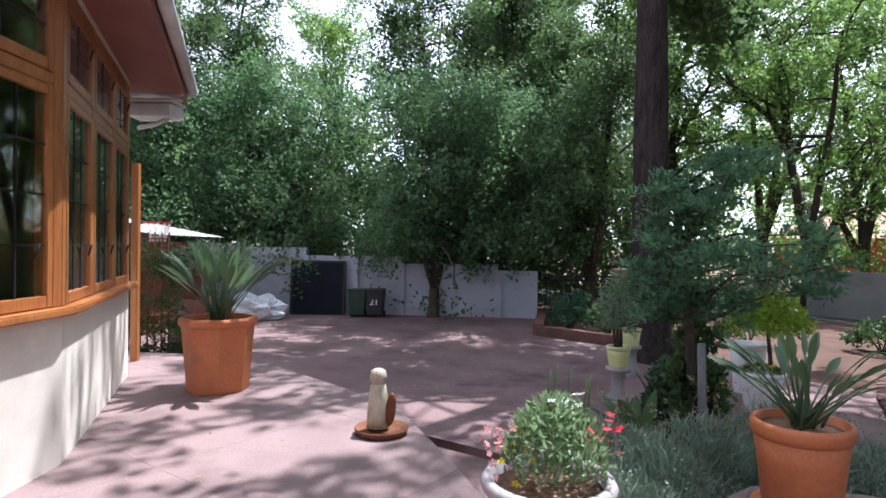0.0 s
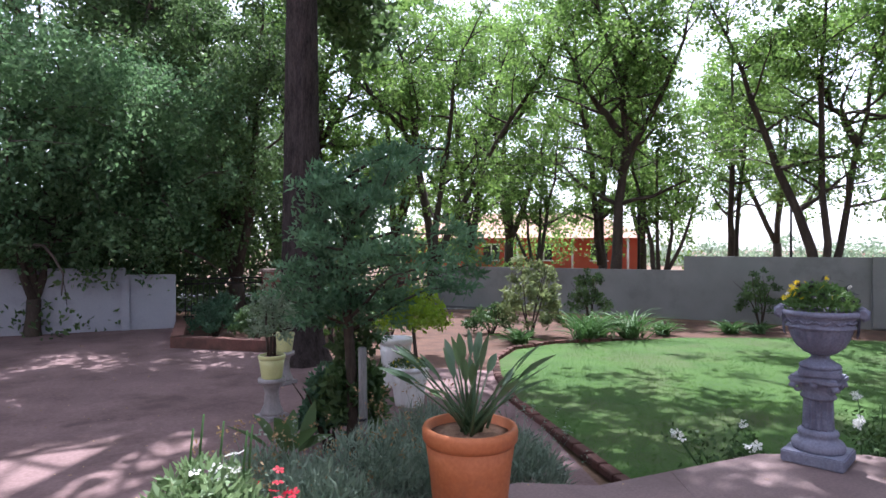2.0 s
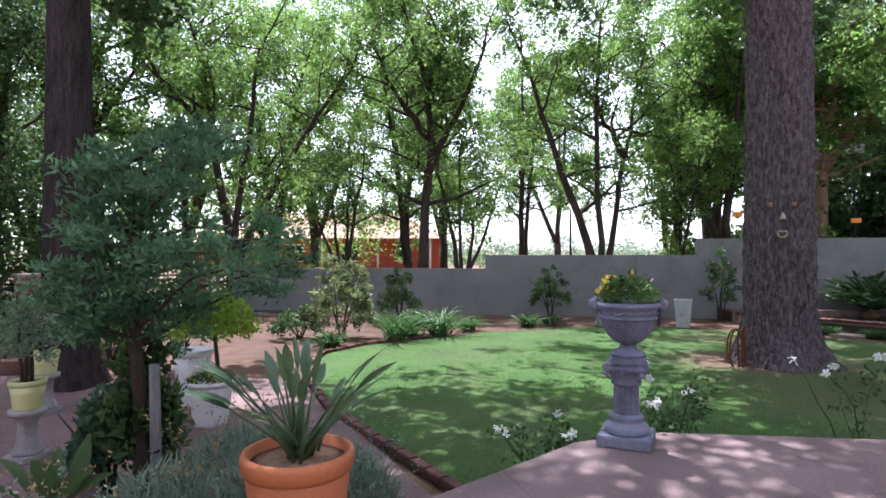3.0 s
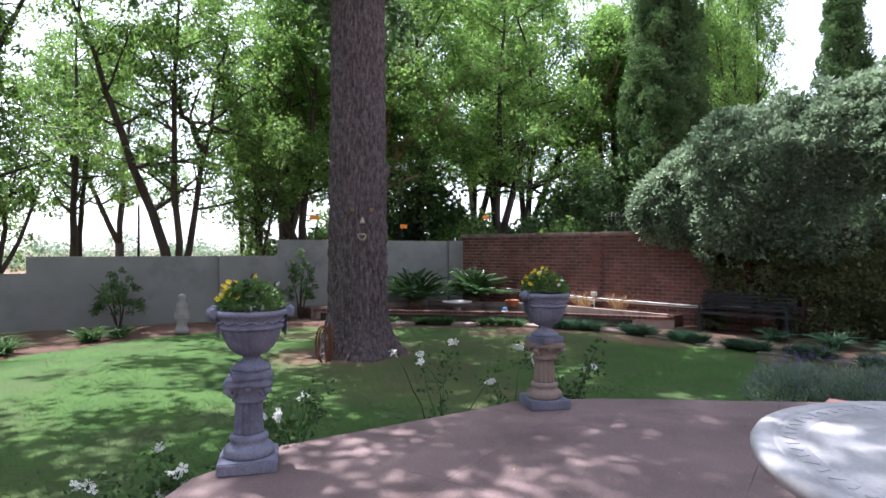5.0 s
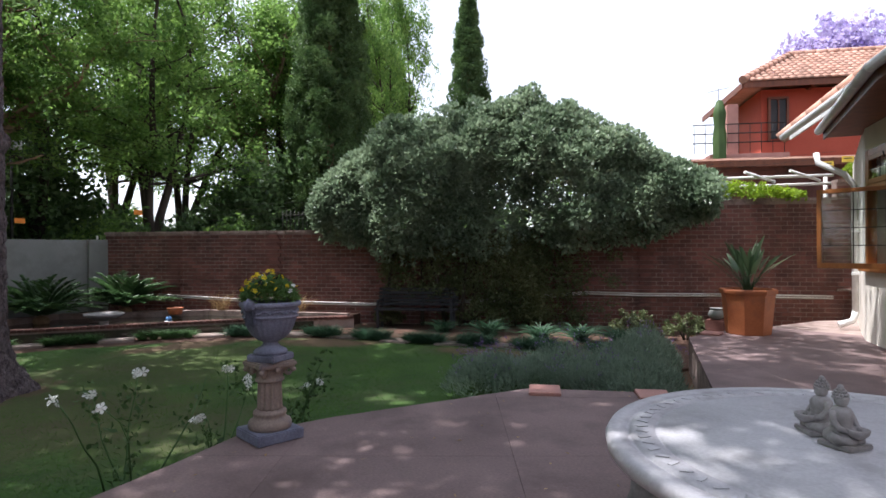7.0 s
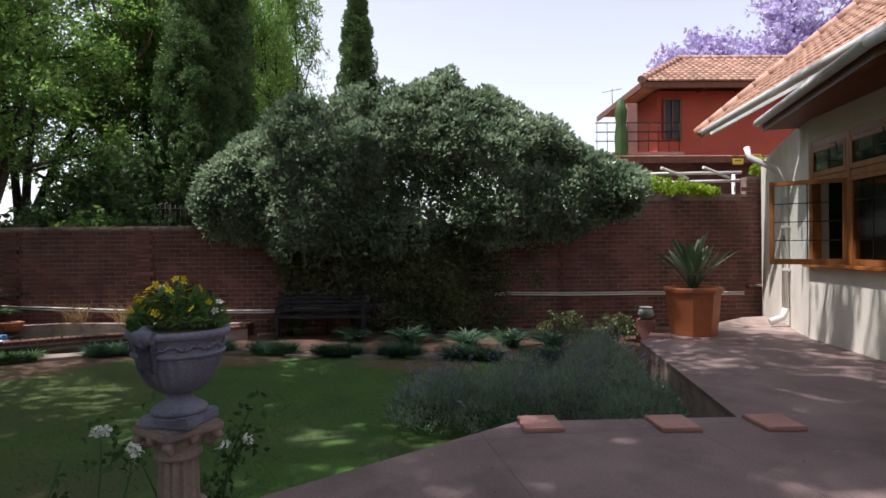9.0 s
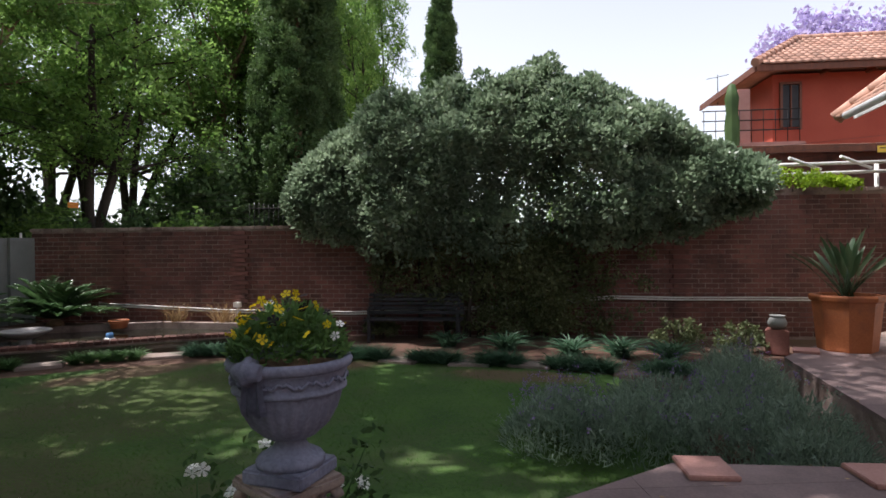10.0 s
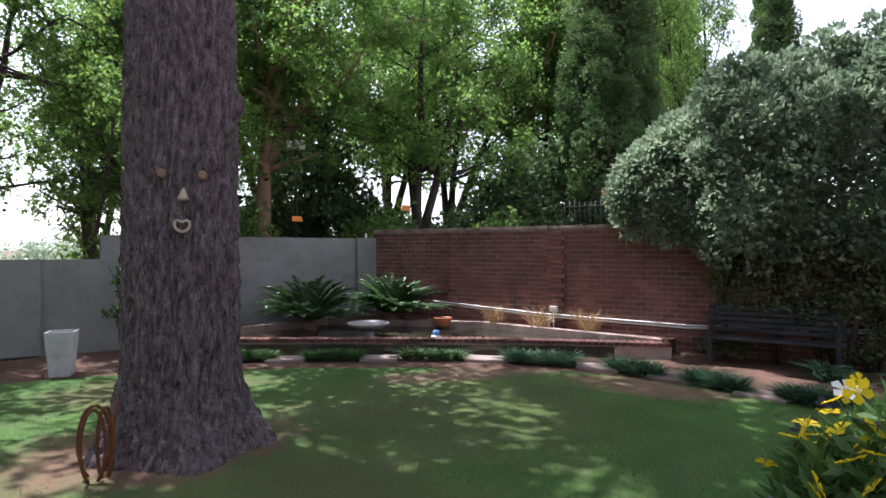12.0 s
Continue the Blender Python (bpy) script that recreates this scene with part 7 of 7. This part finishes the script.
shed = thing("shed", pose(-7.6, 13.2, G), "shed with pale sheet roof and dark boards, bunting under its eaves", "shed")
part("wall", boxes(((3.2, 3.0, 1.9), (0, 0, 0.95)), bevel=0.01), M_DARKWOOD, shed)
bm = bmesh.new()
rows = []
for x, z in ((-1.9, 2.75), (2.05, 2.02)):
    rows.append([bm.verts.new((x, -1.8 + 3.6 * k / 48, z + 0.018 * (k % 2))) for k in range(49)])
for k in range(48):
    bm.faces.new((rows[0][k], rows[1][k], rows[1][k + 1], rows[0][k + 1]))
bmesh.ops.solidify(bm, geom=bm.faces[:], thickness=0.01)
part("roof", bm, M_GUTTER, shed)
for k in range(4):
    bm = bmesh.new()
    x0, z0 = -0.2 + 0.55 * k, 2.38 - 0.1 * k
    q = [bm.verts.new(p) for p in ((x0, -1.85, z0), (x0 + 0.5, -1.85, z0 - 0.1), (x0 + 0.2, -1.87, z0 - 0.55))]
    bm.faces.new(q)
    bmesh.ops.solidify(bm, geom=bm.faces[:], thickness=0.006)
    part("bunting_flag", bm, M_BLACK, shed)
hoop = thing("basketball_hoop", pose(-4.55, 9.4, 1.72), "red basketball hoop with a red and white net", "hoop")
bm = bmesh.new()
tube(bm, [(0.2 * math.cos(u), 0.2 * math.sin(u), 0) for u in np.linspace(0, 2 * math.pi, 25)], 0.012, 6)
part("ring", bm, P_RED, hoop)
bm = bmesh.new()
for k in range(12):
    a = 2 * math.pi * k / 12
    for s in (-1, 1):
        tube(bm, [(0.2 * math.cos(a), 0.2 * math.sin(a), 0), (0.15 * math.cos(a + s * 0.3), 0.15 * math.sin(a + s * 0.3), -0.15), (0.12 * math.cos(a), 0.12 * math.sin(a), -0.3)], 0.006, 4)
part("net", bm, P_WHITE, hoop)
part("pole", tube(bmesh.new(), [(-0.55, 0.15, -2.15), (-0.5, 0.15, 0.0), (-0.2, 0.0, 0.0)], 0.03, 8), M_IRON, hoop)
tw = thing("wooden_post", pose(-3.62, 6.95, 0), "tall varnished wooden post beside the bay", "post")
part("shaft", box(bmesh.new(), (0.08, 0.08, 2.35), (0, 0, 1.15), 0, 0.008), M_WOOD, tw)
rng = np.random.default_rng(601)
tr = thing("trellis_climber", pose(-4.1, 8.3, G), "green climber on a trellis beside the house", "plant")
bm = bmesh.new()
for k in range(6):
    tube(bm, [(0.1 * k - 0.25, 0, 0), (0.1 * k - 0.25, 0, 2.0)], 0.012, 5)
for k in range(9):
    tube(bm, [(-0.28, 0, 0.15 + 0.22 * k), (0.28, 0, 0.15 + 0.22 * k)], 0.01, 5)
part("lattice", bm, M_DARKWOOD, tr)
c = np.stack([rng.uniform(-0.4, 0.5, 130), rng.normal(0, 0.14, 130), rng.uniform(0.1, 1.75, 130)], 1)
v, f = leaf_quads(clumps(c, 0.16, 32, rng), 0.06, 0.03, rng=rng)
raw("foliage", v, f, L_ROSE, tr)
c = np.stack([rng.uniform(0.1, 1.2, 70), rng.normal(0.6, 0.3, 70), rng.uniform(1.45, 1.8, 70)], 1)
v, f = leaf_quads(clumps(c, 0.17, 32, rng), 0.06, 0.03, rng=rng)
raw("hanging_foliage", v, f, L_SHRUB, tr, "pale green hanging foliage")
for k in range(2):
    lb = thing("folded_table", pose(-3.75 + 0.22 * k, 8.4 + 0.35 * k, G - 0.0, 0, 12, 60), "folded dark wooden table leaning upright", "folded table", "folded tables")
    part("board", box(bmesh.new(), (0.05, 0.7, 1.05), (0, 0, 0.53), 0, 0.008), M_DARKWOOD, lb)
    part("leg", box(bmesh.new(), (0.04, 0.05, 1.0), (0.06, 0.3, 0.5), 0, 0.005), M_DARKWOOD, lb)

# ---------- the neighbours ----------
NB = pose(3.32, 1.34, 0, 0, 0, -135.5)
nb = thing("neighbour_house", NB, "two-storey red-painted house with terracotta tiled hip roof", "house")
bm = boxes(((6.4, 3.6, 7.0), (11.15, 21.5, 3.1)))
part("wall", bm, M_REDWALL, nb)
bm = bmesh.new()
v = [bm.verts.new(p) for p in ((7.15, 18.95, 6.7), (15.0, 18.95, 6.7), (15.0, 24.2, 6.7), (7.15, 24.2, 6.7), (9.6, 21.6, 8.25), (15.0, 21.6, 8.25))]
for q in ((0, 1, 5, 4), (2, 3, 4, 5), (3, 0, 4), (0, 3, 2, 1), (1, 2, 5)):
    bm.faces.new([v[i] for i in q])
part("roof", bm, M_TILE, nb)
up_ = (Vector((0, 2.65, 1.55))).normalized()
tl = tiles(nb, Vector((7.15, 18.9, 6.72)), Vector((1, 0, 0)), up_, 32, 10, keep=lambda x, y: x > y * 0.80)
for k in range(11):
    p = Vector((7.15, 18.95, 6.78)).lerp(Vector((9.6, 21.6, 8.33)), k / 11)
    q = Vector((7.15, 18.95, 6.78)).lerp(Vector((9.6, 21.6, 8.33)), (k + 1.08) / 11)
    part("hip_tile", tube(bmesh.new(), [p, q], [0.14, 0.11], 8), M_TILE, nb)
for k in range(14):
    part("ridge_tile", tube(bmesh.new(), [(9.6 + 0.38 * k, 21.6, 8.3), (10.0 + 0.38 * k, 21.6, 8.32)], [0.13, 0.11], 8), M_TILE, nb)
part("soffit", boxes(((7.8, 0.06, 0.2), (11.1, 18.98, 6.62)), ((0.06, 5.2, 0.2), (7.18, 21.6, 6.62))), M_DARKWOOD, nb)
for x in (9.3, 10.6, 11.9):
    part("rafter_end", box(bmesh.new(), (0.09, 0.5, 0.12), (x, 19.3, 6.55), 0, 0.01), M_DARKWOOD, nb)
wn_ = part("window", boxes(((0.5, 0.08, 1.3), (8.45, 19.68, 5.6)), bevel=0.01), M_BLACK, nb)
part("window_frame", boxes(((0.07, 0.1, 1.45), (8.17, 19.65, 5.6)), ((0.07, 0.1, 1.45), (8.73, 19.65, 5.6)), ((0.62, 0.1, 0.07), (8.45, 19.65, 6.3)), ((0.04, 0.09, 1.3), (8.45, 19.64, 5.6))), M_DARKWOOD, wn_)
part("balcony", boxes(((2.4, 1.6, 0.25), (7.3, 19.6, 4.25)), ((0.35, 0.35, 1.7), (6.9, 19.3, 5.2)), bevel=0.02), M_PINKTILE, nb)
bm = bmesh.new()
for z in (4.75, 5.05, 5.35):
    tube(bm, [(5.6, 18.9, z), (8.4, 18.9, z)], 0.02, 5)
for k in range(9):
    tube(bm, [(5.65 + 0.34 * k, 18.9, 4.4), (5.65 + 0.34 * k, 18.9, 5.35)], 0.012, 5)
part("balcony_rail", bm, M_IRON, nb)
ct = thing("cactus", NB @ pose(6.35, 18.6, G), "tall columnar cactus beside the balcony", "cactus")
part("stem", lathe([(0.2, 0), (0.22, 2.0), (0.2, 4.5), (0.22, 5.3), (0.17, 5.7), (0.21, 6.1), (0.1, 6.5), (0.001, 6.55)], 24, flute=8, depth=0.2), L_DARK, ct)
aer = thing("roof_aerial", NB @ pose(7.6, 23.5, 6.6), "thin television aerial above the roof", "aerial")
part("mast", tube(bmesh.new(), [(0, 0, 0), (0, 0, 1.1)], 0.015, 5), M_IRON, aer)
part("boom", tube(bmesh.new(), [(-0.4, 0, 0.95), (0.4, 0, 1.1)], 0.012, 5), M_IRON, aer)

# wing behind the brick wall: red wall under a sloping tiled eave
wing = thing("back_wing", Matrix.Identity(4), "lower dark red wing of a house behind the brick wall", "house")
bm = bmesh.new()
wall_run(bm, on_wall(S_STEP + 1.2, -1.7)[:2], on_wall(RUN + 1.5, -1.7)[:2], 0.3, G, 3.5, 1)
part("wall", bm, M_BRICKS, wing)
bm = bmesh.new()
q = [bm.verts.new(p) for p in ((*on_wall(S_STEP + 0.6, -1.3)[:2], 3.42), (*on_wall(RUN + 1.2, -1.3)[:2], 3.42), (*on_wall(RUN + 1.2, -4)[:2], 3.9), (*on_wall(S_STEP + 2.0, -4)[:2], 3.9))]
bm.faces.new(q)
bmesh.ops.solidify(bm, geom=bm.faces[:], thickness=0.08)
part("roof", bm, M_TILE, wing)
part("fascia", wall_run(bmesh.new(), on_wall(S_STEP + 0.6, -1.27)[:2], on_wall(RUN + 1.2, -1.27)[:2], 0.04, 3.3, 3.46, 1), M_DARKWOOD, wing)
# pergola sticks on the coping
pg = thing("pergola_sticks", Matrix.Identity(4), "whitewashed sticks of a pergola above the wall", "pergola")
for a, b in (((9.9, -10.6, 2.95), (7.2, -12.9, 2.95)), ((9.7, -10.9, 2.75), (7.0, -13.2, 2.78))):
    part("beam", tube(bmesh.new(), [a, b], 0.035, 8), M_PIPE, pg)
for x, y in ((9.0, -11.2), (8.3, -11.8), (7.6, -12.4)):
    part("rafter", tube(bmesh.new(), [(x + 0.15, y + 0.3, 3.05), (x - 0.15, y - 0.45, 2.85)], 0.035, 8), M_PIPE, pg)
part("post", tube(bmesh.new(), [(9.3, -11.2, G), (9.3, -11.2, 2.95)], 0.04, 8), M_PIPE, pg)
part("post", tube(bmesh.new(), [(7.4, -13.0, G), (7.4, -13.0, 2.95)], 0.04, 8), M_PIPE, pg)
# electric fence wires and warning signs
fw_ = thing("electric_fence", Matrix.Identity(4), "strands of electric fence wire along the walls", "fence")
for k in range(5):
    z = 0.12 + 0.13 * k
    part("wire", tube(bmesh.new(), [on_wall(RUN - 1.3, -0.12, 2.8 + z), on_wall(S_STEP, -0.12, 2.45 + z)], 0.004, 4), M_IRON, fw_)
    part("wire", tube(bmesh.new(), [on_wall(S_STEP, -0.12, 2.0 + z), on_wall(0, -0.12, 1.82 + z)], 0.004, 4), M_IRON, fw_)
for s_, z_, w_ in ((RUN - 1.5, 3.15, 0.2), (RUN - 1.1, 3.25, 0.2)):
    c_ = Vector(on_wall(s_, -0.05, z_))
    sg = thing("warning_sign", pose(*c_, 0, 0, ang), "small yellow warning sign on the fence wire", "sign", "warning signs")
    part("plate", box(bmesh.new(), (0.24, 0.006, 0.13), (0, 0, 0), 0, 0.002), M_YELLOW, sg)
    part("text_bar", box(bmesh.new(), (0.16, 0.012, 0.02), (0, 0, 0.02), 0), M_BLACK, sg)
for x, y, z in ((20.1, 1.96, 2.12), (19.87, -0.74, 2.41), (17.05, -4.79, 2.62), (17.3, 4.4, 2.25)):
    sg = thing("warning_sign", pose(x, y, z, 0, 0, -60), "small orange sign on the fence wire", "sign", "orange signs")
    part("plate", box(bmesh.new(), (0.26, 0.006, 0.13), (0, 0, 0), 0, 0.002), M_ORANGE, sg)
# iron railing seen over the brick wall
rl = thing("iron_railing", Matrix.Identity(4), "black iron railing of spikes behind the brick wall", "railing")
p0, p1 = Vector(on_wall(4.3, -1.5, 0)), Vector(on_wall(8.2, -1.5, 0))
for z in (1.75, 2.3):
    part("rail", tube(bmesh.new(), [(p0.x, p0.y, z), (p1.x, p1.y, z)], 0.015, 5), M_IRON, rl)
for k in range(34):
    p = p0.lerp(p1, k / 33)
    part("spike", tube(bmesh.new(), [(p.x, p.y, 1.5), (p.x, p.y, 2.42 + 0.03 * math.sin(k))], [0.012, 0.008], 5), M_IRON, rl)
# green plant on the end pier
shrub("pier_plant", *on_wall(RUN - 0.9, -0.1, 0)[:2], 0.3, 0.45, "small pale green plant on the wall pier", L_LIME, 801, 40, 30, 0.07, z=2.8)

shrub("garden_bush", *on_wall(13.7, -0.75)[:2], 0.95, 4.6, "pale green bush rising behind the brick wall", L_BRIGHT, 802, 150, 40, 0.12, low=0.55)
shrub("garden_bush", *on_wall(15.0, -0.65)[:2], 0.7, 3.9, "pale green bush rising behind the brick wall", L_CANOPY, 803, 110, 40, 0.12, low=0.6)

# jacaranda in bloom
jt = thing("jacaranda", NB @ pose(26, 41, G), "large jacaranda tree covered in lilac blossom", "tree")
rng = np.random.default_rng(811)
bm = bmesh.new()
tube(bm, [(0, 0, -0.5), (0.2, 0, 5), (0, 0.3, 9)], [0.6, 0.5, 0.4], 10)
cc = []
for k in range(26):
    a = k * 2.4
    pts = bend((0, 0.2, 7 + 0.15 * k), (math.cos(a), math.sin(a), 0.7), 10, 7, 0.12, rng)
    tube(bm, pts, [0.2 - 0.025 * i for i in range(8)], 6)
    cc += [np.array(p) for p in pts[2:]]
part("trunk", bm, M_BARK2, jt)
cc = np.array(cc)
c = cc[rng.integers(0, len(cc), 1900)] + rng.normal(size=(1900, 3)) * 0.8
v, f = leaf_quads(clumps(c, 0.9 * rng.uniform(0.5, 1.3, 1900), 36, rng, 0.7), 0.36, 0.24, rng=rng)
raw("crown", v, f, L_JACA, jt, "lilac blossom crown")

# low red house across the street
rh = thing("street_house", pose(0.166, 0.843, 0, 0, 0, -42.57), "low red-walled house with pale tiled roof across the street", "house")
part("wall", boxes(((18, 7, 3.2), (-1.5, 49, 0.65))), M_REDWALL, rh)
bm = bmesh.new()
v = [bm.verts.new(p) for p in ((-11.3, 44.7, 2.2), (8.2, 44.7, 2.2), (8.2, 53.2, 2.2), (-11.3, 53.2, 2.2), (-7.5, 49, 4.3), (4.4, 49, 4.3))]
for q in ((0, 1, 5, 4), (1, 2, 5), (2, 3, 4, 5), (3, 0, 4), (3, 2, 1, 0)):
    bm.faces.new([v[i] for i in q])
part("roof", bm, M_TILE, rh)
for x in (-7, -3.5, 0.5, 4.6):
    w_ = part("window", boxes(((1.2, 0.1, 1.2), (x, 45.48, 1.1))), M_BLACK, rh)
    part("frame", boxes(((1.4, 0.12, 0.1), (x, 45.45, 1.72)), ((1.4, 0.12, 0.1), (x, 45.45, 0.48)), ((0.08, 0.12, 1.2), (x, 45.45, 1.1))), M_GUTTER, w_)
for x in (-5.2, -1.5, 2.6, 6.6):
    part("veranda_post", tube(bmesh.new(), [(x, 44.9, -0.9), (x, 44.9, 2.2)], 0.08, 8), M_GUTTER, rh)
# street, poles and wires
tagged(part("road", wall_run(bmesh.new(), (-10, 27), (60, -12), 7, G - 0.06, G - 0.03, 1), M_ASPHALT, None), "grey street beyond the garden walls", "road", kind="structure")
for x, y, h in ((24.0, 2.2, 5.2), (17.8, 14.6, 5.0), (24.5, 12.6, 3.6)):
    pl_ = thing("street_pole", pose(x, y, G), "thin grey street pole", "pole", "street poles")
    part("shaft", tube(bmesh.new(), [(0, 0, -0.2), (0, 0, h)], [0.06, 0.04], 8), M_IRON, pl_)
    if h > 5.1:
        part("lamp_box", box(bmesh.new(), (0.3, 0.5, 0.3), (0, 0, h - 0.1), 30, 0.02), M_GUTTER, pl_)
wires = thing("overhead_wire", Matrix.Identity(4), "thin overhead wires across the trees", "wire")
for k in range(4):
    z0 = 4.1 + 0.32 * k
    pts = [(13.0 + 1.1 * i, 20.5 - 2.4 * i, z0 - 0.35 * math.sin(math.pi * ((i % 4) / 4))) for i in range(14)]
    part("strand", tube(bmesh.new(), pts, 0.008, 4), M_IRON, wires)

# ---------- lawn blades, leaf litter, cracks of the drive ----------
rng = np.random.default_rng(901)
n = 360000
x, y = rng.uniform(3.7, 14.4, n), rng.uniform(-6, 9.1, n)
ok = inside(LAWN, x, y) & ((x - 10.85) ** 2 + (y - 2.52) ** 2 > 0.5) & (rng.uniform(0, 1, n) < np.clip(1.35 - np.hypot(x - 6, y - 1) / 10, 0.4, 1))
ok &= rng.uniform(0, 1, n) < np.array([0.62 + 0.55 * noise.noise(Vector((a_ * 0.8, b_ * 0.8, 3.1))) for a_, b_ in zip(x, y)])
for wx, wy, rx, ry, turn, amount in WORN:
    c_, s_ = math.cos(radians(turn)), math.sin(radians(turn))
    u_, v_ = ((x - wx) * c_ + (y - wy) * s_) / rx, (-(x - wx) * s_ + (y - wy) * c_) / ry
    ok &= rng.uniform(0, 1, n) > amount * np.clip(1.5 - np.hypot(u_, v_), 0, 0.95)
p = np.stack([x[ok], y[ok], np.full(ok.sum(), G)], 1)
w = rng.normal(size=p.shape) * 0.55
w[:, 2] = 1
v, f = blades(p, w, 0.038, 0.007, 0.3, 1, rng)
ob = raw("grass", v, f, L_GRASS, None)
tagged(ob, "short green lawn grass", "grass", kind="stuff")
n = 900
x, y = np.concatenate([rng.uniform(-6, 3, 500), rng.uniform(-2, 6, 400)]), np.concatenate([rng.uniform(6, 15.5, 500), rng.uniform(-6, 6, 400)])
on_t = inside(TERRACE, x, y)
p = np.stack([x, y, np.where(on_t, 0.004, G + 0.006)], 1)
keep = on_t | inside(DRIVE, x, y)
p = p[keep & ~((x > 1.2) & (x < 3.2) & (y < 0.6) & (y > -1.6))]
d_ = rng.normal(size=p.shape)
d_[:, 2] *= 0.06
v, f = leaf_quads(p, 0.035, 0.014, way=unit(d_) * 3, up=0.0, spread=0.1, rng=rng, cup=0.02)
v[:, 2] = np.maximum(v[:, 2], np.repeat(p[:, 2], 4))
ob = raw("leaf_litter", v, f, L_STRAW, None)
tagged(ob, "scattered dry fallen leaves on the paving", "fallen leaves", kind="stuff")

# bricks of the garden wall, those nearest the terrace one by one
bricks("brick_facing", wall_brick, on_wall(S_STEP)[:2], on_wall(RUN - 1.37)[:2], G, 2.36, near=(1.4, 4.2))
bricks("brick_facing", wall_brick, on_wall(RUN - 1.35)[:2], on_wall(RUN + 2)[:2], G, 2.74)
bricks("brick_facing", wall_brick, on_wall(S_MID)[:2], on_wall(S_STEP)[:2], G, 1.98)
bricks("brick_facing", wall_brick, on_wall(0)[:2], on_wall(S_MID)[:2], G, 1.76)
